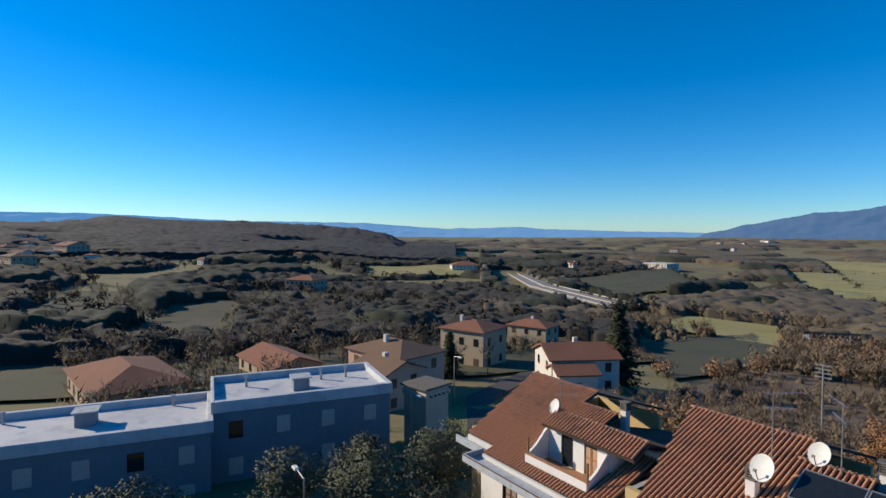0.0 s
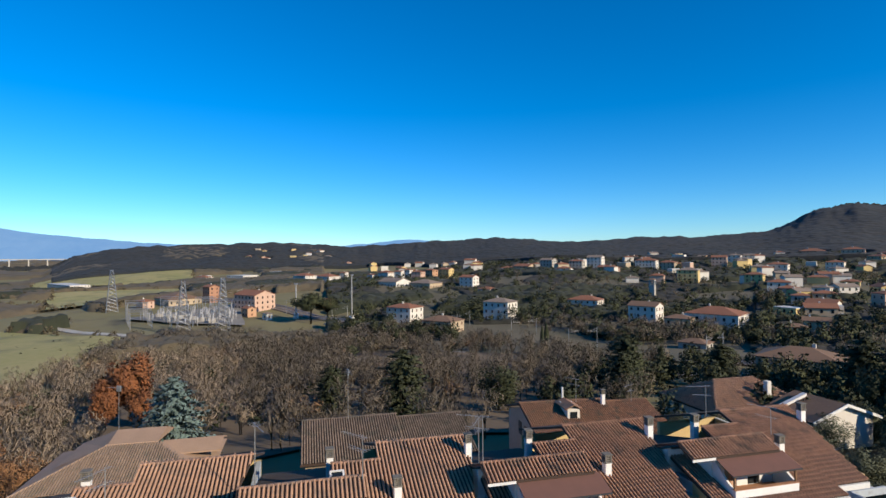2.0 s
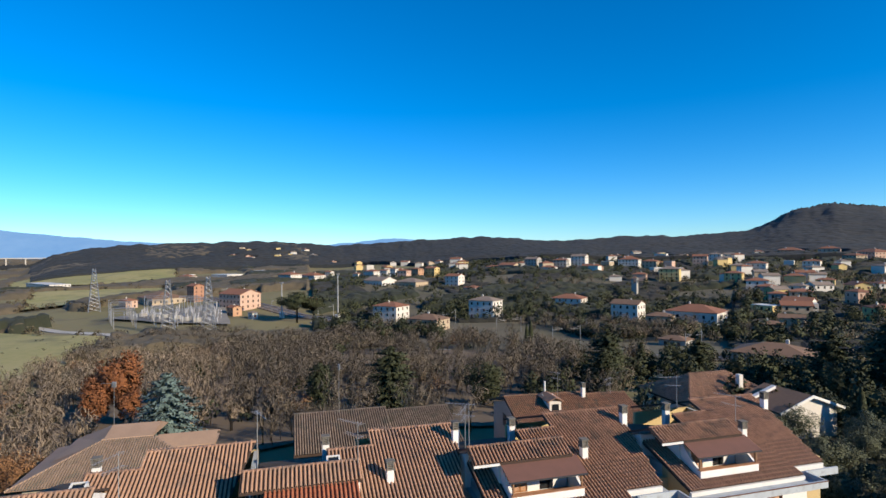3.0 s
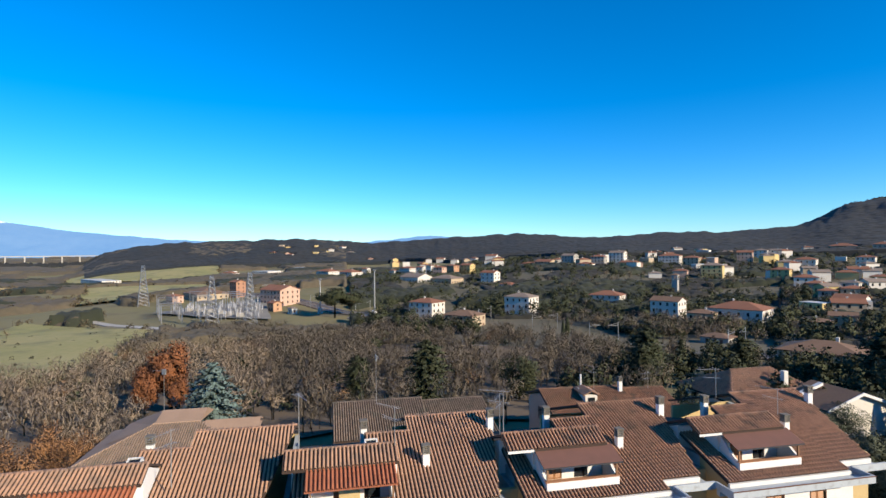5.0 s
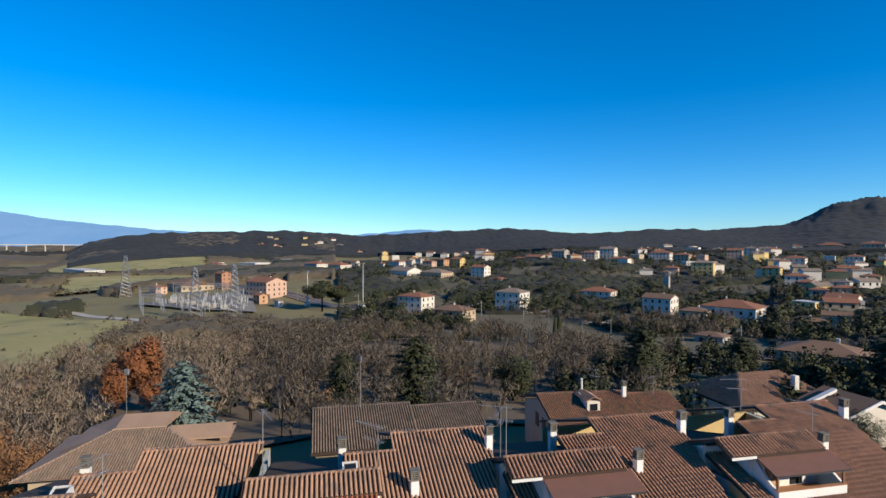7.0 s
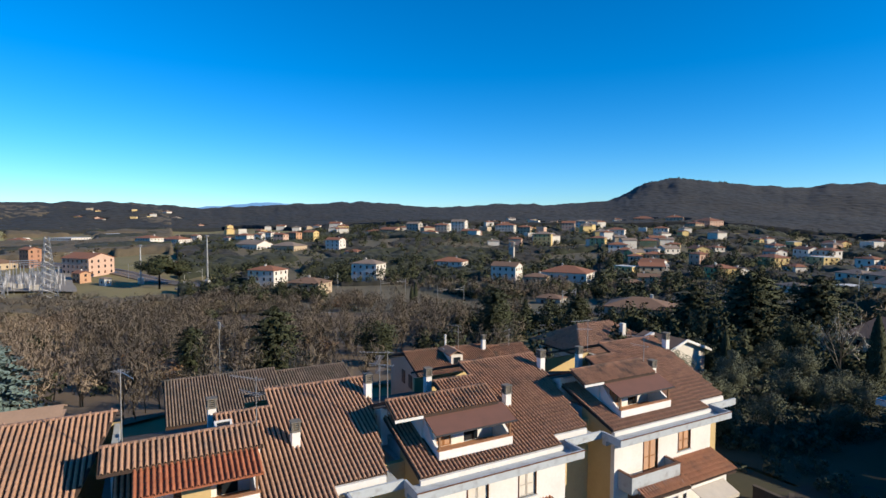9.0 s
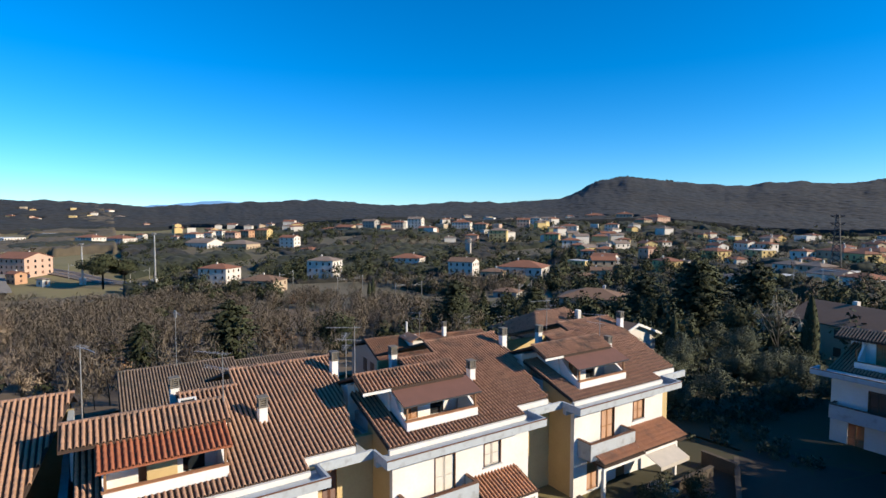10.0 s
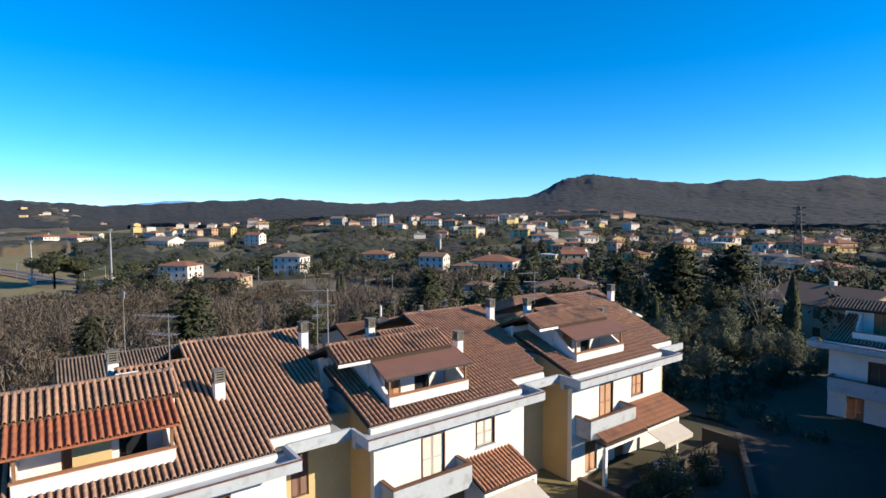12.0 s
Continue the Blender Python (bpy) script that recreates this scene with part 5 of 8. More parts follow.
grove("valley_scrub", "leafless scrub and saplings on the slope", BARE_FAR, scatter(4200, -45, 45, 62, 260, lambda x, y, a, r: clear_of_lines(x, y) and not in_fields(x, y) and not (8 < x < 80 and 44 < y < 100) and patchy(x, y, 38, 3) > (-0.12 if a < 0 else 0.12) and not (a > 4 and r < 105), 3), TWIG_WARM, 0.35, 0.85, 3)
grove("russet_scrub", "brown-leaved oak scrub", RUST_FORMS, scatter(1300, -42, 35, 55, 200, lambda x, y, a, r: clear_of_lines(x, y) and not in_fields(x, y) and patchy(x, y, 26, 4) > 0.05 and not (14 < x < 66 and 50 < y < 92), 4), SCRUB, 0.6, 1.3, 4)
grove("town_bare_trees", "leafless trees among the town houses", BARE_FAR, scatter(1100, -168, -112, 110, 520, lambda x, y, a, r: clear_of_lines(x, y) and patchy(x, y, 40, 10) > 0.0, 10), TWIG, 0.5, 0.9, 10)
grove("viaduct_trees", "woods at the foot of the far viaducts", CLUMP, [(x0 + (x1 - x0) * u - 50 * u2 * x0 / 1700, y0 + (y1 - y0) * u - 50 * u2 * y0 / 1700) for x0, y0, x1, y1 in FAR_SPANS for u, u2 in [((k * 0.618) % 1, (k * 0.387) % 1) for k in range(110)]], WOODED, 1.8, 2.7, 28)

WEST_HOUSES = [(-74, 39), (-66, 33), (-88, 65), (-106, 99), (-62, 66), (-58.5, 61.5), (-88, 4), (-96, 28), (-47.5, 27.5)]
grove("garden_brush", "leafless garden trees between the western houses", BARE_FAR, scatter(420, 40, 92, 58, 150, lambda x, y, a, r: x < -52 and all(math.hypot(x - p, y - q) > 11 for p, q in WEST_HOUSES) and off_line(x, y, [(-30, 38), (-46, 34), (-62, 46), (-78, 76), (-92, 110)], 6), 15), TWIG, 0.4, 0.8, 15)
grove("garden_evergreens", "dark hedges between the western houses", DENSE, scatter(150, 40, 92, 62, 150, lambda x, y, a, r: x < -56 and all(math.hypot(x - p, y - q) > 13 for p, q in WEST_HOUSES) and off_line(x, y, [(-30, 38), (-46, 34), (-62, 46), (-78, 76), (-92, 110)], 8), 16), BRUSH, 0.3, 0.7, 16)
grove("garden_shrubs", "dark evergreen shrubs and ivy in the shaded garden", DENSE, scatter(1000, -166, -128, 36, 84, lambda x, y, a, r: 13 < x < 60 and (x > 19 or y < -40) and not (x < 19.5 and y < -45) and not (x < 34 and y > -38) and math.hypot(x - 46, y + 60) > 8, 17), OLIVE, 0.1, 0.3, 17)

grove("valley_brush", "dark brush filling the hollows of the slope", LUMPS, scatter(1500, -48, 50, 66, 230, lambda x, y, a, r: clear_of_lines(x, y) and not in_fields(x, y) and not (6 < x < 84 and 44 < y < 102) and not (x < -50 and y < 110) and patchy(x, y, 42, 18) > 0.05, 18), BRUSH_FAR, 0.2, 0.5, 18)
rng_edge = random.Random(19)
grove("viaduct_edge_trees", "leafless trees in front of the viaduct", BARE_NEAR, [(46 + 0.68 * k + rng_edge.uniform(-2, 2), 121 - 13 * rng_edge.random() + max(0, 0.68 * k - 84) * 0.22) for k in range(310)], TWIG_WARM, 0.45, 0.72, 19)
grove("end_trees", "taller leafless trees where the viaduct meets the slope", BARE_NEAR, [(rng_edge.uniform(36, 78), rng_edge.uniform(106, 124)) for k in range(60)], TWIG_WARM, 0.8, 1.15, 20)
grove("grass_tufts", "dry grass tufts and low brambles in the clearing", DENSE, scatter(1000, -52, -4, 48, 112, lambda x, y, a, r: 8 < x < 82 and 44 < y < 104 and patchy(x, y, 9, 23) > -0.05, 23), DRY, 0.03, 0.11, 23)
grove("bramble_strips", "low russet brambles across the clearing", DENSE, scatter(700, -52, -4, 48, 112, lambda x, y, a, r: 8 < x < 82 and 44 < y < 104 and patchy(x, y * 2, 12, 24) > 0.22 and math.hypot(x - 40, y - 74) > 8 and math.hypot(x - 68, y - 91) > 9 and math.hypot(x - 29, y - 66) > 5, 24), SCRUB, 0.1, 0.25, 24)

grove("meadow_bushes", "small dark bushes dotted over the meadow", DENSE, [p for p in scatter(260, -78, -52, 150, 330, lambda x, y, a, r: inside(x, y, MEADOW), 26)], BRUSH, 0.1, 0.28, 26)
grove("road_end_brush", "brush where the motorway goes behind the slope", DENSE, [(-160 + rng_edge.uniform(-9, 12), 200 + rng_edge.uniform(-14, 22)) for k in range(40)], BRUSH, 0.4, 0.8, 27)

# ================= houses of the town and the valley =================
WALLS = {
    "white": material("white_render", (0.562, 0.53, 0.476), (0.468, 0.437, 0.39), rough=0.95, scale=0.2, fine=2, mix=0.35),
    "yellow": material("yellow_render", (0.515, 0.39, 0.172), (0.437, 0.328, 0.148), rough=0.95, scale=0.2, fine=2),
    "ochre": material("ochre_render", (0.39, 0.312, 0.218), (0.328, 0.257, 0.179), rough=0.95, scale=0.2, fine=2),
    "pink": material("pink_render", (0.484, 0.328, 0.25), (0.406, 0.273, 0.203), rough=0.95, scale=0.2, fine=2),
    "orange": material("orange_render", (0.42, 0.25, 0.15), (0.35, 0.2, 0.12), rough=0.95, scale=0.2, fine=2),
    "grey": material("grey_render", (0.328, 0.312, 0.281), (0.265, 0.25, 0.226), rough=0.95, scale=0.2, fine=2),
    "brick": material("brick_wall", (0.351, 0.187, 0.117), (0.281, 0.148, 0.0936), rough=0.95, scale=0.3, fine=4),
}
ROOFS = {
    "red": material("red_roof_tiles", (0.23, 0.095, 0.052), (0.17, 0.075, 0.044), rough=0.95, scale=0.2, fine=3, stretch=(1, 1, 1)),
    "brown": material("brown_roof_tiles", (0.179, 0.105, 0.0663), (0.125, 0.078, 0.0507), rough=0.95, scale=0.2, fine=3),
    "red_brown": material("mossy_roof_tiles", (0.226, 0.117, 0.0702), (0.148, 0.0819, 0.0507), rough=0.95, scale=0.3, fine=4, third=(0.117, 0.0858, 0.0546)),
    "grey": material("grey_roof_tiles", (0.211, 0.164, 0.129), (0.156, 0.121, 0.0975), rough=0.95, scale=0.2, fine=3),
    "white": material("white_roof_sheet", (0.484, 0.484, 0.468), (0.406, 0.406, 0.39), rough=0.8, scale=0.2, fine=3),
}
WINDOW_FORM = Geo().box(-0.5, 0.5, -0.06, 0.0, 0, 1.45).mesh("window")
WINDOW_FORM.materials.append(GLASS)
SHUT_FORM = Geo().box(-0.5, 0.5, -0.07, 0.0, 0, 1.45).mesh("window")
SHUT_FORM.materials.append(SHUTTER)
WORDS = {"red": "red tiled", "brown": "brown tiled", "grey": "grey tiled", "white": "white sheet"}


def villa(x, y, a, b, h, turn, wall, roof, z=None, gable=None, windows=True, label="", pitch=0.34, over=0.5):
    """A town house: rendered walls with windows by storey under a hipped or gabled roof with eaves."""
    rng = random.Random(f"{x}{y}")
    z = ground(x, y) if z is None else z
    if x > 0 and math.degrees(math.atan2(-x, y)) < -142:
        turn = turn % 17 - 26  # southern houses are turned so that their near walls catch the sun
    HOUSE_SPOTS.append((x, y, 0.55 * max(a, b) + 1.5))
    m = Matrix.Translation((x, y, z)) @ Matrix.Rotation(radians(turn), 4, "Z")
    storeys = max(1, round(h / 3.1))
    size = ("low", "single-storey", "two-storey", "three-storey", "tall", "tall", "tall")[min(storeys, 6)]
    house = thing("house", m, label or f"{size} house with {wall} walls and {WORDS[roof]} roof", "house", "houses of the town")
    walls = part("wall", Geo().box(-a / 2, a / 2, -b / 2, b / 2, -2.5, h), WALLS[wall], house)
    gable = rng.random() < 0.35 if gable is None else gable
    A, B = a / 2 + over, b / 2 + over
    rise = pitch * min(A, B)
    g = Geo()
    if roof == "white":
        g.box(-A + over, A - over, -B + over, B - over, h - 0.01, h + 0.25)
    elif gable and a >= b:
        g.prism([(-B, h - 0.1), (0, h + rise), (B, h - 0.1), (B, h + 0.1), (0, h + rise + 0.22), (-B, h + 0.1)], "x", -A, A)
        walls.data = Geo().prism([(-b / 2, -2.5), (b / 2, -2.5), (b / 2, h), (0, h + rise * 0.96), (-b / 2, h)], "x", -a / 2, a / 2).mesh("wall")
        walls.data.materials.append(WALLS[wall])
    elif gable:
        g.prism([(-A, h - 0.1), (0, h + rise), (A, h - 0.1), (A, h + 0.1), (0, h + rise + 0.22), (-A, h + 0.1)], "y", -B, B)
        walls.data = Geo().prism([(-a / 2, -2.5), (a / 2, -2.5), (a / 2, h), (0, h + rise * 0.96), (-a / 2, h)], "y", -b / 2, b / 2).mesh("wall")
        walls.data.materials.append(WALLS[wall])
    else:
        r = max(A - B, 0.3) if A >= B else 0.3
        s = max(B - A, 0.3) if B > A else 0.05
        g.add([(-A, -B, h - 0.05), (A, -B, h - 0.05), (A, B, h - 0.05), (-A, B, h - 0.05), (-A, -B, h + 0.12), (A, -B, h + 0.12), (A, B, h + 0.12), (-A, B, h + 0.12), (-r, -s, h + rise), (r, -s, h + rise), (r, s, h + rise), (-r, s, h + rise)],
              [(0, 3, 2, 1), (0, 1, 5, 4), (1, 2, 6, 5), (2, 3, 7, 6), (3, 0, 4, 7), (4, 5, 9, 8), (5, 6, 10, 9), (6, 7, 11, 10), (7, 4, 8, 11), (8, 9, 10, 11)])
    top = part("roof", g, ROOFS[roof], house)
    if roof != "white" and h > 4.5:
        cx, cy = rng.uniform(-0.25, 0.25) * a, rng.uniform(-0.2, 0.2) * b
        part("chimney", Geo().soft_box(cx - 0.35, cx + 0.35, cy - 0.35, cy + 0.35, h + 0.2, h + rise + 0.7, 0.05), WALLS["white"], top)
    if windows or math.hypot(x, y) < 400:
        for face in range(4):
            n = Matrix.Rotation(radians(turn + 90 * face), 3, "Z") @ Vector((0, -1, 0))
            if n.dot(Vector((x, y, 0)).normalized()) > -0.15:
                continue
            span, depth = (a, b) if face % 2 == 0 else (b, a)
            count = max(1, int(span / 3.2))
            for s, k in product(range(storeys), range(count)):
                u = (k + 0.5) / count * span - span / 2
                w = new("window", WINDOW_FORM if rng.random() < 0.6 else SHUT_FORM)
                w.parent = walls
                w.matrix_local = Matrix.Rotation(radians(90 * face), 4, "Z") @ Matrix.Translation((u, -depth / 2, s * h / storeys + min(1.0, h / storeys * 0.3))) @ Matrix.Diagonal((1, 1, min(1, h / storeys / 2.9), 1))
    return house


villa(617.1, 1.2, 21.0, 15.7, 9.0, 40, "white", "red")
villa(632.2, -24.2, 23.9, 17.9, 7.2, 41, "white", "red")
villa(280.7, -52.1, 15.6, 11.7, 8.9, 42, "white", "red")
villa(236.0, -61.7, 15.8, 11.9, 6.2, 44, "ochre", "brown")
villa(264.1, -100.3, 14.5, 10.9, 10.0, 41, "white", "grey")
villa(703.3, -48.0, 9.3, 6.9, 5.8, 44, "white", "red")
villa(665.1, -79.8, 10.3, 7.8, 6.9, 31, "white", "red")
villa(653.0, -95.8, 17.0, 12.7, 9.3, 38, "white", "red")
villa(619.0, -106.3, 9.6, 7.2, 9.0, 44, "white", "red")
villa(579.8, -109.7, 7.3, 5.5, 10.2, 40, "white", "red")
villa(478.2, -99.9, 10.2, 7.7, 9.5, 44, "pink", "red")
villa(516.2, -120.9, 10.4, 7.8, 9.3, 33, "orange", "red")
villa(515.2, -136.3, 11.8, 8.8, 8.9, 38, "yellow", "red")
villa(431.6, -70.3, 21.6, 16.2, 4.5, 34, "white", "grey")
villa(416.9, -93.2, 21.3, 16.0, 4.5, 39, "ochre", "grey")
villa(400.3, -124.8, 12.1, 9.1, 8.4, 39, "white", "red")
villa(367.4, -128.5, 11.9, 9.0, 2.7, 31, "white", "red")
villa(495.3, -211.4, 17.6, 13.2, 4.9, 34, "ochre", "red")
villa(481.8, -230.8, 13.3, 10.0, 9.3, 35, "grey", "grey")
villa(467.8, -254.1, 13.1, 9.8, 8.3, 44, "grey", "red")
villa(473.9, -277.7, 14.4, 10.8, 11.4, 42, "white", "grey")
villa(431.6, -263.1, 11.6, 8.7, 6.3, 33, "yellow", "red")
villa(288.2, -163.5, 18.1, 13.6, 5.1, 42, "white", "red")
villa(222.8, -159.4, 13.2, 9.9, 9.1, 33, "white", "brown")
villa(192.4, -154.5, 10.4, 7.8, 6.7, 40, "ochre", "brown")
villa(191.7, -172.5, 21.3, 16.0, 7.3, 33, "white", "red")
villa(152.4, -129.8, 9.1, 6.8, 2.9, 31, "grey", "brown")
villa(339.0, -276.6, 14.1, 10.6, 10.9, 43, "yellow", "grey")
villa(302.4, -300.5, 11.2, 8.4, 7.9, 34, "yellow", "red")
villa(365.9, -386.0, 15.5, 11.6, 7.0, 34, "white", "red")
villa(266.9, -284.0, 12.5, 9.4, 6.4, 45, "white", "red")
villa(469.2, -332.1, 19.5, 14.6, 8.9, 43, "white", "red")
villa(442.1, -336.6, 14.2, 10.6, 8.7, 35, "ochre", "red")
villa(432.4, -386.1, 13.1, 9.8, 9.6, 44, "pink", "red")
villa(446.4, -416.6, 11.4, 8.6, 8.8, 39, "white", "grey")
villa(443.4, -431.0, 9.5, 7.1, 8.3, 40, "white", "grey")
villa(93.1, -109.4, 15.8, 11.9, 5.3, 34, "grey", "brown")
villa(150.7, -169.6, 7.7, 5.8, 6.3, 44, "ochre", "brown")
villa(158.7, -188.9, 8.5, 6.4, 6.0, 41, "ochre", "brown")
villa(218.7, -262.9, 10.4, 7.8, 6.2, 45, "ochre", "red")
villa(220.3, -249.0, 8.0, 6.0, 6.4, 44, "grey", "red")
villa(465.8, -535.9, 23.2, 17.4, 5.7, 35, "ochre", "red")
villa(418.7, -533.8, 18.9, 14.2, 7.4, 36, "pink", "red")
villa(371.6, -505.3, 15.4, 11.5, 5.5, 33, "ochre", "red")
villa(373.4, -529.7, 24.4, 18.3, 6.3, 33, "pink", "red")
villa(246.8, -413.0, 5.9, 4.4, 6.4, 32, "yellow", "red")
villa(220.7, -389.5, 11.0, 8.3, 5.0, 35, "white", "red")
villa(178.1, -348.2, 11.7, 8.7, 6.8, 39, "white", "red")
villa(166.8, -349.6, 10.5, 7.9, 6.6, 31, "white", "red")
villa(77.2, -209.9, 11.9, 8.9, 4.0, 40, "white", "grey")
villa(113.1, -311.9, 15.8, 11.8, 7.2, 36, "ochre", "red")
villa(101.1, -319.3, 15.5, 11.6, 7.1, 35, "ochre", "red")
villa(106.6, -204.4, 9.4, 7.0, 3.4, 42, "white", "grey")
villa(255.8, -326.4, 9.9, 7.5, 5.0, 35, "yellow", "red")
villa(228.6, -334.8, 9.5, 7.1, 5.1, 38, "white", "red")
villa(118.4, -292.4, 9.2, 6.9, 4.1, 41, "white", "red")
villa(363.4, -444.4, 13.1, 9.8, 6.3, 32, "white", "red")
villa(151.2, -241.1, 6.0, 4.5, 4.9, 45, "white", "grey")
villa(441.8, -227.6, 12.8, 9.6, 4.1, 41, "white", "red")
villa(513.6, -201.1, 13.7, 10.3, 3.9, 43, "white", "red")
villa(351.2, 30.7, 20.2, 15.1, 9.1, 42, "pink", "red")
villa(409.8, 65.5, 9.9, 7.4, 11.1, 36, "brick", "red")
villa(402.4, 106.3, 10.1, 7.6, 5.1, 39, "pink", "red")
villa(418.8, 89.3, 29.7, 22.3, 4.0, 31, "ochre", "brown")
villa(326.1, 31.6, 7.2, 5.4, 4.7, 32, "orange", "red")
villa(311.2, 20.5, 4.5, 3.4, 3.5, 34, "white", "grey")
villa(806.9, 137.8, 20.2, 15.2, 4.0, 44, "white", "red")
villa(339.8, -12.6, 5.4, 4.0, 6.1, 34, "orange", "red")
villa(821.0, 138.2, 13.3, 10.0, 5.7, 42, "white", "white")
villa(750.1, 80.9, 32.1, 24.1, 6.0, 44, "white", "white")
villa(833.7, 28.5, 50.3, 22.0, 4.2, 44, "white", "white")
villa(779.1, 294.1, 90.0, 22.0, 5.7, 36, "white", "white")
villa(556.6, 421.2, 90.0, 22.0, 8.2, 38, "white", "white")
villa(576.8, 427.1, 56.5, 42.4, 8.7, 36, "white", "red")
villa(360.4, 748.9, 35.2, 26.4, 5.8, 2, "grey", "grey")
villa(-57.3, 448.1, 16.5, 12.4, 5.6, 37, "orange", "red")
villa(-318.2, 477.4, 26.3, 19.7, 5.8, -1, "white", "white")
villa(-354.5, 391.1, 6.3, 4.7, 5.5, -6, "white", "red")
villa(90.8, 1240.6, 90.0, 22.0, 8.6, 62, "white", "red")
villa(-50.9, 464.6, 4.1, 3.1, 3.7, -3, "orange", "red")
villa(-366.2, 404.3, 7.9, 5.9, 5.5, 61, "white", "red")
villa(-308.3, 111.6, 19.3, 14.5, 7.1, 34, "pink", "red")
villa(-581.1, -2.1, 24.7, 18.5, 10.7, 24, "pink", "red")
villa(-713.8, -45.5, 11.4, 8.6, 7.0, 3, "white", "red")
villa(-710.4, -30.1, 9.6, 7.2, 7.1, 64, "white", "red")
villa(-457.2, -31.5, 19.4, 14.5, 7.3, 23, "ochre", "brown")
villa(-681.6, -15.1, 12.7, 9.5, 5.7, -8, "white", "red")
villa(-401.6, 298.0, 25.9, 19.4, 5.6, 61, "white", "red")
villa(-494.5, 90.4, 9.0, 6.8, 4.8, 21, "white", "red")
villa(-737.8, 195.7, 7.9, 5.9, 5.2, 62, "white", "red")
villa(-512.0, 181.4, 10.9, 8.2, 4.3, 29, "ochre", "red")
villa(-646.0, 1018.6, 15.7, 11.7, 8.1, 23, "white", "red")
villa(578.5, 439.0, 90.0, 22.0, 8.3, 51, "white", "white")
villa(769.0, 1114.3, 74.7, 22.0, 11.0, 27, "pink", "red")
villa(911.4, 1029.2, 34.1, 25.6, 11.4, -7, "white", "red")
villa(351.5, 719.5, 30.4, 22.8, 6.5, 61, "white", "red")
villa(175, 1183, 12, 9, 6, 80, "white", "red", windows=False)
villa(252, 1057, 12, 10, 6, 24, "white", "white", windows=False)
villa(278, 1253, 12, 9, 7, 29, "white", "grey", windows=False)
villa(411, 1355, 15, 12, 7, 8, "white", "red", windows=False)
villa(328, 2007, 24, 19, 9, 49, "white", "white", windows=False)
villa(203, 1091, 12, 10, 8, 46, "white", "red", windows=False)
villa(193, 1559, 19, 15, 7, 80, "white", "white", windows=False)
villa(304, 1422, 13, 10, 7, 74, "white", "red", windows=False)
villa(270, 1053, 15, 12, 8, 85, "white", "grey", windows=False)
villa(396, 1517, 15, 12, 8, 13, "white", "grey", windows=False)
villa(240, 980, 11, 9, 4, 61, "white", "white", windows=False)
villa(112, 1003, 12, 9, 5, 37, "white", "white", windows=False)
villa(582, 1911, 20, 16, 6, 75, "white", "red", windows=False)
villa(207, 969, 11, 9, 4, 76, "white", "red", windows=False)
villa(336, 1037, 11, 9, 5, 88, "white", "red", windows=False)
villa(161, 970, 15, 12, 6, 58, "white", "white", windows=False)
villa(307, 1241, 13, 10, 6, 64, "white", "white", windows=False)
villa(277, 1132, 16, 12, 6, 33, "white", "red", windows=False)
villa(436, 1950, 18, 15, 10, 2, "white", "grey", windows=False)
villa(114, 1087, 12, 10, 7, 45, "white", "red", windows=False)
villa(522, 1928, 14, 12, 10, 47, "white", "white", windows=False)
villa(189, 1163, 10, 8, 5, 47, "white", "red", windows=False)
villa(221, 1358, 15, 12, 4, 72, "white", "grey", windows=False)
villa(264, 1597, 18, 15, 6, 23, "white", "white", windows=False)
villa(475, 1910, 20, 16, 12, 86, "white", "white", windows=False)
villa(301, 1041, 10, 8, 7, 27, "white", "white", windows=False)
villa(161, 1036, 9, 7, 8, 40, "white", "grey", windows=False)
villa(463, 1532, 18, 15, 5, 79, "white", "grey", windows=False)
villa(240, 1248, 15, 12, 6, 81, "white", "red", windows=False)
villa(259, 1348, 16, 13, 5, 0, "white", "white", windows=False)
villa(221, 977, 14, 11, 4, 58, "white", "red", windows=False)
villa(236, 1060, 15, 12, 7, 36, "white", "grey", windows=False)
villa(92, 905, 14, 11, 8, 55, "white", "red", windows=False)
villa(95, 1013, 10, 8, 5, 84, "white", "white", windows=False)
villa(93, 902, 10, 8, 5, 69, "white", "red", windows=False)
villa(286, 1631, 16, 13, 9, 21, "white", "red", windows=False)
villa(348, 1097, 15, 12, 4, 80, "white", "white", windows=False)
villa(152, 1472, 12, 10, 7, 54, "white", "white", windows=False)
villa(173, 1030, 15, 12, 7, 5, "white", "red", windows=False)
villa(94, 881, 15, 12, 4, 64, "white", "red", windows=False)
villa(235, 1826, 17, 13, 8, 38, "white", "red", windows=False)
villa(193, 1413, 11, 9, 7, 48, "white", "grey", windows=False)
villa(-239, 1985, 23, 19, 9, 81, "white", "white", windows=False)
villa(-235, 1985, 25, 20, 8, 88, "white", "white", windows=False)
villa(-249, 1983, 19, 15, 10, 54, "white", "white", windows=False)
villa(-205, 1988, 19, 16, 12, 71, "white", "red", windows=False)
villa(-72, 1997, 25, 20, 10, 67, "white", "red", windows=False)
villa(39, 1998, 17, 13, 10, 0, "white", "grey", windows=False)
villa(-163, 1992, 22, 17, 10, 84, "white", "grey", windows=False)
villa(74, 1997, 26, 21, 6, 14, "white", "white", windows=False)
villa(82, 1997, 23, 18, 11, 4, "white", "grey", windows=False)
villa(-214, 1987, 27, 22, 7, 41, "white", "grey", windows=False)
villa(1103, 1538, 15, 12, 7, 78, "white", "white", windows=False)
villa(794, 1257, 18, 14, 7, 10, "white", "grey", windows=False)
villa(1091, 1475, 20, 16, 7, 88, "white", "white", windows=False)
villa(829, 1342, 18, 15, 6, 63, "white", "white", windows=False)
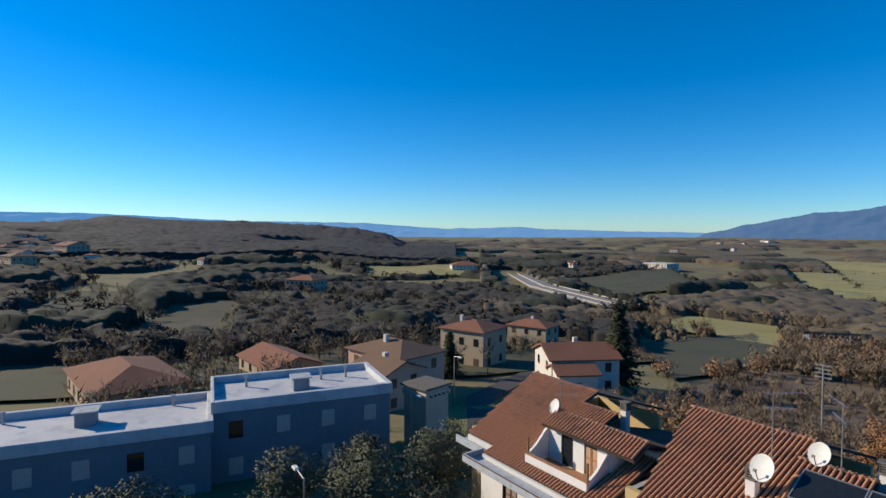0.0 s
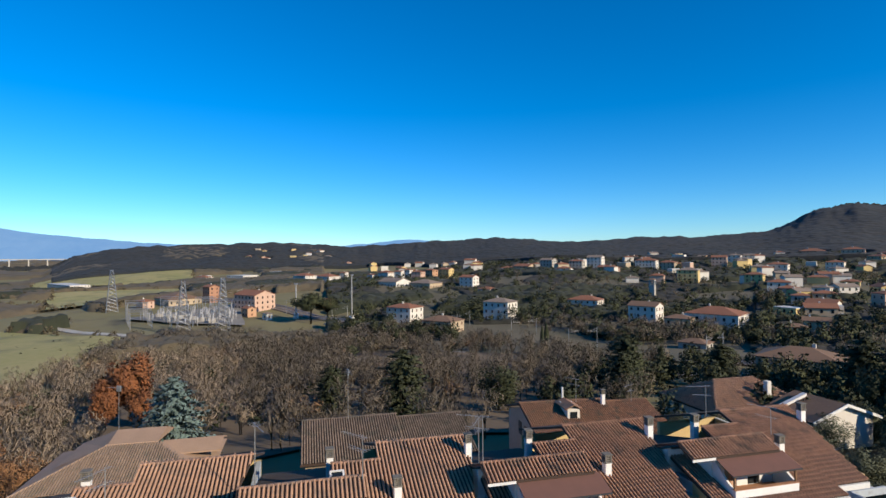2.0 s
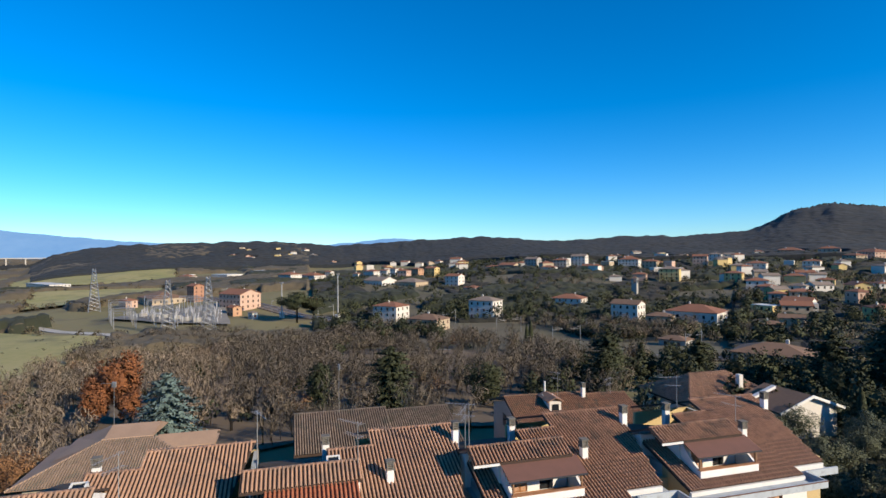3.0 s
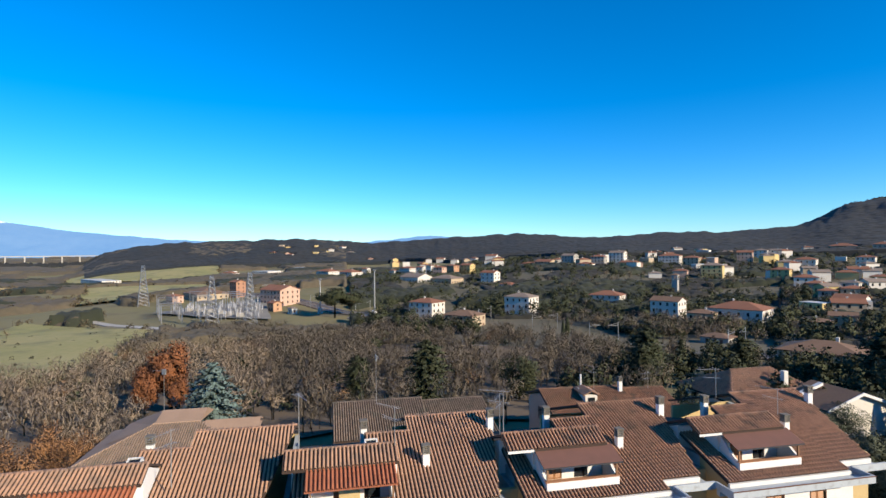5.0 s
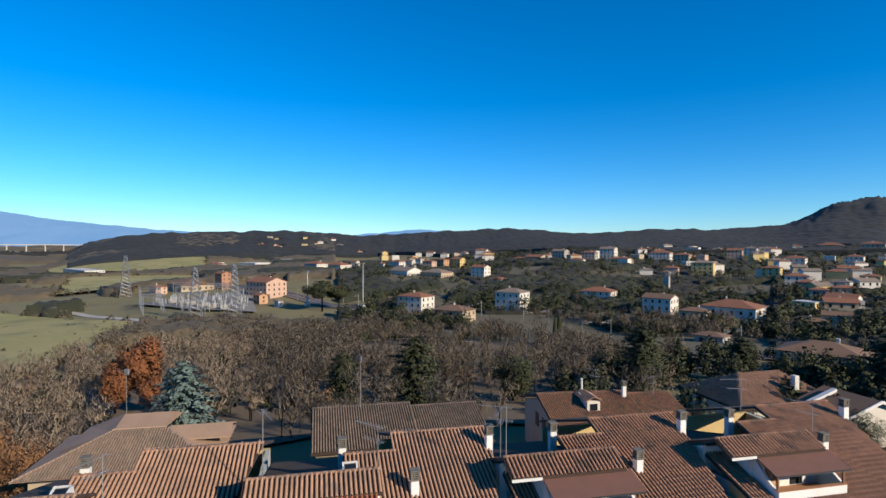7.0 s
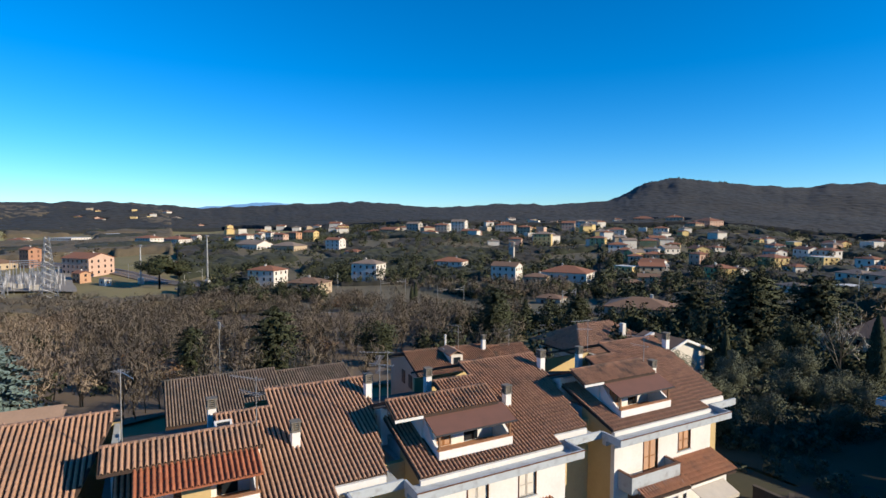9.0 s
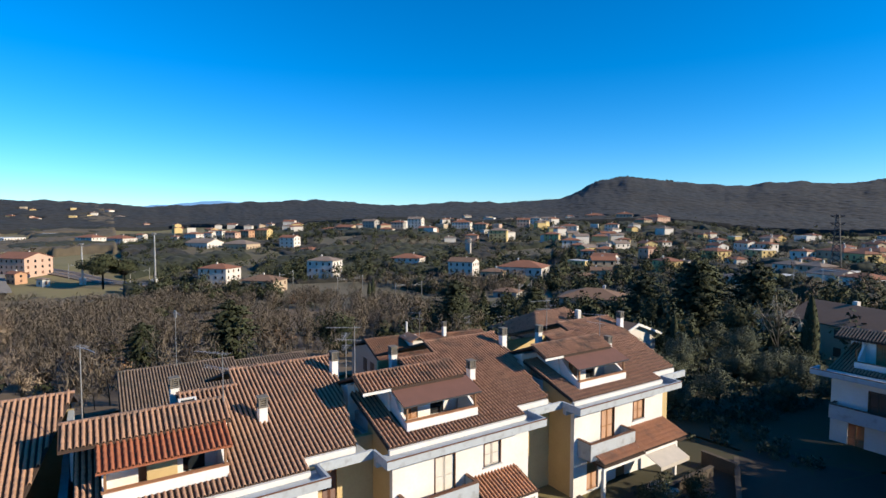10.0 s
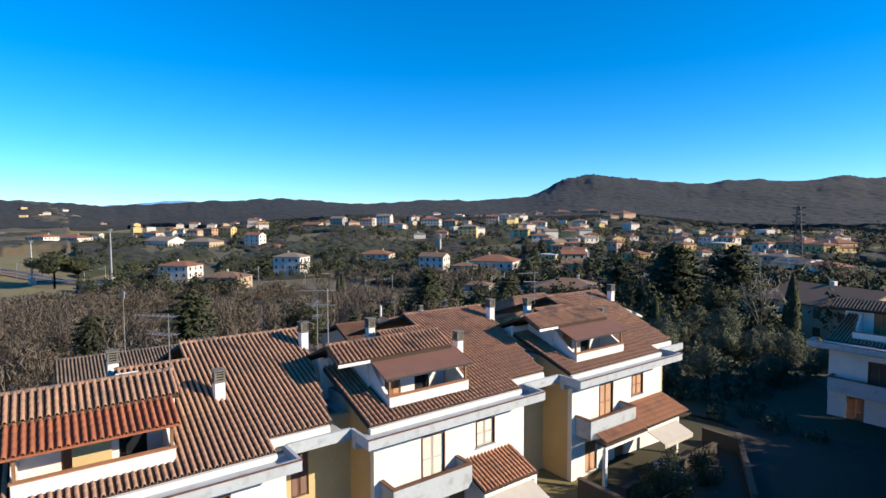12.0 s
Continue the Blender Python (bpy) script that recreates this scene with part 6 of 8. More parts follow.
villa(982, 1344, 16, 12, 9, 23, "white", "red", windows=False)
villa(1168, 1655, 20, 16, 12, 88, "white", "red", windows=False)
villa(807, 1163, 14, 11, 7, 34, "white", "red", windows=False)
villa(777, 1299, 14, 11, 5, 46, "white", "red", windows=False)
villa(769, 1155, 13, 10, 7, 89, "ochre", "grey", windows=False)
villa(772, 1164, 16, 13, 7, 61, "pink", "red", windows=False)
villa(-784, 1735, 21, 17, 11, 59, "white", "grey", windows=False)
villa(-629, 1327, 11, 9, 6, 32, "white", "grey", windows=False)
villa(-836, 1817, 21, 16, 10, 4, "white", "grey", windows=False)
villa(-830, 1842, 19, 15, 11, 10, "white", "red", windows=False)
villa(-618, 1201, 10, 8, 6, 86, "white", "red", windows=False)
villa(-873, 1618, 16, 13, 6, 82, "ochre", "white", windows=False)
villa(-731, 1459, 12, 10, 6, 85, "yellow", "red", windows=False)
villa(-734, 1480, 14, 11, 8, 89, "white", "red", windows=False)
villa(1206, -30, 14, 11, 7, 33, "white", "red", windows=False)
villa(1156, -5, 10, 8, 6, 45, "white", "red", windows=False)
villa(1152, -6, 10, 8, 7, 80, "white", "grey", windows=False)
villa(1101, 75, 12, 10, 4, 71, "white", "red", windows=False)
villa(1138, 3, 12, 10, 5, 23, "yellow", "white", windows=False)
villa(1228, 101, 9, 8, 7, 70, "ochre", "white", windows=False)
villa(1204, 86, 12, 9, 7, 5, "yellow", "red", windows=False)
villa(1133, 110, 11, 9, 5, 51, "yellow", "red", windows=False)
villa(1110, 81, 10, 8, 5, 12, "pink", "red", windows=False)
villa(1102, 25, 10, 8, 7, 72, "yellow", "white", windows=False)
villa(1129, -44, 13, 11, 5, 50, "white", "grey", windows=False)
villa(1197, 26, 11, 9, 7, 3, "yellow", "white", windows=False)
villa(630, -205, 13, 10, 6, 81, "yellow", "red", windows=False)
villa(593, -190, 9, 7, 5, 81, "white", "red", windows=False)
villa(604, -187, 12, 10, 6, 58, "white", "grey", windows=False)
villa(715, -223, 15, 12, 8, 56, "white", "red", windows=False)
villa(563, -184, 10, 8, 7, 79, "white", "red", windows=False)
villa(808, -223, 10, 8, 6, 43, "white", "red", windows=False)
villa(340, -347, 9, 7, 8, 76, "white", "red", windows=False)
villa(415, -397, 12, 10, 8, 25, "yellow", "grey", windows=False)
villa(505, -428, 8, 7, 5, 25, "pink", "grey", windows=False)
villa(432, -350, 8, 7, 8, 26, "pink", "white", windows=False)
villa(444, -345, 12, 9, 6, 23, "yellow", "red", windows=False)
villa(412, -391, 10, 8, 7, 76, "yellow", "grey", windows=False)
villa(314, -335, 9, 7, 6, 58, "ochre", "grey", windows=False)
villa(615, -443, 11, 9, 7, 81, "white", "grey", windows=False)
villa(539, -379, 10, 8, 5, 2, "yellow", "white", windows=False)
villa(576, -449, 12, 9, 6, 5, "yellow", "white", windows=False)
villa(357, -241, 9, 7, 5, 60, "white", "grey", windows=False)
villa(530, -417, 13, 10, 7, 37, "white", "white", windows=False)
villa(306, -300, 10, 8, 7, 3, "white", "red", windows=False)
villa(558, -435, 10, 8, 5, 79, "white", "red", windows=False)
villa(571, -385, 9, 7, 5, 6, "white", "red", windows=False)
villa(350, -258, 10, 8, 7, 44, "pink", "red", windows=False)
villa(381, -307, 11, 9, 6, 37, "white", "white", windows=False)
villa(476, -335, 10, 8, 7, 51, "white", "white", windows=False)
villa(368, -369, 13, 10, 6, 53, "yellow", "grey", windows=False)
villa(384, -319, 10, 8, 7, 64, "pink", "white", windows=False)
villa(479, -505, 9, 7, 7, 59, "white", "red", windows=False)
villa(416, -325, 12, 10, 5, 78, "white", "white", windows=False)
villa(348, -293, 11, 9, 8, 0, "white", "grey", windows=False)
villa(340, -277, 9, 7, 7, 14, "yellow", "red", windows=False)
villa(438, -435, 11, 9, 8, 82, "white", "red", windows=False)
villa(502, -353, 9, 7, 8, 65, "yellow", "red", windows=False)
villa(130, -362, 9, 7, 5, 10, "white", "red", windows=False)
villa(128, -307, 9, 7, 7, 32, "white", "red", windows=False)
villa(193, -414, 12, 10, 6, 82, "yellow", "red", windows=False)
villa(158, -325, 12, 10, 5, 76, "yellow", "white", windows=False)
villa(186, -329, 10, 8, 6, 9, "white", "red", windows=False)
villa(169, -297, 13, 10, 6, 46, "yellow", "red", windows=False)
villa(180, -431, 10, 8, 7, 42, "white", "white", windows=False)
villa(192, -405, 10, 8, 6, 26, "pink", "grey", windows=False)
villa(101, -304, 11, 9, 7, 68, "yellow", "red", windows=False)
villa(99, -317, 13, 10, 5, 52, "yellow", "red", windows=False)
villa(148, -281, 9, 7, 4, 19, "white", "red", windows=False)
villa(222, -543, 12, 9, 5, 55, "white", "red", windows=False)
villa(196, -421, 12, 10, 4, 56, "white", "white", windows=False)
villa(197, -416, 10, 8, 6, 36, "yellow", "red", windows=False)
villa(123, -390, 13, 10, 5, 69, "white", "red", windows=False)
villa(149, -475, 8, 7, 5, 45, "white", "grey", windows=False)
villa(118, -371, 8, 6, 6, 19, "ochre", "red", windows=False)
villa(251, -430, 9, 7, 6, 59, "white", "red", windows=False)
villa(175, -566, 9, 7, 4, 55, "white", "red", windows=False)
villa(130, -314, 10, 8, 5, 86, "yellow", "white", windows=False)
villa(152, -400, 8, 7, 4, 86, "white", "grey", windows=False)
villa(105, -338, 12, 10, 5, 43, "ochre", "grey", windows=False)
villa(221, -413, 8, 6, 6, 58, "yellow", "white", windows=False)
villa(163, -327, 9, 8, 4, 17, "ochre", "red", windows=False)
villa(271, -337, 10, 8, 7, 57, "white", "grey", windows=False)
villa(330, -433, 8, 7, 6, 29, "yellow", "red", windows=False)
villa(245, -268, 10, 8, 6, 35, "pink", "red", windows=False)
villa(228, -257, 9, 8, 7, 82, "yellow", "grey", windows=False)
villa(276, -333, 11, 8, 8, 50, "white", "red", windows=False)
villa(186, -222, 12, 9, 6, 50, "ochre", "red", windows=False)
villa(272, -299, 10, 8, 8, 63, "white", "grey", windows=False)
villa(198, -276, 8, 7, 7, 15, "pink", "red", windows=False)
villa(157, -235, 11, 9, 6, 61, "yellow", "red", windows=False)
villa(235, -281, 9, 7, 6, 21, "white", "grey", windows=False)
villa(301, -441, 12, 10, 7, 82, "white", "grey", windows=False)
villa(328, -404, 11, 8, 6, 83, "white", "grey", windows=False)
villa(193, -213, 10, 8, 6, 13, "yellow", "white", windows=False)
villa(386, -444, 8, 7, 5, 37, "white", "white", windows=False)
villa(187, -230, 8, 7, 6, 47, "white", "white", windows=False)
villa(277, -326, 12, 9, 6, 40, "yellow", "red", windows=False)
villa(221, -307, 11, 9, 6, 52, "yellow", "red", windows=False)
villa(232, -292, 11, 9, 6, 76, "white", "grey", windows=False)
villa(197, -237, 12, 9, 6, 25, "white", "red", windows=False)
villa(349, -461, 10, 8, 6, 73, "white", "grey", windows=False)
villa(423, -264, 13, 10, 7, 67, "pink", "red", windows=False)
villa(501, -210, 10, 8, 5, 76, "white", "red", windows=False)
villa(454, -231, 11, 9, 7, 89, "ochre", "red", windows=False)
villa(417, -260, 9, 8, 8, 34, "white", "red", windows=False)
villa(497, -273, 13, 10, 7, 31, "white", "white", windows=False)
villa(469, -306, 10, 8, 7, 22, "ochre", "white", windows=False)
villa(531, -351, 10, 8, 7, 78, "white", "red", windows=False)
villa(503, -228, 9, 7, 5, 65, "white", "red", windows=False)
villa(743, -132, 11, 9, 8, 71, "white", "red", windows=False)
villa(861, -106, 11, 9, 6, 83, "pink", "red", windows=False)
villa(881, -164, 10, 8, 6, 78, "white", "grey", windows=False)
villa(806, -209, 11, 9, 6, 3, "ochre", "red", windows=False)
villa(781, -136, 13, 11, 8, 27, "yellow", "red", windows=False)
villa(872, -183, 13, 11, 6, 60, "white", "red", windows=False)
villa(954, -115, 13, 10, 7, 10, "yellow", "red", windows=False)
villa(801, -190, 11, 9, 8, 60, "white", "grey", windows=False)
villa(841, -120, 11, 9, 7, 84, "white", "white", windows=False)
villa(821, -99, 13, 10, 8, 8, "yellow", "red", windows=False)
villa(1012, -76, 11, 9, 6, 12, "pink", "red", windows=False)
villa(697, -139, 10, 8, 6, 82, "yellow", "red", windows=False)
villa(-615, -50, 13, 10, 6, 30, "ochre", "red", windows=False)
villa(-546, -36, 12, 10, 7, 50, "white", "red", windows=False)
villa(-577, 27, 11, 9, 5, 38, "white", "grey", windows=False)
villa(-661, -7, 11, 8, 6, 74, "pink", "grey", windows=False)
villa(-575, -17, 12, 10, 6, 63, "white", "grey", windows=False)
villa(-508, 11, 9, 7, 7, 50, "white", "red", windows=False)
villa(-716, -46, 10, 8, 6, 87, "pink", "red", windows=False)
villa(-650, -37, 9, 7, 6, 44, "white", "red", windows=False)
villa(-668, 3, 9, 7, 5, 56, "white", "grey", windows=False)
villa(-582, -33, 9, 7, 6, 77, "white", "grey", windows=False)
villa(104, -242, 11, 9, 5, 62, "white", "grey", windows=False)
villa(93, -237, 10, 8, 5, 61, "pink", "grey", windows=False)
villa(64, -198, 10, 8, 4, 81, "white", "red", windows=False)
villa(87, -201, 9, 7, 4, 24, "ochre", "white", windows=False)
villa(75, -211, 9, 7, 5, 62, "white", "white", windows=False)
villa(84, -232, 11, 9, 3, 70, "ochre", "red", windows=False)

# ---- single buildings round the terraces ----
villa(-74, 39, 12, 9, 6.3, 12, "pink", "brown", gable=False, label="two-storey pinkish house with brown roof and solar panel")
villa(-66, 33, 7, 7, 5.0, 12, "pink", "brown", gable=True, label="low pink wing with brown tiled roof")
villa(-88, 65, 10, 9, 7.6, 20, "ochre", "red", gable=False, label="three-storey house with red hipped roof")
villa(-106, 99, 11, 8, 5.5, 20, "ochre", "red", gable=False, label="house with bright red hipped roof")
villa(-62, 66, 11, 9, 5.6, 62, "white", "red", gable=True, label="white two-level house with stepped red roofs")
villa(-58.5, 61.5, 6, 5, 3.6, 62, "white", "red", gable=True, label="low white wing with red gabled roof")
villa(-88, 4, 18, 11, 3.5, 8, "ochre", "red", gable=False, label="long brown-roofed house behind the white block")
villa(-96, 28, 15, 9, 2.6, 5, "ochre", "red", gable=True, label="low house with long brown tiled roof")

villa(27, -87, 13, 11, 4.8, 58, "ochre", "brown", gable=True, label="low house with a long brown tiled roof among trees")

# ================= closed woods of slope, valley, town and hills =================


def open_land(x, y):
    return 0.0 if clear_of_lines(x, y) and not in_fields(x, y) and not by_substation(x, y) else -1.0


def clear_of_houses(x, y, gap=3.0):
    return all(abs(x - hx) > hr + gap or abs(y - hy) > hr + gap for hx, hy, hr in HOUSE_SPOTS)


def slope_mask(x, y, a, r):
    if (x > -125 and -25 < y < 112) or in_fields(x, y) or not off_line(x, y, HIGHWAY, 17):
        return -1.0
    return 0.16 + patchy(x, y, 75, 14)


canopy("slope_woods", "dark leafless woods on the western slope", 36, 116, lambda a: 95, 620, 300, 190, 14, BRUSH, slope_mask, 4.0, 2.4, 5.0)
canopy("slope_evergreens", "dark evergreen copses on the western slope", 36, 116, lambda a: 95, 620, 260, 170, 15, EVERGREEN_FAR, lambda x, y, a, r: min(slope_mask(x, y, a, r) + 0.3, patchy(x, y, 52, 7) - 0.12, (r - 150) / 60), 6.5, 2.4, 6.0)
grove("slope_trees", "single dark trees standing out of the western woods", DENSE, scatter(1500, 38, 114, 110, 560, lambda x, y, a, r: slope_mask(x, y, a, r) > -0.12, 46), BRUSH, 0.5, 1.0, 46)
grove("valley_trees", "single trees standing out of the valley woods", DENSE, scatter(2200, -90, 50, 210, 700, lambda x, y, a, r: open_land(x, y) + 0.25 + patchy(x, y, 85, 5) > 0, 47), BRUSH_FAR, 0.45, 0.95, 47)
canopy("valley_woods", "brown leafless woods and hedgerows between the fields", -92, 52, lambda a: 205, 1000, 620, 190, 5, BRUSH_FAR, lambda x, y, a, r: open_land(x, y) + 0.17 + patchy(x, y, 85, 5) + 0.35 * patchy(x, y, 27, 35), 5.0, 1.9, 6.0)
canopy("valley_evergreens", "dark evergreen copses in the valley", -92, 52, lambda a: 205, 1000, 480, 150, 6, EVERGREEN_FAR, lambda x, y, a, r: open_land(x, y) + patchy(x, y, 70, 6) - 0.2 + 0.3 * patchy(x, y, 25, 36), 6.5, 2.4, 6.0)
canopy("town_woods", "leafless trees and hedges between the town houses", -172, -92, lambda a: 200 if a > -135 else 150, 800, 430, 200, 9, BRUSH, lambda x, y, a, r: min(open_land(x, y), 0.0 if not near_rail_front(x, y) else -1.0) + 0.12 + patchy(x, y, 55, 10), 2.8, 1.5, 5.0)
canopy("town_evergreens", "dark evergreens between the town houses", -172, -92, lambda a: 200 if a > -135 else 150, 760, 430, 200, 10, EVERGREEN_FAR, lambda x, y, a, r: min(open_land(x, y), 0.0 if not near_rail_front(x, y) else -1.0) + patchy(x, y, 42, 9) - (0.0 if r < 380 else 0.14), 4.4, 2.4, 5.5)
grove("town_trees", "single dark evergreens among the town houses", DENSE, [p for p in scatter(2100, -170, -92, 200, 700, lambda x, y, a, r: clear_of_lines(x, y) and not by_substation(x, y) and not near_rail_front(x, y), 9) if clear_of_houses(*p, 1.0)], EVERGREEN, 0.45, 1.05, 9)
grove("railway_trees", "dark pines and evergreens along the railway", DENSE_NEAR, [p for p in scatter(620, -150, -93, 195, 340, lambda x, y, a, r: clear_of_lines(x, y) and not by_substation(x, y) and not near_rail_front(x, y) and patchy(x, y, 30, 29) > -0.2, 29) if clear_of_houses(*p, 2.0)], EVERGREEN, 0.5, 1.15, 29)
grove("hedgerows", "hedgerow trees along the edges of the fields", DENSE, hedge_spots(5)[::2], BRUSH_FAR, 0.4, 0.9, 5)
grove("backyard_trees", "dark evergreens in the yards behind the row", DENSE_NEAR, [p for p in scatter(330, -146, -117, 74, 165, lambda x, y, a, r: clear_of_lines(x, y) and patchy(x, y, 28, 48) > -0.3, 48) if clear_of_houses(*p, 2.5)], EVERGREEN, 0.35, 0.75, 48)
grove("south_trees", "dark evergreens and bare trees south of the gardens", DENSE_NEAR, scatter(330, -172, -138, 76, 200, lambda x, y, a, r: clear_of_lines(x, y) and patchy(x, y, 25, 25) > -0.2, 25), EVERGREEN, 0.4, 0.9, 25)
grove("slope_scrub", "leafless scrub on the western slope", BARE_FAR, scatter(1300, 40, 115, 75, 330, lambda x, y, a, r: not in_fields(x, y) and off_line(x, y, HIGHWAY, 17) and patchy(x, y, 40, 8) > -0.05 and not (x > -125 and -20 < y < 110) and x < -80, 8), TWIG, 0.4, 0.8, 8)
canopy("plain_woods", "far woods and hedges on the plain", -92, 62, lambda a: 940, 2600, 640, 130, 13, BRUSH_FAR, lambda x, y, a, r: (-1.0 if in_fields(x, y) else 0.0) - 0.04 + patchy(x, y, 150, 13) + 0.5 * patchy(x, y, 48, 14), 6.0, 1.5, 9.0)
canopy("hill_woods", "winter woods covering the hills", -174, -68, lambda a: float(np.interp(a, [-114, -98], [640, 960])), 1600, 560, 220, 11, WOODED, lambda x, y, a, r: 0.45 + 0.7 * patchy(x, y, 150, 11) + max(0, (r - 950) / 300), 6.0, 1.3, 8.0)
canopy("west_hill_woods", "winter woods on the western hill", 54, 116, lambda a: 560, 1600, 330, 220, 12, WOODED, lambda x, y, a, r: 0.45 + 0.7 * patchy(x, y, 130, 12) + max(0, (r - 950) / 300), 6.0, 1.9, 8.0)
grove("hilltop_pines", "dark pines crowning the wooded hill", LUMPS, scatter(420, -147, -138, 1380, 1520, lambda x, y, a, r: True, 41), EVERGREEN_FAR, 0.6, 1.2, 41)

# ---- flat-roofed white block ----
# Facade shade is put into this dark blue-grey; the render itself is pale.
BLOCK = material("shaded_pale_render", (0.17, 0.21, 0.25), (0.14, 0.175, 0.21), rough=0.9, scale=0.15, fine=1.5)
MEMBRANE = material("white_roof_membrane", (0.515, 0.523, 0.53), (0.39, 0.406, 0.429), rough=0.75, scale=0.25, fine=1.2, third=(0.328, 0.351, 0.39))
SHUT_PALE_FORM = Geo().soft_box(-0.5, 0.5, -0.08, 0.0, 0, 1.45, 0.01).mesh("window")
SHUT_PALE_FORM.materials.append(SHUTTER_PALE)
block = thing("apartment_block", Matrix.Translation((-46.3, 6.8, 0)) @ Matrix.Rotation(radians(-11.2), 4, "Z"), "long pale apartment block with flat white roof and parapets", "building")
for y0, y1, top, x0 in ((-48, 0, 3.1, 0.0), (0, 15.0, 4.1, -1.4)):
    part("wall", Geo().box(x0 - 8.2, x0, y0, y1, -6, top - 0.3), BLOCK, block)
    part("roof_slab", Geo().box(x0 - 7.9, x0 - 0.3, y0 + 0.3, y1 - 0.3, top - 0.3, top - 0.12), MEMBRANE, block, "white roof membrane")
    for a, b, c, d in ((x0 - 8.4, x0 + 0.2, y1 - 0.3, y1 + 0.2), (x0 - 8.4, x0 + 0.2, y0 - 0.0, y0 + 0.3), (x0 - 0.3, x0 + 0.25, y0 + 0.3, y1 - 0.3), (x0 - 8.4, x0 - 7.9, y0 + 0.3, y1 - 0.3)):
        part("parapet", Geo().soft_box(a, b, c, d, top - 0.45, top + 0.45, 0.04), MEMBRANE, block)
    n = int((y1 - y0) / 3.4)
    for s, k in product(range(2), range(n)):
        w = new("window", SHUT_PALE_FORM if (k + s) % 4 else WINDOW_FORM)
        w.parent = block
        w.matrix_local = Matrix.Translation((x0, y0 + (k + 0.5) * (y1 - y0) / n, top - 2.7 - 3 * s)) @ Matrix.Rotation(radians(90), 4, "Z") @ Matrix.Diagonal((1.1, 1, 0.95, 1))
for y, z in ((7.5, 3.98), (-9, 2.98)):
    part("roof_vent", Geo().soft_box(-5.2, -3.8, y - 0.7, y + 0.7, z, z + 1.1, 0.05), BLOCK, block)
    part("vent_lid", Geo().box(-5.4, -3.6, y - 0.9, y + 0.9, z + 1.1, z + 1.2), CONCRETE, block)
for y in (3.0, 9.8, 12.2, -3.0, -15.0, -20.0, -26.0):
    z = 3.98 if y > 0 else 2.98
    part("vent_pipe", Geo().tube((-6.9, y, z), (-6.9, y, z + 0.9), 0.12, n=8).tube((-6.9, y, z + 0.9), (-6.9, y, z + 1.0), 0.2, 0.2, 8), METAL, block)

# ---- transformer tower ----
TOWER_WALL = material("sandy_render", (0.46, 0.41, 0.33), (0.38, 0.34, 0.28), rough=0.95, scale=0.6, fine=5)
tower = thing("transformer_tower", Matrix.Translation((-47.5, 27.5, ground(-47.5, 27.5))) @ Matrix.Rotation(radians(12), 4, "Z"), "square pale concrete transformer tower", "tower")
part("shaft", Geo().soft_box(-1.6, 1.6, -1.6, 1.6, -1, 5.6, 0.05), TOWER_WALL, tower)
part("head", Geo().soft_box(-1.75, 1.75, -1.75, 1.75, 5.6, 6.1, 0.05).soft_box(-1.6, 1.6, -1.6, 1.6, 6.1, 6.5, 0.05), TOWER_WALL, tower)
part("tower_roof", Geo().soft_box(-1.9, 1.9, -1.9, 1.9, 6.5, 6.7, 0.05), CAP, tower)
for k in range(5):
    part("insulator", Geo().tube((1.75, -1.2 + k * 0.6, 5.85), (2.05, -1.2 + k * 0.6, 5.85), 0.09, 0.06, 6), DARK, tower)

# ---- poles, lamps and pylons ----


def street_lamp(x, y, h, label="grey street lamp on a tall post", arm=1.2, turn=0.0):
    lamp = thing("street_lamp", Matrix.Translation((x, y, ground(x, y))) @ Matrix.Rotation(radians(turn), 4, "Z"), label, "street lamp", "street lamps")
    part("post", Geo().tube((0, 0, -0.5), (0, 0, h), 0.09, 0.06, 8), METAL, lamp)
    part("arm", Geo().tube((0, 0, h - 0.05), (arm, 0, h + 0.1), 0.04, 0.035, 6), METAL, lamp)
    part("lamp_head", Geo().soft_box(arm - 0.1, arm + 0.5, -0.14, 0.14, h + 0.02, h + 0.16, 0.04), WHITE, lamp)


def lattice_pylon(x, y, h, w, label, arms=3, turn=20.0, arm=3.0, z=None, bar=0.09, mat=None):
    mat = mat or METAL
    p = thing("pylon", Matrix.Translation((x, y, ground(x, y) if z is None else z)) @ Matrix.Rotation(radians(turn), 4, "Z"), label, "pylon", "power pylons")
    legs = [(i * w / 2, j * w / 2) for i, j in ((-1, -1), (1, -1), (1, 1), (-1, 1))]
    shrink = lambda z: 1 - 0.78 * min(z / h, 1)  # noqa: E731
    for lx, ly in legs:
        part("leg", Geo().tube((lx, ly, -0.5), (lx * 0.22, ly * 0.22, h), bar, bar * 0.7, 4), mat, p)
    n = max(5, int(h / 2.2))
    for face in range(4):
        (ax, ay), (bx, by) = legs[face], legs[(face + 1) % 4]
        g = Geo()
        for k in range(n):
            z0, z1 = h * k / n, h * (k + 1) / n
            s0, s1 = shrink(z0), shrink(z1)
            g.tube((ax * s0, ay * s0, z0), (bx * s1, by * s1, z1), bar * 0.55, n=3, cap=False)
            g.tube((bx * s0, by * s0, z0), (ax * s1, ay * s1, z1), bar * 0.55, n=3, cap=False)
        tagged(part("bracing", g, mat, p), kind="stuff")
    for k in range(arms):
        z = h * (0.97 - 0.12 * k)
        g = Geo()
        for s in (-1, 1):
            g.tube((0, 0, z), (s * arm, 0, z), bar * 0.8, bar * 0.5, 4).tube((0, 0, z - h * 0.05), (s * arm, 0, z), bar * 0.5, n=4)
        part("cross_arm", g, mat, p)


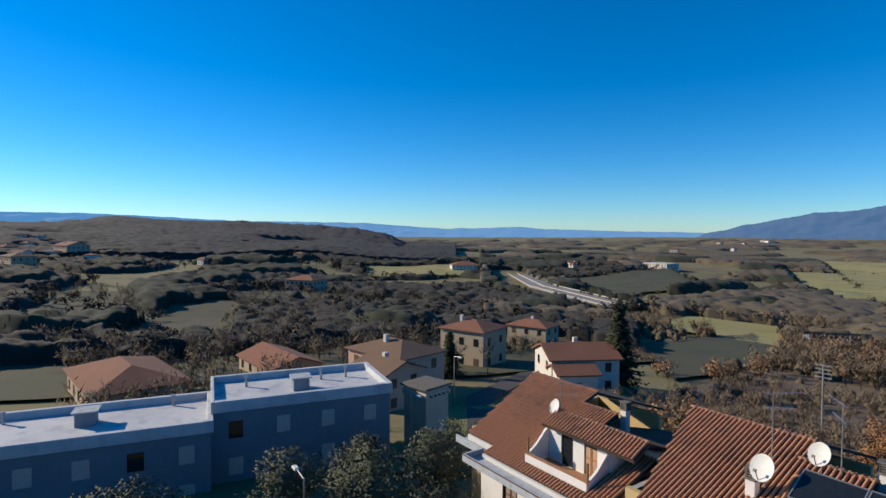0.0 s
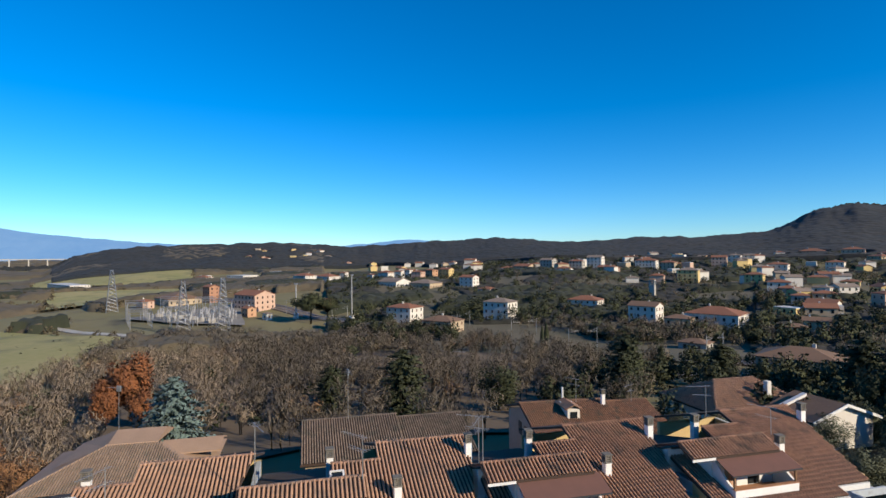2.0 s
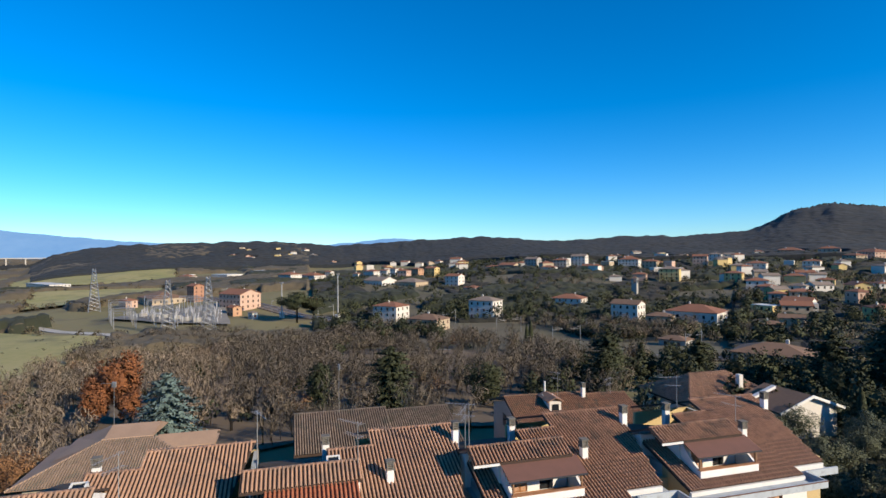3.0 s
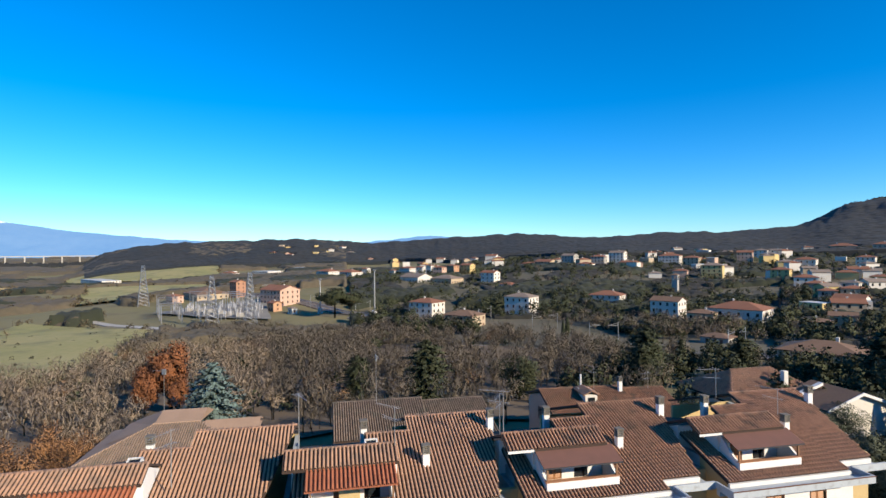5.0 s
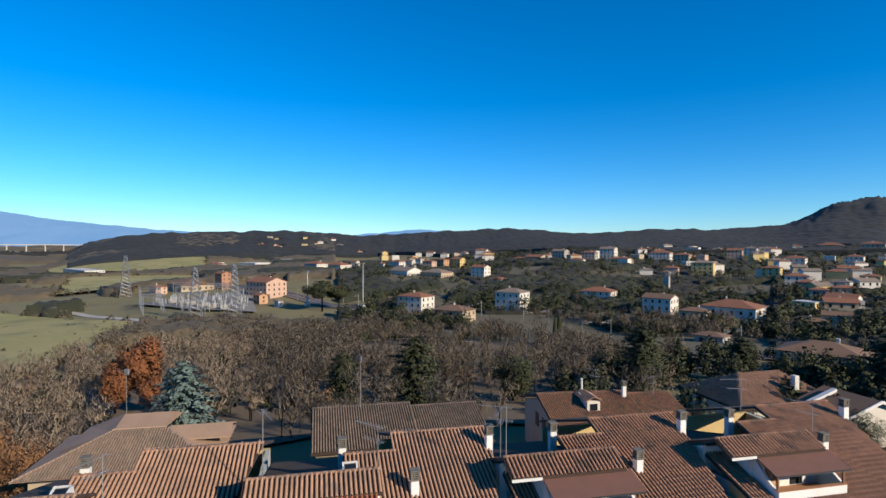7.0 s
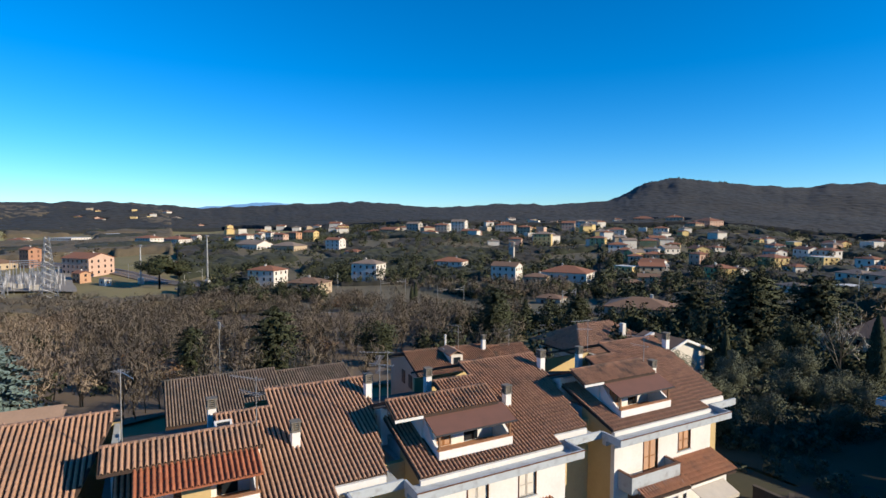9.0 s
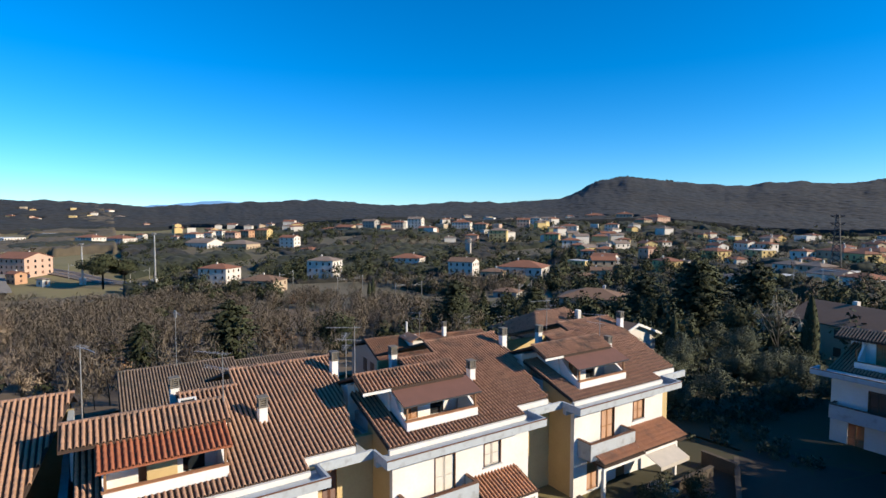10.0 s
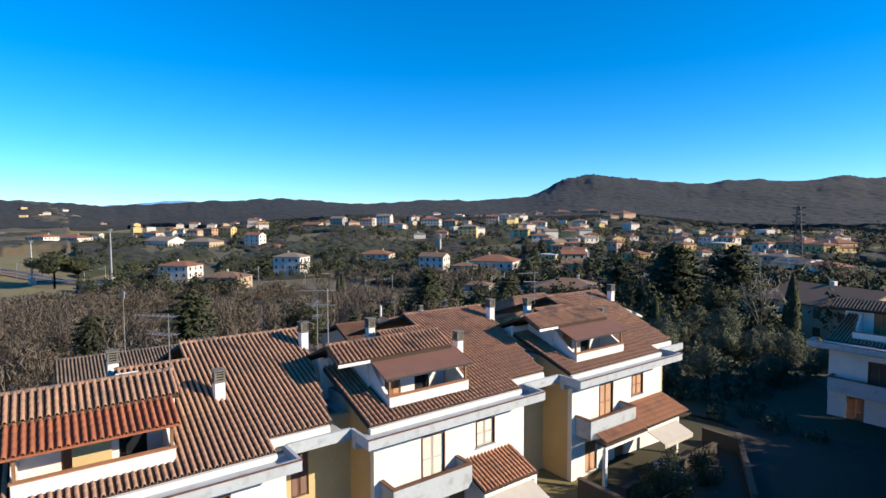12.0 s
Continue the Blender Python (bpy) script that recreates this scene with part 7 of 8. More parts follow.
street_lamp(-30.5, 8.5, 5.6, turn=180)
street_lamp(-45.5, 24.5, 6.2)
street_lamp(-60, 40, 7.0)
for x, y in ((296, -25), (310, 5)):
    mast = thing("floodlight_mast", Matrix.Translation((x, y, ground(x, y))), "tall grey lighting mast with a ring of lamps", "mast", "lighting masts")
    part("pole", Geo().tube((0, 0, -0.5), (0, 0, 26 if y < 0 else 20), 0.5, 0.28, 8), METAL, mast)
    part("lamp_ring", Geo().tube((0, 0, 25.3 if y < 0 else 19.3), (0, 0, 26.2 if y < 0 else 20.2), 0.9, 1.1, 10), METAL, mast)
    part("cabinet", Geo().soft_box(0.8, 3.2, -1.4, 1.4, -0.5, 3.2, 0.1), WHITE, mast)
lattice_pylon(-22.5, 134, 12.5, 2.2, "small grey lattice pylon with three cross arms", 4, arm=1.6)
lattice_pylon(64, 168, 25.5, 5.0, "tall rusty lattice pylon without wires", 0, turn=40, bar=0.16)
lattice_pylon(55, 244, 15, 3.0, "grey lattice pylon in the wood", 3, arm=2.5)
lattice_pylon(394, 124, 28, 7, "tall pale lattice pylon by the substation", 3, arm=6, bar=0.22)
lattice_pylon(268, 55, 25, 6, "lattice pylon on splayed feet", 3, arm=5, bar=0.17)
lattice_pylon(256, 36, 27, 6, "lattice pylon on splayed feet", 3, arm=5, bar=0.17)
lattice_pylon(96, -262, 25.5, 4.2, "tall dark lattice pylon over the town", 4, arm=2.6, bar=0.24, mat=DARK)
pole = thing("utility_pole", Matrix.Translation((-27, 67, ground(-27, 67))), "slim pale utility pole with four cross bars", "pole")
part("post", Geo().tube((0, 0, -0.5), (0, 0, 9.9), 0.13, 0.09, 8), METAL, pole)
for k in range(4):
    part("cross_bar", Geo().box(-0.85, 0.85, -0.05, 0.05, 9.7 - 0.45 * k, 9.79 - 0.45 * k), METAL, pole)

# ---- railway masts ----


def rail_mast(x, y, turn):
    m = thing("catenary_mast", Matrix.Translation((x, y, ground(x, y))) @ Matrix.Rotation(radians(turn), 4, "Z"), "grey railway catenary mast with bracket", "mast", "catenary masts")
    part("post", Geo().tube((0, 0, -0.5), (0, 0, 8), 0.14, 0.1, 6), METAL, m)
    part("bracket", Geo().tube((0, 0, 6.6), (4.5, 0, 6.8), 0.06, n=5).tube((0, 0, 7.6), (4.5, 0, 6.8), 0.04, n=5), METAL, m)


for i, ((ax, ay), (bx, by)) in enumerate(zip(RAILWAY, RAILWAY[1:])):
    d = Vector((bx - ax, by - ay))
    n = max(1, int(d.length / 32))
    for k in range(n):
        p = Vector((ax, ay)) + d * (k + 0.5) / n
        s = Vector((-d.y, d.x)).normalized()
        turn = math.degrees(math.atan2(-s.y, -s.x))
        rail_mast(p.x + s.x * 6.2, p.y + s.y * 6.2, turn)
        rail_mast(p.x - s.x * 6.2, p.y - s.y * 6.2, turn + 180)

# ---- electric substation ----
GRAVEL = material("substation_gravel", (0.211, 0.195, 0.172), (0.156, 0.148, 0.133), rough=1.0, scale=0.1, fine=1)
PORCELAIN = material("porcelain", (0.39, 0.382, 0.374), (0.296, 0.289, 0.289), rough=0.4, scale=0.5, fine=3, island=0.4)
patch("substation_yard", "gravel yard of an electric substation", [(285, 30), (300, 60), (345, 105), (375, 40)], GRAVEL)
rng5 = random.Random(8)
yard = thing("substation", Matrix.Identity(4), "rows of steel gantries and insulators in a substation", "substation")
for i in range(7):
    for j in range(3):
        x, y = 296 + i * 9 + rng5.uniform(-1, 1), 42 + j * 19 + i * 3
        z, h = ground(x, y), rng5.uniform(8, 12)
        g = Geo()
        for s in (-5, 5):
            g.tube((x, y + s, z), (x, y + s, z + h), 0.22, 0.14, 4)
        g.tube((x, y - 5, z + h), (x, y + 5, z + h), 0.16, n=4).tube((x, y - 5, z + h - 1), (x, y + 5, z + h - 1), 0.1, n=4)
        part("gantry", g, METAL, yard)
for k in range(130):
    x, y = rng5.uniform(290, 352), rng5.uniform(36, 92)
    if not inside(x, y, [(285, 30), (300, 62), (350, 105), (365, 40)]) and not inside(x, y, [(285, 30), (365, 40), (350, 105), (300, 62)]):
        continue
    z, h = ground(x, y), rng5.uniform(3.5, 7.5)
    g = Geo().tube((x, y, z), (x, y, z + h * 0.55), 0.12, n=5)
    for q in range(4):
        g.tube((x, y, z + h * (0.55 + 0.11 * q)), (x, y, z + h * (0.64 + 0.11 * q)), 0.34, 0.2, 6)
    part("insulator", g, PORCELAIN, yard)
for k in range(6):
    x, y = 300 + k * 8, 47 + k * 7
    part("transformer", Geo().soft_box(x - 1.6, x + 1.6, y - 2.2, y + 2.2, ground(x, y), ground(x, y) + 3.4, 0.15), WALLS["grey"], yard)

# ---- sheds and tanks in the clearing ----
SHEET = material("weathered_sheet", (0.265, 0.289, 0.312), (0.187, 0.203, 0.218), rough=0.55, metal=0.3, scale=0.6, fine=5)


def shed(x, y, a, b, h, turn, label, wall, roof):
    s = thing("shed", Matrix.Translation((x, y, ground(x, y))) @ Matrix.Rotation(radians(turn), 4, "Z"), label, "shed")
    part("wall", Geo().box(-a / 2, a / 2, -b / 2, b / 2, -0.5, h), wall, s)
    part("roof", Geo().prism([(-b / 2 - 0.3, h), (b / 2 + 0.3, h + 0.7), (b / 2 + 0.3, h + 0.8), (-b / 2 - 0.3, h + 0.1)], "x", -a / 2 - 0.3, a / 2 + 0.3), roof, s)
    part("door", Geo().box(-0.5, 0.5, -b / 2 - 0.05, -b / 2, 0, 2.0), SHUTTER, s)


shed(40, 74, 10.5, 4.5, 2.5, -18, "grey metal-roofed shed in the clearing", WALLS["grey"], SHEET)
shed(66, 92, 7, 4, 2.6, -24, "pale sheet-metal shed under the oak", SHEET, SHEET)
shed(76, 89, 9, 4, 2.3, -26, "low dark shed beside the trees", WALLS["grey"], TILE_GREY)
shed(33.5, 69.5, 3.4, 2.6, 2.1, -18, "small white outbuilding with sheet roof", WALLS["white"], SHEET)
for x, y, r in ((26.5, 64, 0.75), (27.9, 65.4, 0.8), (28.6, 66.8, 0.8), (30.2, 67.8, 0.9)):
    tank = thing("water_tank", Matrix.Translation((x, y, ground(x, y))), "white plastic water tank in a cage", "tank", "water tanks")
    part("body", Geo().soft_box(-r, r, -r, r, 0, 1.5, 0.2), WHITE, tank)
    part("lid", Geo().tube((0, 0, 1.5), (0, 0, 1.62), 0.25, 0.22, 8), DARK, tank)

# ---- trees that stand alone ----
for args in (("oak_b", 50, 29, 0.85), ("oak_b", 54, 33.5, 0.95), ("oak_b", 57, 27, 0.8), ("oak_b", 47, 34, 0.8), ("oak_b", 61, 31, 0.9), ("bush", 52, 25, 0.9), ("oak", -2.5, 75, 1.05), ("oak_b", -18.5, 58.5, 0.9), ("oak_b", 57.5, 103, 1.05), ("bush", 31, 49, 1.4), ("bush", 34.5, 52.5, 1.3), ("bush", 28.5, 53, 1.15), ("bush", 36, 47, 1.2), ("bush", 40, 53, 1.3), ("bush", 33, 56, 1.2), ("bush", 38, 57, 1.0), ("bush", 44, 55, 1.2), ("bush", 47, 60, 1.1), ("bush", 52, 56, 1.2), ("bush", 55, 64, 1.1), ("bush", 50, 66, 1.0), ("bush", 43, 49, 1.1), ("bush", 62, 62, 1.2), ("bush", 66, 68, 1.0), ("bush", 73, 62, 1.2), ("bush", 54, 50, 1.0), ("bush", 67, 48, 1.1), ("oak_b", 49, 48, 0.75), ("oak_b", 58, 46.5, 0.8), ("oak_b", 63, 42, 0.7), ("oak_b", 69, 52, 0.8), ("bush", 60, 58, 0.8), ("russet", 99, 28.5, 1.15), ("russet", 103, 33, 0.9), ("russet", 96, 32, 0.8), ("russet", 94, 26, 0.6), ("bush", 46, 42, 0.8), ("oak_b", 22, 112, 0.8), ("oak_b", 8, 98, 0.7), ("oak_b", 40, 120, 0.85), ("oak_b", 64, 118, 0.7), ("bush", 14, 84, 0.7), ("bush", -8, 70, 0.7)):
    tree(*args)
for args in (("pale", 70, 43, 1.0), ("pale", 96, 82, 0.85), ("pale", 84, 60, 0.7), ("pale", 28.5, -68, 0.95), ("pale", 104, 72, 0.8)):
    tree(*args)
for args in (("fir", -58, 72, 0.98), ("fir", -78, 52, 0.6), ("blue", 64, 14.5, 0.98), ("cedar", 84, -16.5, 0.95), ("cedar", 92, -5, 0.7), ("holm", 80, -32, 1.0), ("cedar", 92, -64, 1.0), ("cedar", 84, -58, 0.75), ("cedar", 91, -86, 0.75), ("fir", 100, -78, 0.6), ("cedar", 49, -84, 1.2), ("cedar", 56, -96, 1.15), ("cedar", 43, -92, 1.1), ("cedar", 62, -88, 1.0), ("holm", 52, -78, 1.1), ("holm", 40, -80, 1.0), ("holm", 45, -72, 0.8), ("cedar", 116, 84, 0.9), ("cedar", 108, 88, 0.7), ("stone_pine", 292, -3, 1.5), ("stone_pine", 298, -12, 1.2)):
    tree(*args)
for args in (("cypress", 27.5, -74, 0.95), ("cypress", 48, -100, 0.85), ("cypress", 36, -112, 0.65), ("cypress", 32, -118, 0.65), ("cypress", 24, -100, 0.8), ("cypress", 41, -66, 0.7), ("cypress", 190, -92, 0.9), ("cypress", 185, -88, 0.8)):
    tree(*args)
for args in (("olive", 24.7, -48.5, 0.85), ("olive", 21, -53, 0.7), ("olive", 33, -68, 1.1), ("olive", 28, -57, 1.0), ("olive", 36, -60, 1.1), ("olive", 31, -50, 0.9), ("olive", 38, -50, 1.0), ("olive", 18, -58, 0.9), ("olive", 43, -58, 1.0), ("olive", 26, -63, 0.9), ("olive", -31, 13, 1.35), ("olive", -34, 19, 1.25), ("olive", -29, 6, 1.2), ("olive", -37, 23, 1.2), ("olive", -33, 0, 1.3), ("olive", -31, -6, 1.2), ("olive", -39, 28, 0.9), ("olive", -26, 10, 1.2), ("olive", -27, 15, 1.1), ("olive", -35, 9, 1.2), ("olive", -36, 15, 1.2), ("olive", -28, 20, 0.7), ("olive", 33, 36, 0.8), ("olive", 37, 38, 0.7), ("olive", 29, 38, 0.7)):
    tree(*args)
for args in (("holm_low", 40.7, -50.3, 1.13), ("olive", 44.2, -44.5, 1.09), ("olive", 45.3, -66.0, 1.11), ("olive", 25.4, -59.0, 0.90), ("holm_low", 25.1, -66.0, 0.84), ("olive", 30.4, -44.7, 0.81), ("holm_low", 45.9, -69.6, 0.93), ("olive", 26.0, -42.9, 0.83), ("olive", 28.5, -42.6, 0.87), ("holm_low", 42.3, -67.4, 0.83), ("olive", 22.6, -60.7, 0.86), ("holm_low", 32.0, -47.8, 0.75), ("olive", 31.3, -47.8, 1.03), ("olive", 27.5, -58.9, 0.77), ("holm_low", 51.3, -73.3, 0.89), ("olive", 34.1, -56.4, 0.90), ("olive", 39.4, -73.7, 1.03), ("olive", 40.7, -43.5, 1.05), ("olive", 49.9, -43.9, 0.95), ("olive", 48.8, -66.0, 0.79), ("olive", 44.5, -48.5, 0.76), ("olive", 50.4, -71.1, 0.96), ("olive", 32.9, -69.3, 1.12), ("olive", 38.4, -64.0, 0.87), ("holm_low", 46.0, -53.9, 1.03), ("olive", 51.9, -68.8, 0.78), ("olive", 40.0, -44.4, 0.84), ("olive", 39.8, -47.6, 1.01), ("holm_low", 26.4, -42.7, 0.76), ("olive", 36.8, -47.2, 1.14), ("olive", 38.9, -69.8, 0.79)):
    tree(*args)
# The holms stand out of view, added only to shade the front gardens.
for args in (("holm", 3.4, -37.6, 1.05), ("holm", 2.0, -34.0, 1.1), ("holm", 6.5, -42.3, 0.8), ("holm", 3.5, -41, 0.85), ("holm", 0.5, -39.5, 1.15), ("holm", -2.5, -37.6, 1.25), ("holm", -5.5, -35.6, 1.25), ("holm", -9, -33.5, 1.25), ("holm", 5, -44.5, 0.8), ("holm", 2, -43.8, 0.9), ("holm", -1, -42, 0.95), ("holm", -4.5, -40, 0.95), ("holm", -8, -38, 0.95), ("bare", 68, 113, 1.0), ("bare", 74, 115, 0.9), ("bare", 80, 112, 1.0), ("bare", 88, 115, 0.95), ("bare", 97, 117, 0.9), ("bare", 106, 114, 0.9), ("bare", 62, 118, 0.9), ("bare", 115, 119, 0.8)):
    tree(*args)
tree("shrub", 15.1, -25.8, 1.0, category="shrub")
tree("shrub", 15.3, -24.0, 0.6, category="shrub")
tree("shrub", 15.0, -29.3, 0.8, category="shrub")

# ---- houses behind the terrace ----


def tiled_slope(house, mat, x0, x1, y0, y1, z_low, slope, seed, pitch=0.24):
    """Tile columns on a slope rising along y."""
    rng = random.Random(seed)
    cols = [(float(x), y0, y1) for x in np.arange(x0 + pitch / 2, x1, pitch)]
    many("roof_tiles", _pts, _faces, tile_poses(cols, lambda y: z_low + slope * (y - y0), slope, rng) + ridge_poses(x0, x1, y1, z_low + slope * (y1 - y0), rng), mat, house, kind="stuff")
    part("roof_deck", Geo().prism([(y0, z_low), (y1, z_low + slope * (y1 - y0)), (2 * y1 - y0, z_low), (2 * y1 - y0, z_low - 0.2), (y1, z_low + slope * (y1 - y0) - 0.2), (y0, z_low - 0.2)], "x", x0, x1), TILE_BED, house)


def back_house(m, a, depth, h, mat, wall, label, seed, steps=((0.0, 1.0, 0.0),)):
    house = thing("house", m, label, "house")
    for f0, f1, lift in steps:
        tiled_slope(house, mat, a * f0, a * f1 - 0.02, 0, depth, h + lift, 0.3, seed)
    part("wall", Geo().prism([(0.5, -4), (2 * depth - 0.5, -4), (2 * depth - 0.5, h - 0.2), (depth, h + 0.3 * depth - 0.5), (0.5, h - 0.2)], "x", 0.4, a - 0.4), wall, house)
    return house


grey = back_house(Matrix.Translation((43.6, -0.3, -2.5)) @ Matrix.Rotation(radians(-90), 4, "Z"), 16.5, 6.5, 4.8, TILE_GREY, WALLS["ochre"], "house with weathered grey-brown tiled gable roof", 61, ((0.0, 0.58, 0.0), (0.58, 1.0, -0.35)))
brown = back_house(Matrix.Translation((45.5, -23.6, -2.0)) @ Matrix.Rotation(radians(-95), 4, "Z"), 15.5, 6.0, 4.1, TILE_BROWN, WALLS["pink"], "pink house with mossy brown tiled roof and dormer", 62, ((0.0, 0.66, 0.0), (0.66, 1.0, -0.3)))
dormer = part("dormer", Geo().prism([(2.6, 4.4), (5.0, 4.4), (5.0, 6.2), (2.6, 5.95)], "x", 4.4, 5.8), WALLS["white"], brown, "small white dormer")
part("dormer_roof", Geo().prism([(4.1, 5.9), (5.1, 6.35), (6.1, 5.9), (6.1, 6.0), (5.1, 6.45), (4.1, 6.0)], "y", 2.4, 5.6), TILE_BROWN, dormer)
part("dormer_window", Geo().box(4.7, 5.5, 2.54, 2.6, 4.95, 5.65), GLASS, dormer)
for k in (1.0, 2.6):
    w = new("window", SHUT_FORM)
    w.parent = brown
    w.matrix_local = Matrix.Translation((0.4, 3.2 + k * 1.4, 2.2)) @ Matrix.Rotation(radians(-90), 4, "Z")
chimney(brown, 9.6, 5.0, 5.6, 7.3)
part("flue_pipe", Geo().tube((5.0, 5.6, 5.4), (5.0, 5.6, 7.6), 0.12, n=8), WHITE, brown)

# white gabled house and its lower tiled wing behind the end of the row
wg = thing("house", Matrix.Translation((43.5, -61.3, -3.1)), "white gabled house with bright bargeboards and brown tiled wing", "house")
part("wall", Geo().prism([(-4.4, -2), (4.4, -2), (4.4, 4.6), (0, 6.0), (-4.4, 4.6)], "x", 0.3, 7), WALLS["white"], wg)
part("roof", Geo().prism([(-5.0, 4.35), (0, 6.1), (5.0, 4.35), (5.0, 4.55), (0, 6.3), (-5.0, 4.55)], "x", -0.2, 6.8), ROOFS["brown"], wg)
part("bargeboard", Geo().prism([(-5.05, 4.25), (0, 6.0), (5.05, 4.25), (5.05, 4.6), (0, 6.36), (-5.05, 4.6)], "x", -0.32, -0.2), WHITE, wg)
part("bargeboard", Geo().prism([(0.6, 6.1), (4.9, 4.7), (4.9, 5.0), (0.6, 6.45)], "x", 4.5, 5.1), WHITE, wg, "white sloping parapet")
part("chimney", Geo().soft_box(8.2, 8.9, 2.1, 2.8, 5.2, 7.2, 0.05), WALLS["white"], wg)
part("wing_wall", Geo().box(7.3, 17.6, 0.6, 14.2, -5, 3.8), WALLS["white"], wg, "", Matrix.Translation((0, -3, 0)))
hip = Geo().add([(6.7, 0.0, 3.7), (18.3, 0.0, 3.7), (18.3, 14.8, 3.7), (6.7, 14.8, 3.7), (6.7, 0.0, 3.9), (18.3, 0.0, 3.9), (18.3, 14.8, 3.9), (6.7, 14.8, 3.9), (12.5, 4.0, 6.8), (12.5, 10.2, 6.8)], [(0, 3, 2, 1), (0, 1, 5, 4), (1, 2, 6, 5), (2, 3, 7, 6), (3, 0, 4, 7), (4, 5, 8), (5, 6, 9, 8), (6, 7, 9), (7, 4, 8, 9)])
wing_roof = part("wing_roof", hip, TILE_BED, wg, "broad reddish brown hipped roof", Matrix.Translation((0, -3, 0)))
rngw = random.Random(78)
wing_cols = [(-float(u), 6.7, 6.7 + 5.75 * min(1, u / 4.0, (14.8 - u) / 4.6)) for u in np.arange(0.2, 14.7, 0.24)]
turn_up = Matrix.Rotation(-math.pi / 2, 4, "Z")
many("roof_tiles", _pts, _faces, [turn_up @ p for p in tile_poses(wing_cols, lambda v: 3.92 + 0.5 * (v - 6.7), 0.5, rngw)], TILE, wing_roof, kind="stuff")
hip_cols = [(-float(u), -14.8, -14.8 + 4.55 * min(1, (u - 6.7) / 5.8, (18.3 - u) / 5.8)) for u in np.arange(6.9, 18.2, 0.24)]
many("hip_tiles", _pts, _faces, [Matrix.Rotation(math.pi, 4, "Z") @ p for p in tile_poses(hip_cols, lambda v: 3.92 + 0.63 * (v + 14.8), 0.63, rngw)], TILE, wing_roof, kind="stuff")

# house with pale hipped roofs at the far corner
corner = thing("house", Matrix.Translation((54.6, 16.0, -0.1)), "house with pale tan hipped roofs on several levels", "house")
part("wall", Geo().box(-5, 6.5, -7, 7.4, -8, 0.0), WALLS["ochre"], corner)
part("lower_roof", Geo().add([(-5.9, -8.0, 0), (5.9, -8.0, 0), (5.9, 8.4, 0), (-5.9, 8.4, 0), (0, -2.2, 2.1), (0, 2.4, 2.1)], [(0, 1, 4), (1, 2, 5, 4), (2, 3, 5), (3, 0, 4, 5), (0, 3, 2, 1)]), TILE_BEIGE, corner)
rngc = random.Random(77)
turn_west = Matrix.Rotation(-math.pi / 2, 4, "Z")
many("roof_tiles", _pts, _faces, [turn_west @ p for p in tile_poses([(-float(u), -5.9, -5.9 + 5.85 * min(1, (u + 8.0) / 5.8, (8.4 - u) / 6.0)) for u in np.arange(-7.8, 8.4, 0.24)], lambda v: 0.03 + 0.356 * (v + 5.9), 0.356, rngc)], TILE_GREY, corner, kind="stuff")
part("upper_roof", Geo().add([(-0.2, -2.2, 2.08), (-0.2, 2.4, 2.08), (2.9, 2.3, 2.8), (2.9, -2.4, 2.8), (-1.2, 6.6, 0.75), (6.0, 6.6, 0.75), (6.4, -2.4, 1.6), (6.4, 2.3, 1.6)], [(0, 1, 2, 3), (1, 4, 5, 2), (2, 5, 7), (2, 7, 6, 3), (0, 3, 6)]), TILE_BEIGE, corner)
part("side_roof", Geo().prism([(-1.4, 1.1), (0.7, 1.85), (3.0, 1.1), (3.0, 1.25), (0.7, 2.0), (-1.4, 1.25)], "y", -8.4, -2.6), TILE_BEIGE, corner)
part("ridge_coping", Geo().tube((0, -2.3, 2.15), (0, 2.5, 2.15), 0.12).tube((0, 2.4, 2.12), (-5.9, 8.4, 0.05), 0.11), TILE_BEIGE, corner)

# ---- garden walls ----


def garden_wall(x0, y0, x1, y1, h, mat, label):
    d = Vector((x1 - x0, y1 - y0))
    w = thing("garden_wall", Matrix.Translation((x0, y0, min(ground(x0, y0), ground(x1, y1)))) @ Matrix.Rotation(math.atan2(d.y, d.x), 4, "Z"), label, "wall", kind="structure")
    part("wall", Geo().soft_box(0, d.length, -0.12, 0.12, -0.8, h, 0.02), mat, w)
    part("coping", Geo().soft_box(-0.03, d.length + 0.03, -0.16, 0.16, h, h + 0.06, 0.01), mat, w)


# Half shade on the rough tan walls is put into their colour.
TAN_WALL = material("shaded_tan_render", (0.088, 0.068, 0.049), (0.06, 0.048, 0.036), rough=0.95, scale=0.6, fine=6, bump=0.3)
garden_wall(16.5, -24.0, 16.5, -33.5, 0.9, TAN_WALL, "rough rendered wall of the front garden")
garden_wall(16.5, -36.5, 12.2, -29.0, 0.9, TAN_WALL, "rough rendered garden wall along the drive")
garden_wall(18.0, -22.2, 14.8, -22.2, 1.3, TAN_WALL, "rough rendered partition wall between gardens")
garden_wall(18.0, -34.8, 15.6, -34.8, 1.2, TAN_WALL, "rough rendered partition wall at the end garden")
# Lawn and front-garden ground carry their shade in this dark colour.
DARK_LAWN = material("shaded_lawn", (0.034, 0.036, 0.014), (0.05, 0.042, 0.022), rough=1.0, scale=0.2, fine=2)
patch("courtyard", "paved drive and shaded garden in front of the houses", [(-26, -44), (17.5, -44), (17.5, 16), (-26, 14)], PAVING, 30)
patch("front_garden", "front garden earth and grass darkened to stand for shade", [(17.2, -39), (23, -39), (23, -36.6), (17.2, -20)], DARK_LAWN, 16)
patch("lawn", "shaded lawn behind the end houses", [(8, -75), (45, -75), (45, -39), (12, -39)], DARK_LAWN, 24)

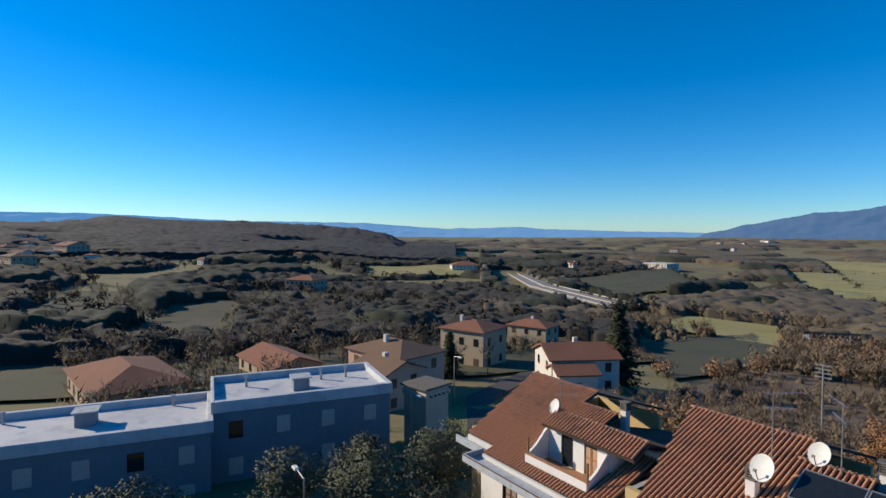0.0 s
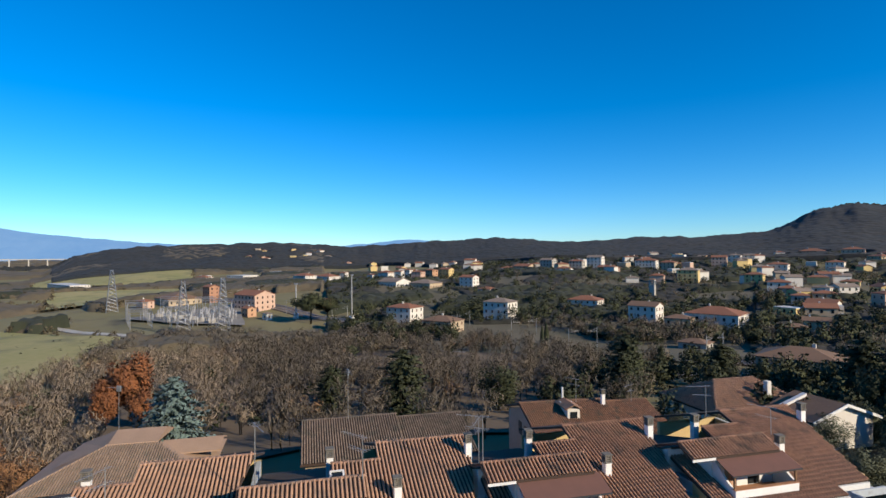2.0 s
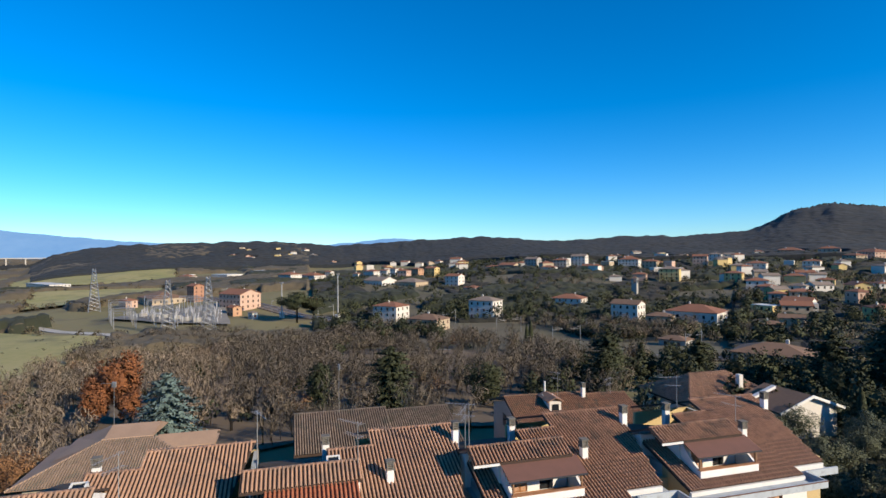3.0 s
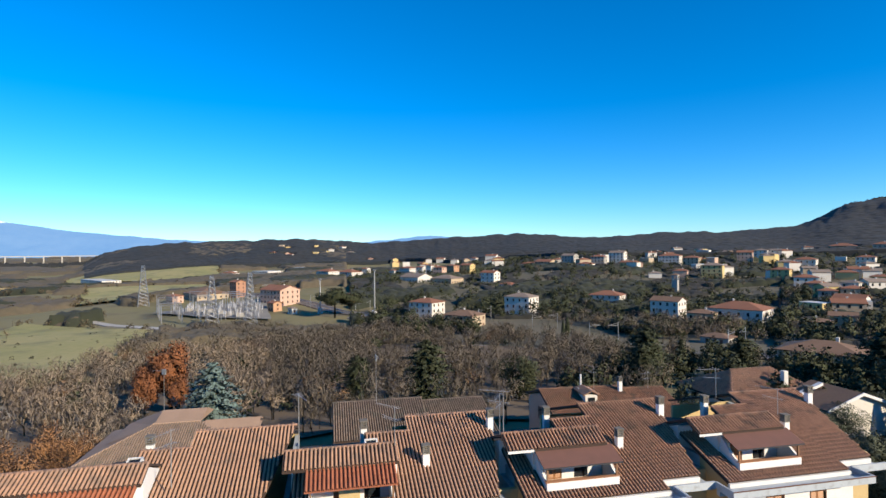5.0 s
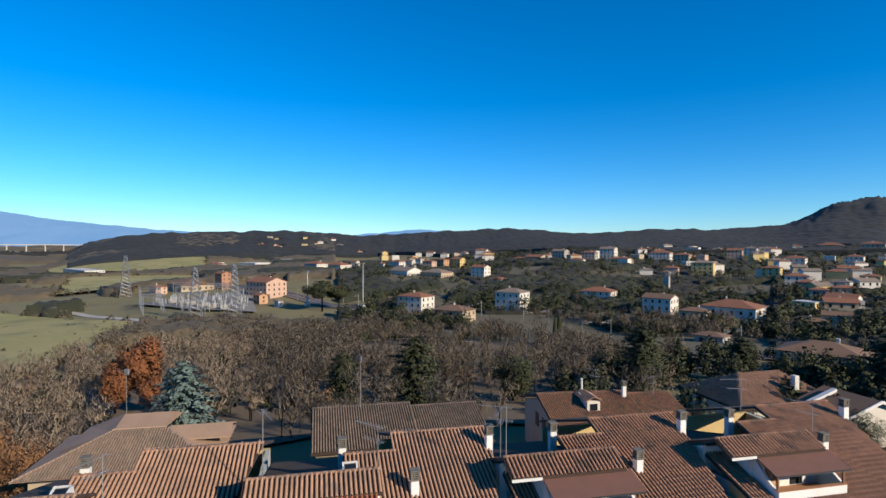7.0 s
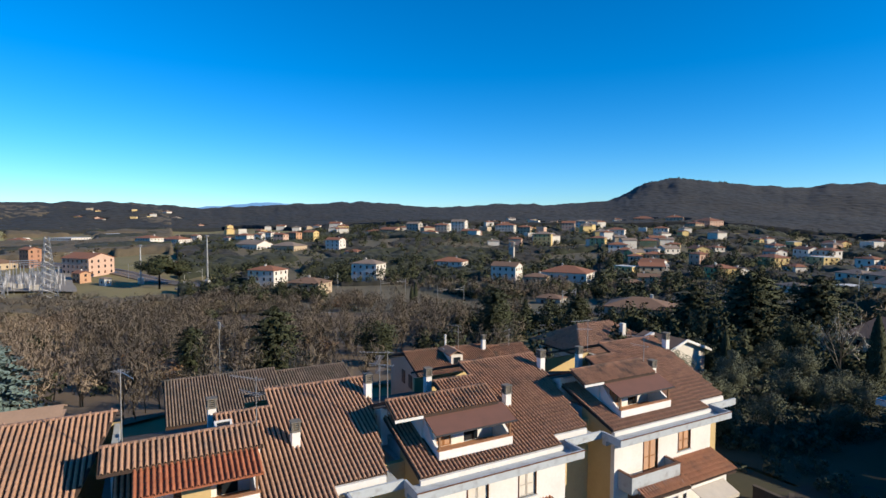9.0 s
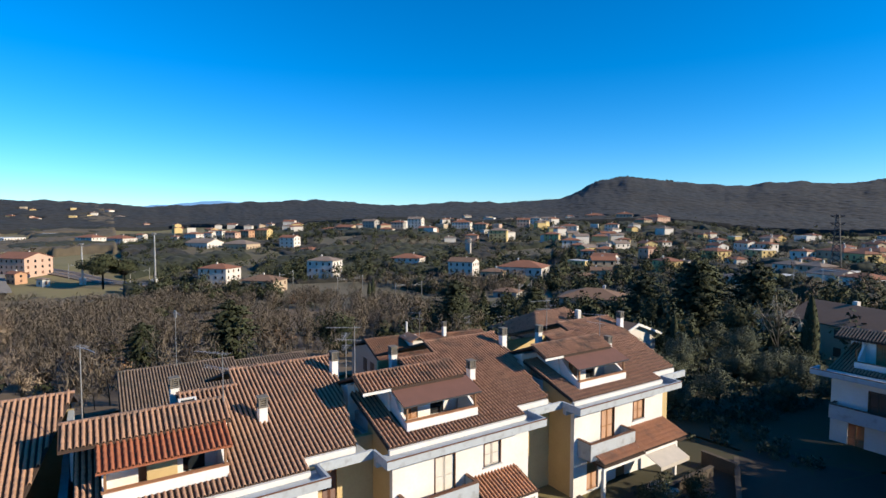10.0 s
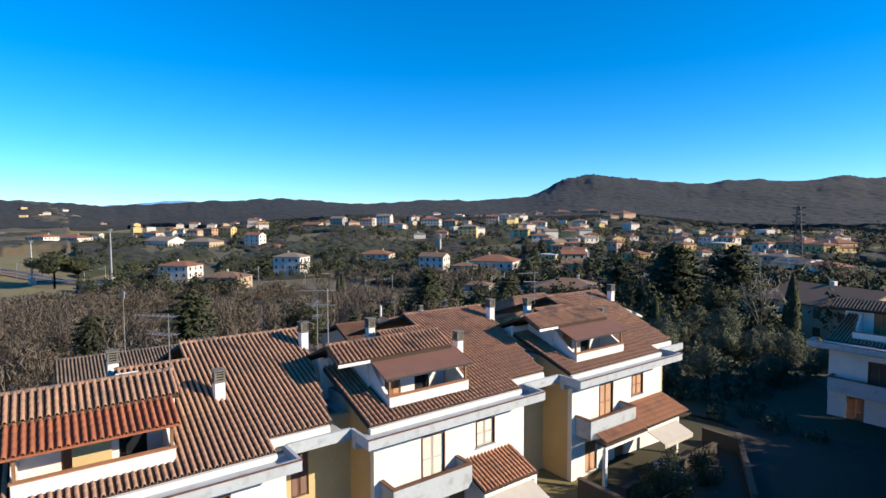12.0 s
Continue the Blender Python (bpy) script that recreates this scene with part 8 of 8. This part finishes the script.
terraced_house(Matrix.Translation((16.1, -46.3, -0.6)) @ Matrix.Rotation(math.pi, 4, "Z"), "shaded terraced house across the garden with closed shutters", "none", seed=31)
terraced_house(Matrix.Translation((3.4, -46.3, -0.6)) @ Matrix.Rotation(math.pi, 4, "Z"), "shaded terraced house in the far row", "none", seed=32)

# ---- front garden of the end house ----
table = thing("garden_table", Matrix.Translation((16.9, -28.6, 0.0)), "garden table under a crumpled white cloth", "table")
rngt = random.Random(6)
cover = [(0.9 * k / 3 * math.cos(a) * (1 + 0.12 * math.sin(5 * a)), 1.1 * k / 3 * math.sin(a) * (1 + 0.12 * math.sin(5 * a)), (0.92, 0.9, 0.72, 0.3)[k] + rngt.uniform(-0.05, 0.05)) for k in range(4) for a in [2 * math.pi * i / 20 for i in range(20)]]
part("table_cover", Geo().add(cover, [(k * 20 + i, k * 20 + (i + 1) % 20, k * 20 + 20 + (i + 1) % 20, k * 20 + 20 + i) for k in range(3) for i in range(20)]), CLOTH_WHITE, table)
for i, j in product((-1, 1), (-1, 1)):
    part("leg", Geo().tube((i * 0.5, j * 0.6, 0), (i * 0.5, j * 0.6, 0.85), 0.04, n=6), DARK, table)


def railing(x0, y0, x1, y1, z, label):
    d = Vector((x1 - x0, y1 - y0))
    r = thing("railing", Matrix.Translation((x0, y0, z)) @ Matrix.Rotation(math.atan2(d.y, d.x), 4, "Z"), label, "railing")
    part("top_rail", Geo().box(0, d.length, -0.025, 0.025, 0.95, 1.0), DARK, r)
    part("bottom_rail", Geo().box(0, d.length, -0.02, 0.02, 0.1, 0.14), DARK, r)
    for k in range(int(d.length / 0.14) + 1):
        part("bar", Geo().box(k * 0.14, k * 0.14 + 0.02, -0.01, 0.01, 0.14, 0.95), DARK, r)


railing(14.6, -15.0, 14.6, -21.8, 0.0, "dark iron railing along the front garden")
railing(14.6, -22.6, 14.6, -26.5, 0.0, "dark iron railing beside the shrubs")

# ================= aerials and dishes =================


def dish(x, y, z, r, label, parent_z=0.8):
    """A satellite dish on a bracket, turned to the south."""
    d = thing("satellite_dish", look((x, y, z), (x - 2.0, y - 9, z + 4)), label, "dish", "satellite dishes")
    g = Geo()
    rings, n = 4, 16
    pts = [(0, 0, 0.0)] + [(r * k / rings * math.cos(2 * math.pi * i / n), 1.08 * r * k / rings * math.sin(2 * math.pi * i / n), -0.22 * r * (k / rings) ** 2) for k in range(1, rings + 1) for i in range(n)]
    f = [(0, 1 + i, 1 + (i + 1) % n) for i in range(n)]
    for k in range(rings - 1):
        o = 1 + k * n
        f += [(o + i, o + n + i, o + n + (i + 1) % n, o + (i + 1) % n) for i in range(n)]
    q = len(pts)
    back = [(a, b, c + 0.025) for a, b, c in pts]
    g.add(pts + back, f + [tuple(i + q for i in t[::-1]) for t in f] + [(q - n + i, q - n + (i + 1) % n, 2 * q - n + (i + 1) % n, 2 * q - n + i) for i in range(n)])
    bowl = part("bowl", g, WHITE, d)
    part("feed_arm", Geo().tube((0, -r, -0.2 * r), (0, -0.35 * r, -0.85 * r), 0.02, n=5).soft_box(-0.06, 0.06, -0.38 * r - 0.06, -0.38 * r + 0.06, -0.95 * r, -0.8 * r, 0.01), DARK, bowl)
    inv = d.matrix_world.inverted()
    part("mast", Geo().tube(inv @ Vector((x, y + 0.14, z - parent_z)), inv @ Vector((x, y + 0.14, z + 0.1)), 0.035, n=6).tube(inv @ Vector((x, y + 0.14, z)), (0, 0, 0.03), 0.04, n=6), METAL, d)


def aerial(x, y, z, h, turn=0.0, kind="yagi"):
    """A television aerial: a thin mast with one or two toothed booms."""
    a = thing("tv_aerial", Matrix.Translation((x, y, z)) @ Matrix.Rotation(radians(turn), 4, "Z"), "thin metal television aerial on a mast", "aerial", "television aerials")
    part("mast", Geo().tube((0, 0, -0.3), (0, 0, h), 0.03, 0.022, 6), METAL, a)
    for k, (zz, length) in enumerate(((h - 0.1, 1.5), (h - 0.8, 1.0))[: 2 if kind == "yagi" else 1]):
        g = Geo().tube((-0.35, 0, zz), (length, 0, zz + 0.1 * k), 0.018, n=5)
        for j in range(9 if kind == "yagi" else 4):
            u = -0.3 + (length + 0.25) * j / 8
            w = 0.28 - 0.018 * j
            g.tube((u, -w, zz), (u, w, zz), 0.009, n=4)
        part("boom", g, METAL, a)
    if kind == "panel":
        part("panel", Geo().soft_box(-0.25, 0.25, -0.05, 0.05, h - 0.5, h + 0.1, 0.02), METAL, a)


dish(-11.9, 20.2, 9.1, 0.5, "large white satellite dish on the attic roof")
dish(-11.0, 23.0, 9.3, 0.45, "white satellite dish behind the ridge")
dish(0.9, 27.3, 9.9, 0.48, "white satellite dish beside the solar panels")
dish(1.3, 21.0, 9.2, 0.5, "white satellite dish on the end house")
dish(-24.5, 21.9, 7.8, 0.42, "small white satellite dish on tiles")
for args in ((23.6, 1.7, 8.9, 3.3, 200, "lamp"), (22.6, -3.7, 8.3, 3.1, 40, "yagi"), (23.0, -10.4, 8.6, 3.2, 60, "yagi"), (25.6, -11.0, 8.3, 2.6, 150, "yagi"), (49.4, -4.9, 4.6, 4.6, 190, "panel"), (57.5, 18.2, 2.6, 4.6, 70, "panel"), (22.5, 8.2, 8.2, 2.8, 150, "yagi"), (28.3, -29.5, 8.8, 2.2, 80, "yagi"), (25.0, -32.0, 8.3, 1.8, 30, "yagi"), (50.3, -30.6, 3.0, 3.6, 30, "yagi"), (50.0, -37.5, 3.0, 2.6, 120, "yagi"), (-13.4, 24.3, 8.3, 2.8, 60, "yagi"), (-10.8, 24.6, 8.4, 2.8, 130, "yagi"), (1.0, 27.5, 9.2, 2.2, 30, "yagi"), (2.1, 20.9, 8.6, 2.4, 160, "yagi"), (-24.4, 22.2, 7.4, 1.9, 40, "yagi")):
    aerial(*args)

# ================= far viaduct and bell tower =================
far = thing("far_viaduct", Matrix.Identity(4), "long pale railway viaduct far down the valley", "viaduct")
for x0, y0, x1, y1 in FAR_SPANS:
    d = Vector((x1 - x0, y1 - y0))
    turn = Matrix.Translation((x0, y0, 0)) @ Matrix.Rotation(math.atan2(d.y, d.x), 4, "Z")
    part("deck", Geo().box(0, d.length, -4, 4, 16.0, 18, turn), CONCRETE_PALE, far)
    for k in range(int(d.length / 38) + 1):
        part("pier", Geo().box(k * 38 - 1.4, k * 38 + 1.4, -3, 3, -35, 15.5, turn), CONCRETE_PALE, far)
bell = thing("bell_tower", Matrix.Translation((293, -213, ground(293, -213))) @ Matrix.Rotation(radians(38), 4, "Z"), "slim pale bell tower with open belfry", "tower")
part("shaft", Geo().soft_box(-1.7, 1.7, -1.7, 1.7, -2, 9.5, 0.1), WALLS["grey"], bell)
part("belfry", Geo().box(-1.7, -1.0, -1.7, -1.0, 9.5, 12).box(1.0, 1.7, -1.7, -1.0, 9.5, 12).box(-1.7, -1.0, 1.0, 1.7, 9.5, 12).box(1.0, 1.7, 1.0, 1.7, 9.5, 12).box(-1.8, 1.8, -1.8, 1.8, 12, 12.6), WALLS["grey"], bell)
part("roof", Geo().add([(-1.9, -1.9, 12.6), (1.9, -1.9, 12.6), (1.9, 1.9, 12.6), (-1.9, 1.9, 12.6), (0, 0, 14)], [(0, 1, 4), (1, 2, 4), (2, 3, 4), (3, 0, 4), (0, 3, 2, 1)]), ROOFS["brown"], bell)
overpass = thing("overpass", Matrix.Translation((-66, 186, ground(-66, 186))) @ Matrix.Rotation(radians(40), 4, "Z"), "small concrete road bridge over the motorway", "bridge")
part("deck", Geo().box(-9, 9, -3, 3, 3.2, 4.3), CONCRETE, overpass)
for s in (-1, 1):
    part("abutment", Geo().box(min(s * 5.5, s * 9), max(s * 5.5, s * 9), -3, 3, -1.5, 3.2), CONCRETE_PALE, overpass)
    part("railing", Geo().box(-9, 9, s * 2.9 - 0.06, s * 2.9 + 0.06, 4.3, 5.2), DARK, overpass)

# ================= tiles as single pieces =================
for house, poses, form in PIECES:
    for p in poses:
        ob = new("roof_tile", form)
        ob.parent = house
        ob.matrix_local = p
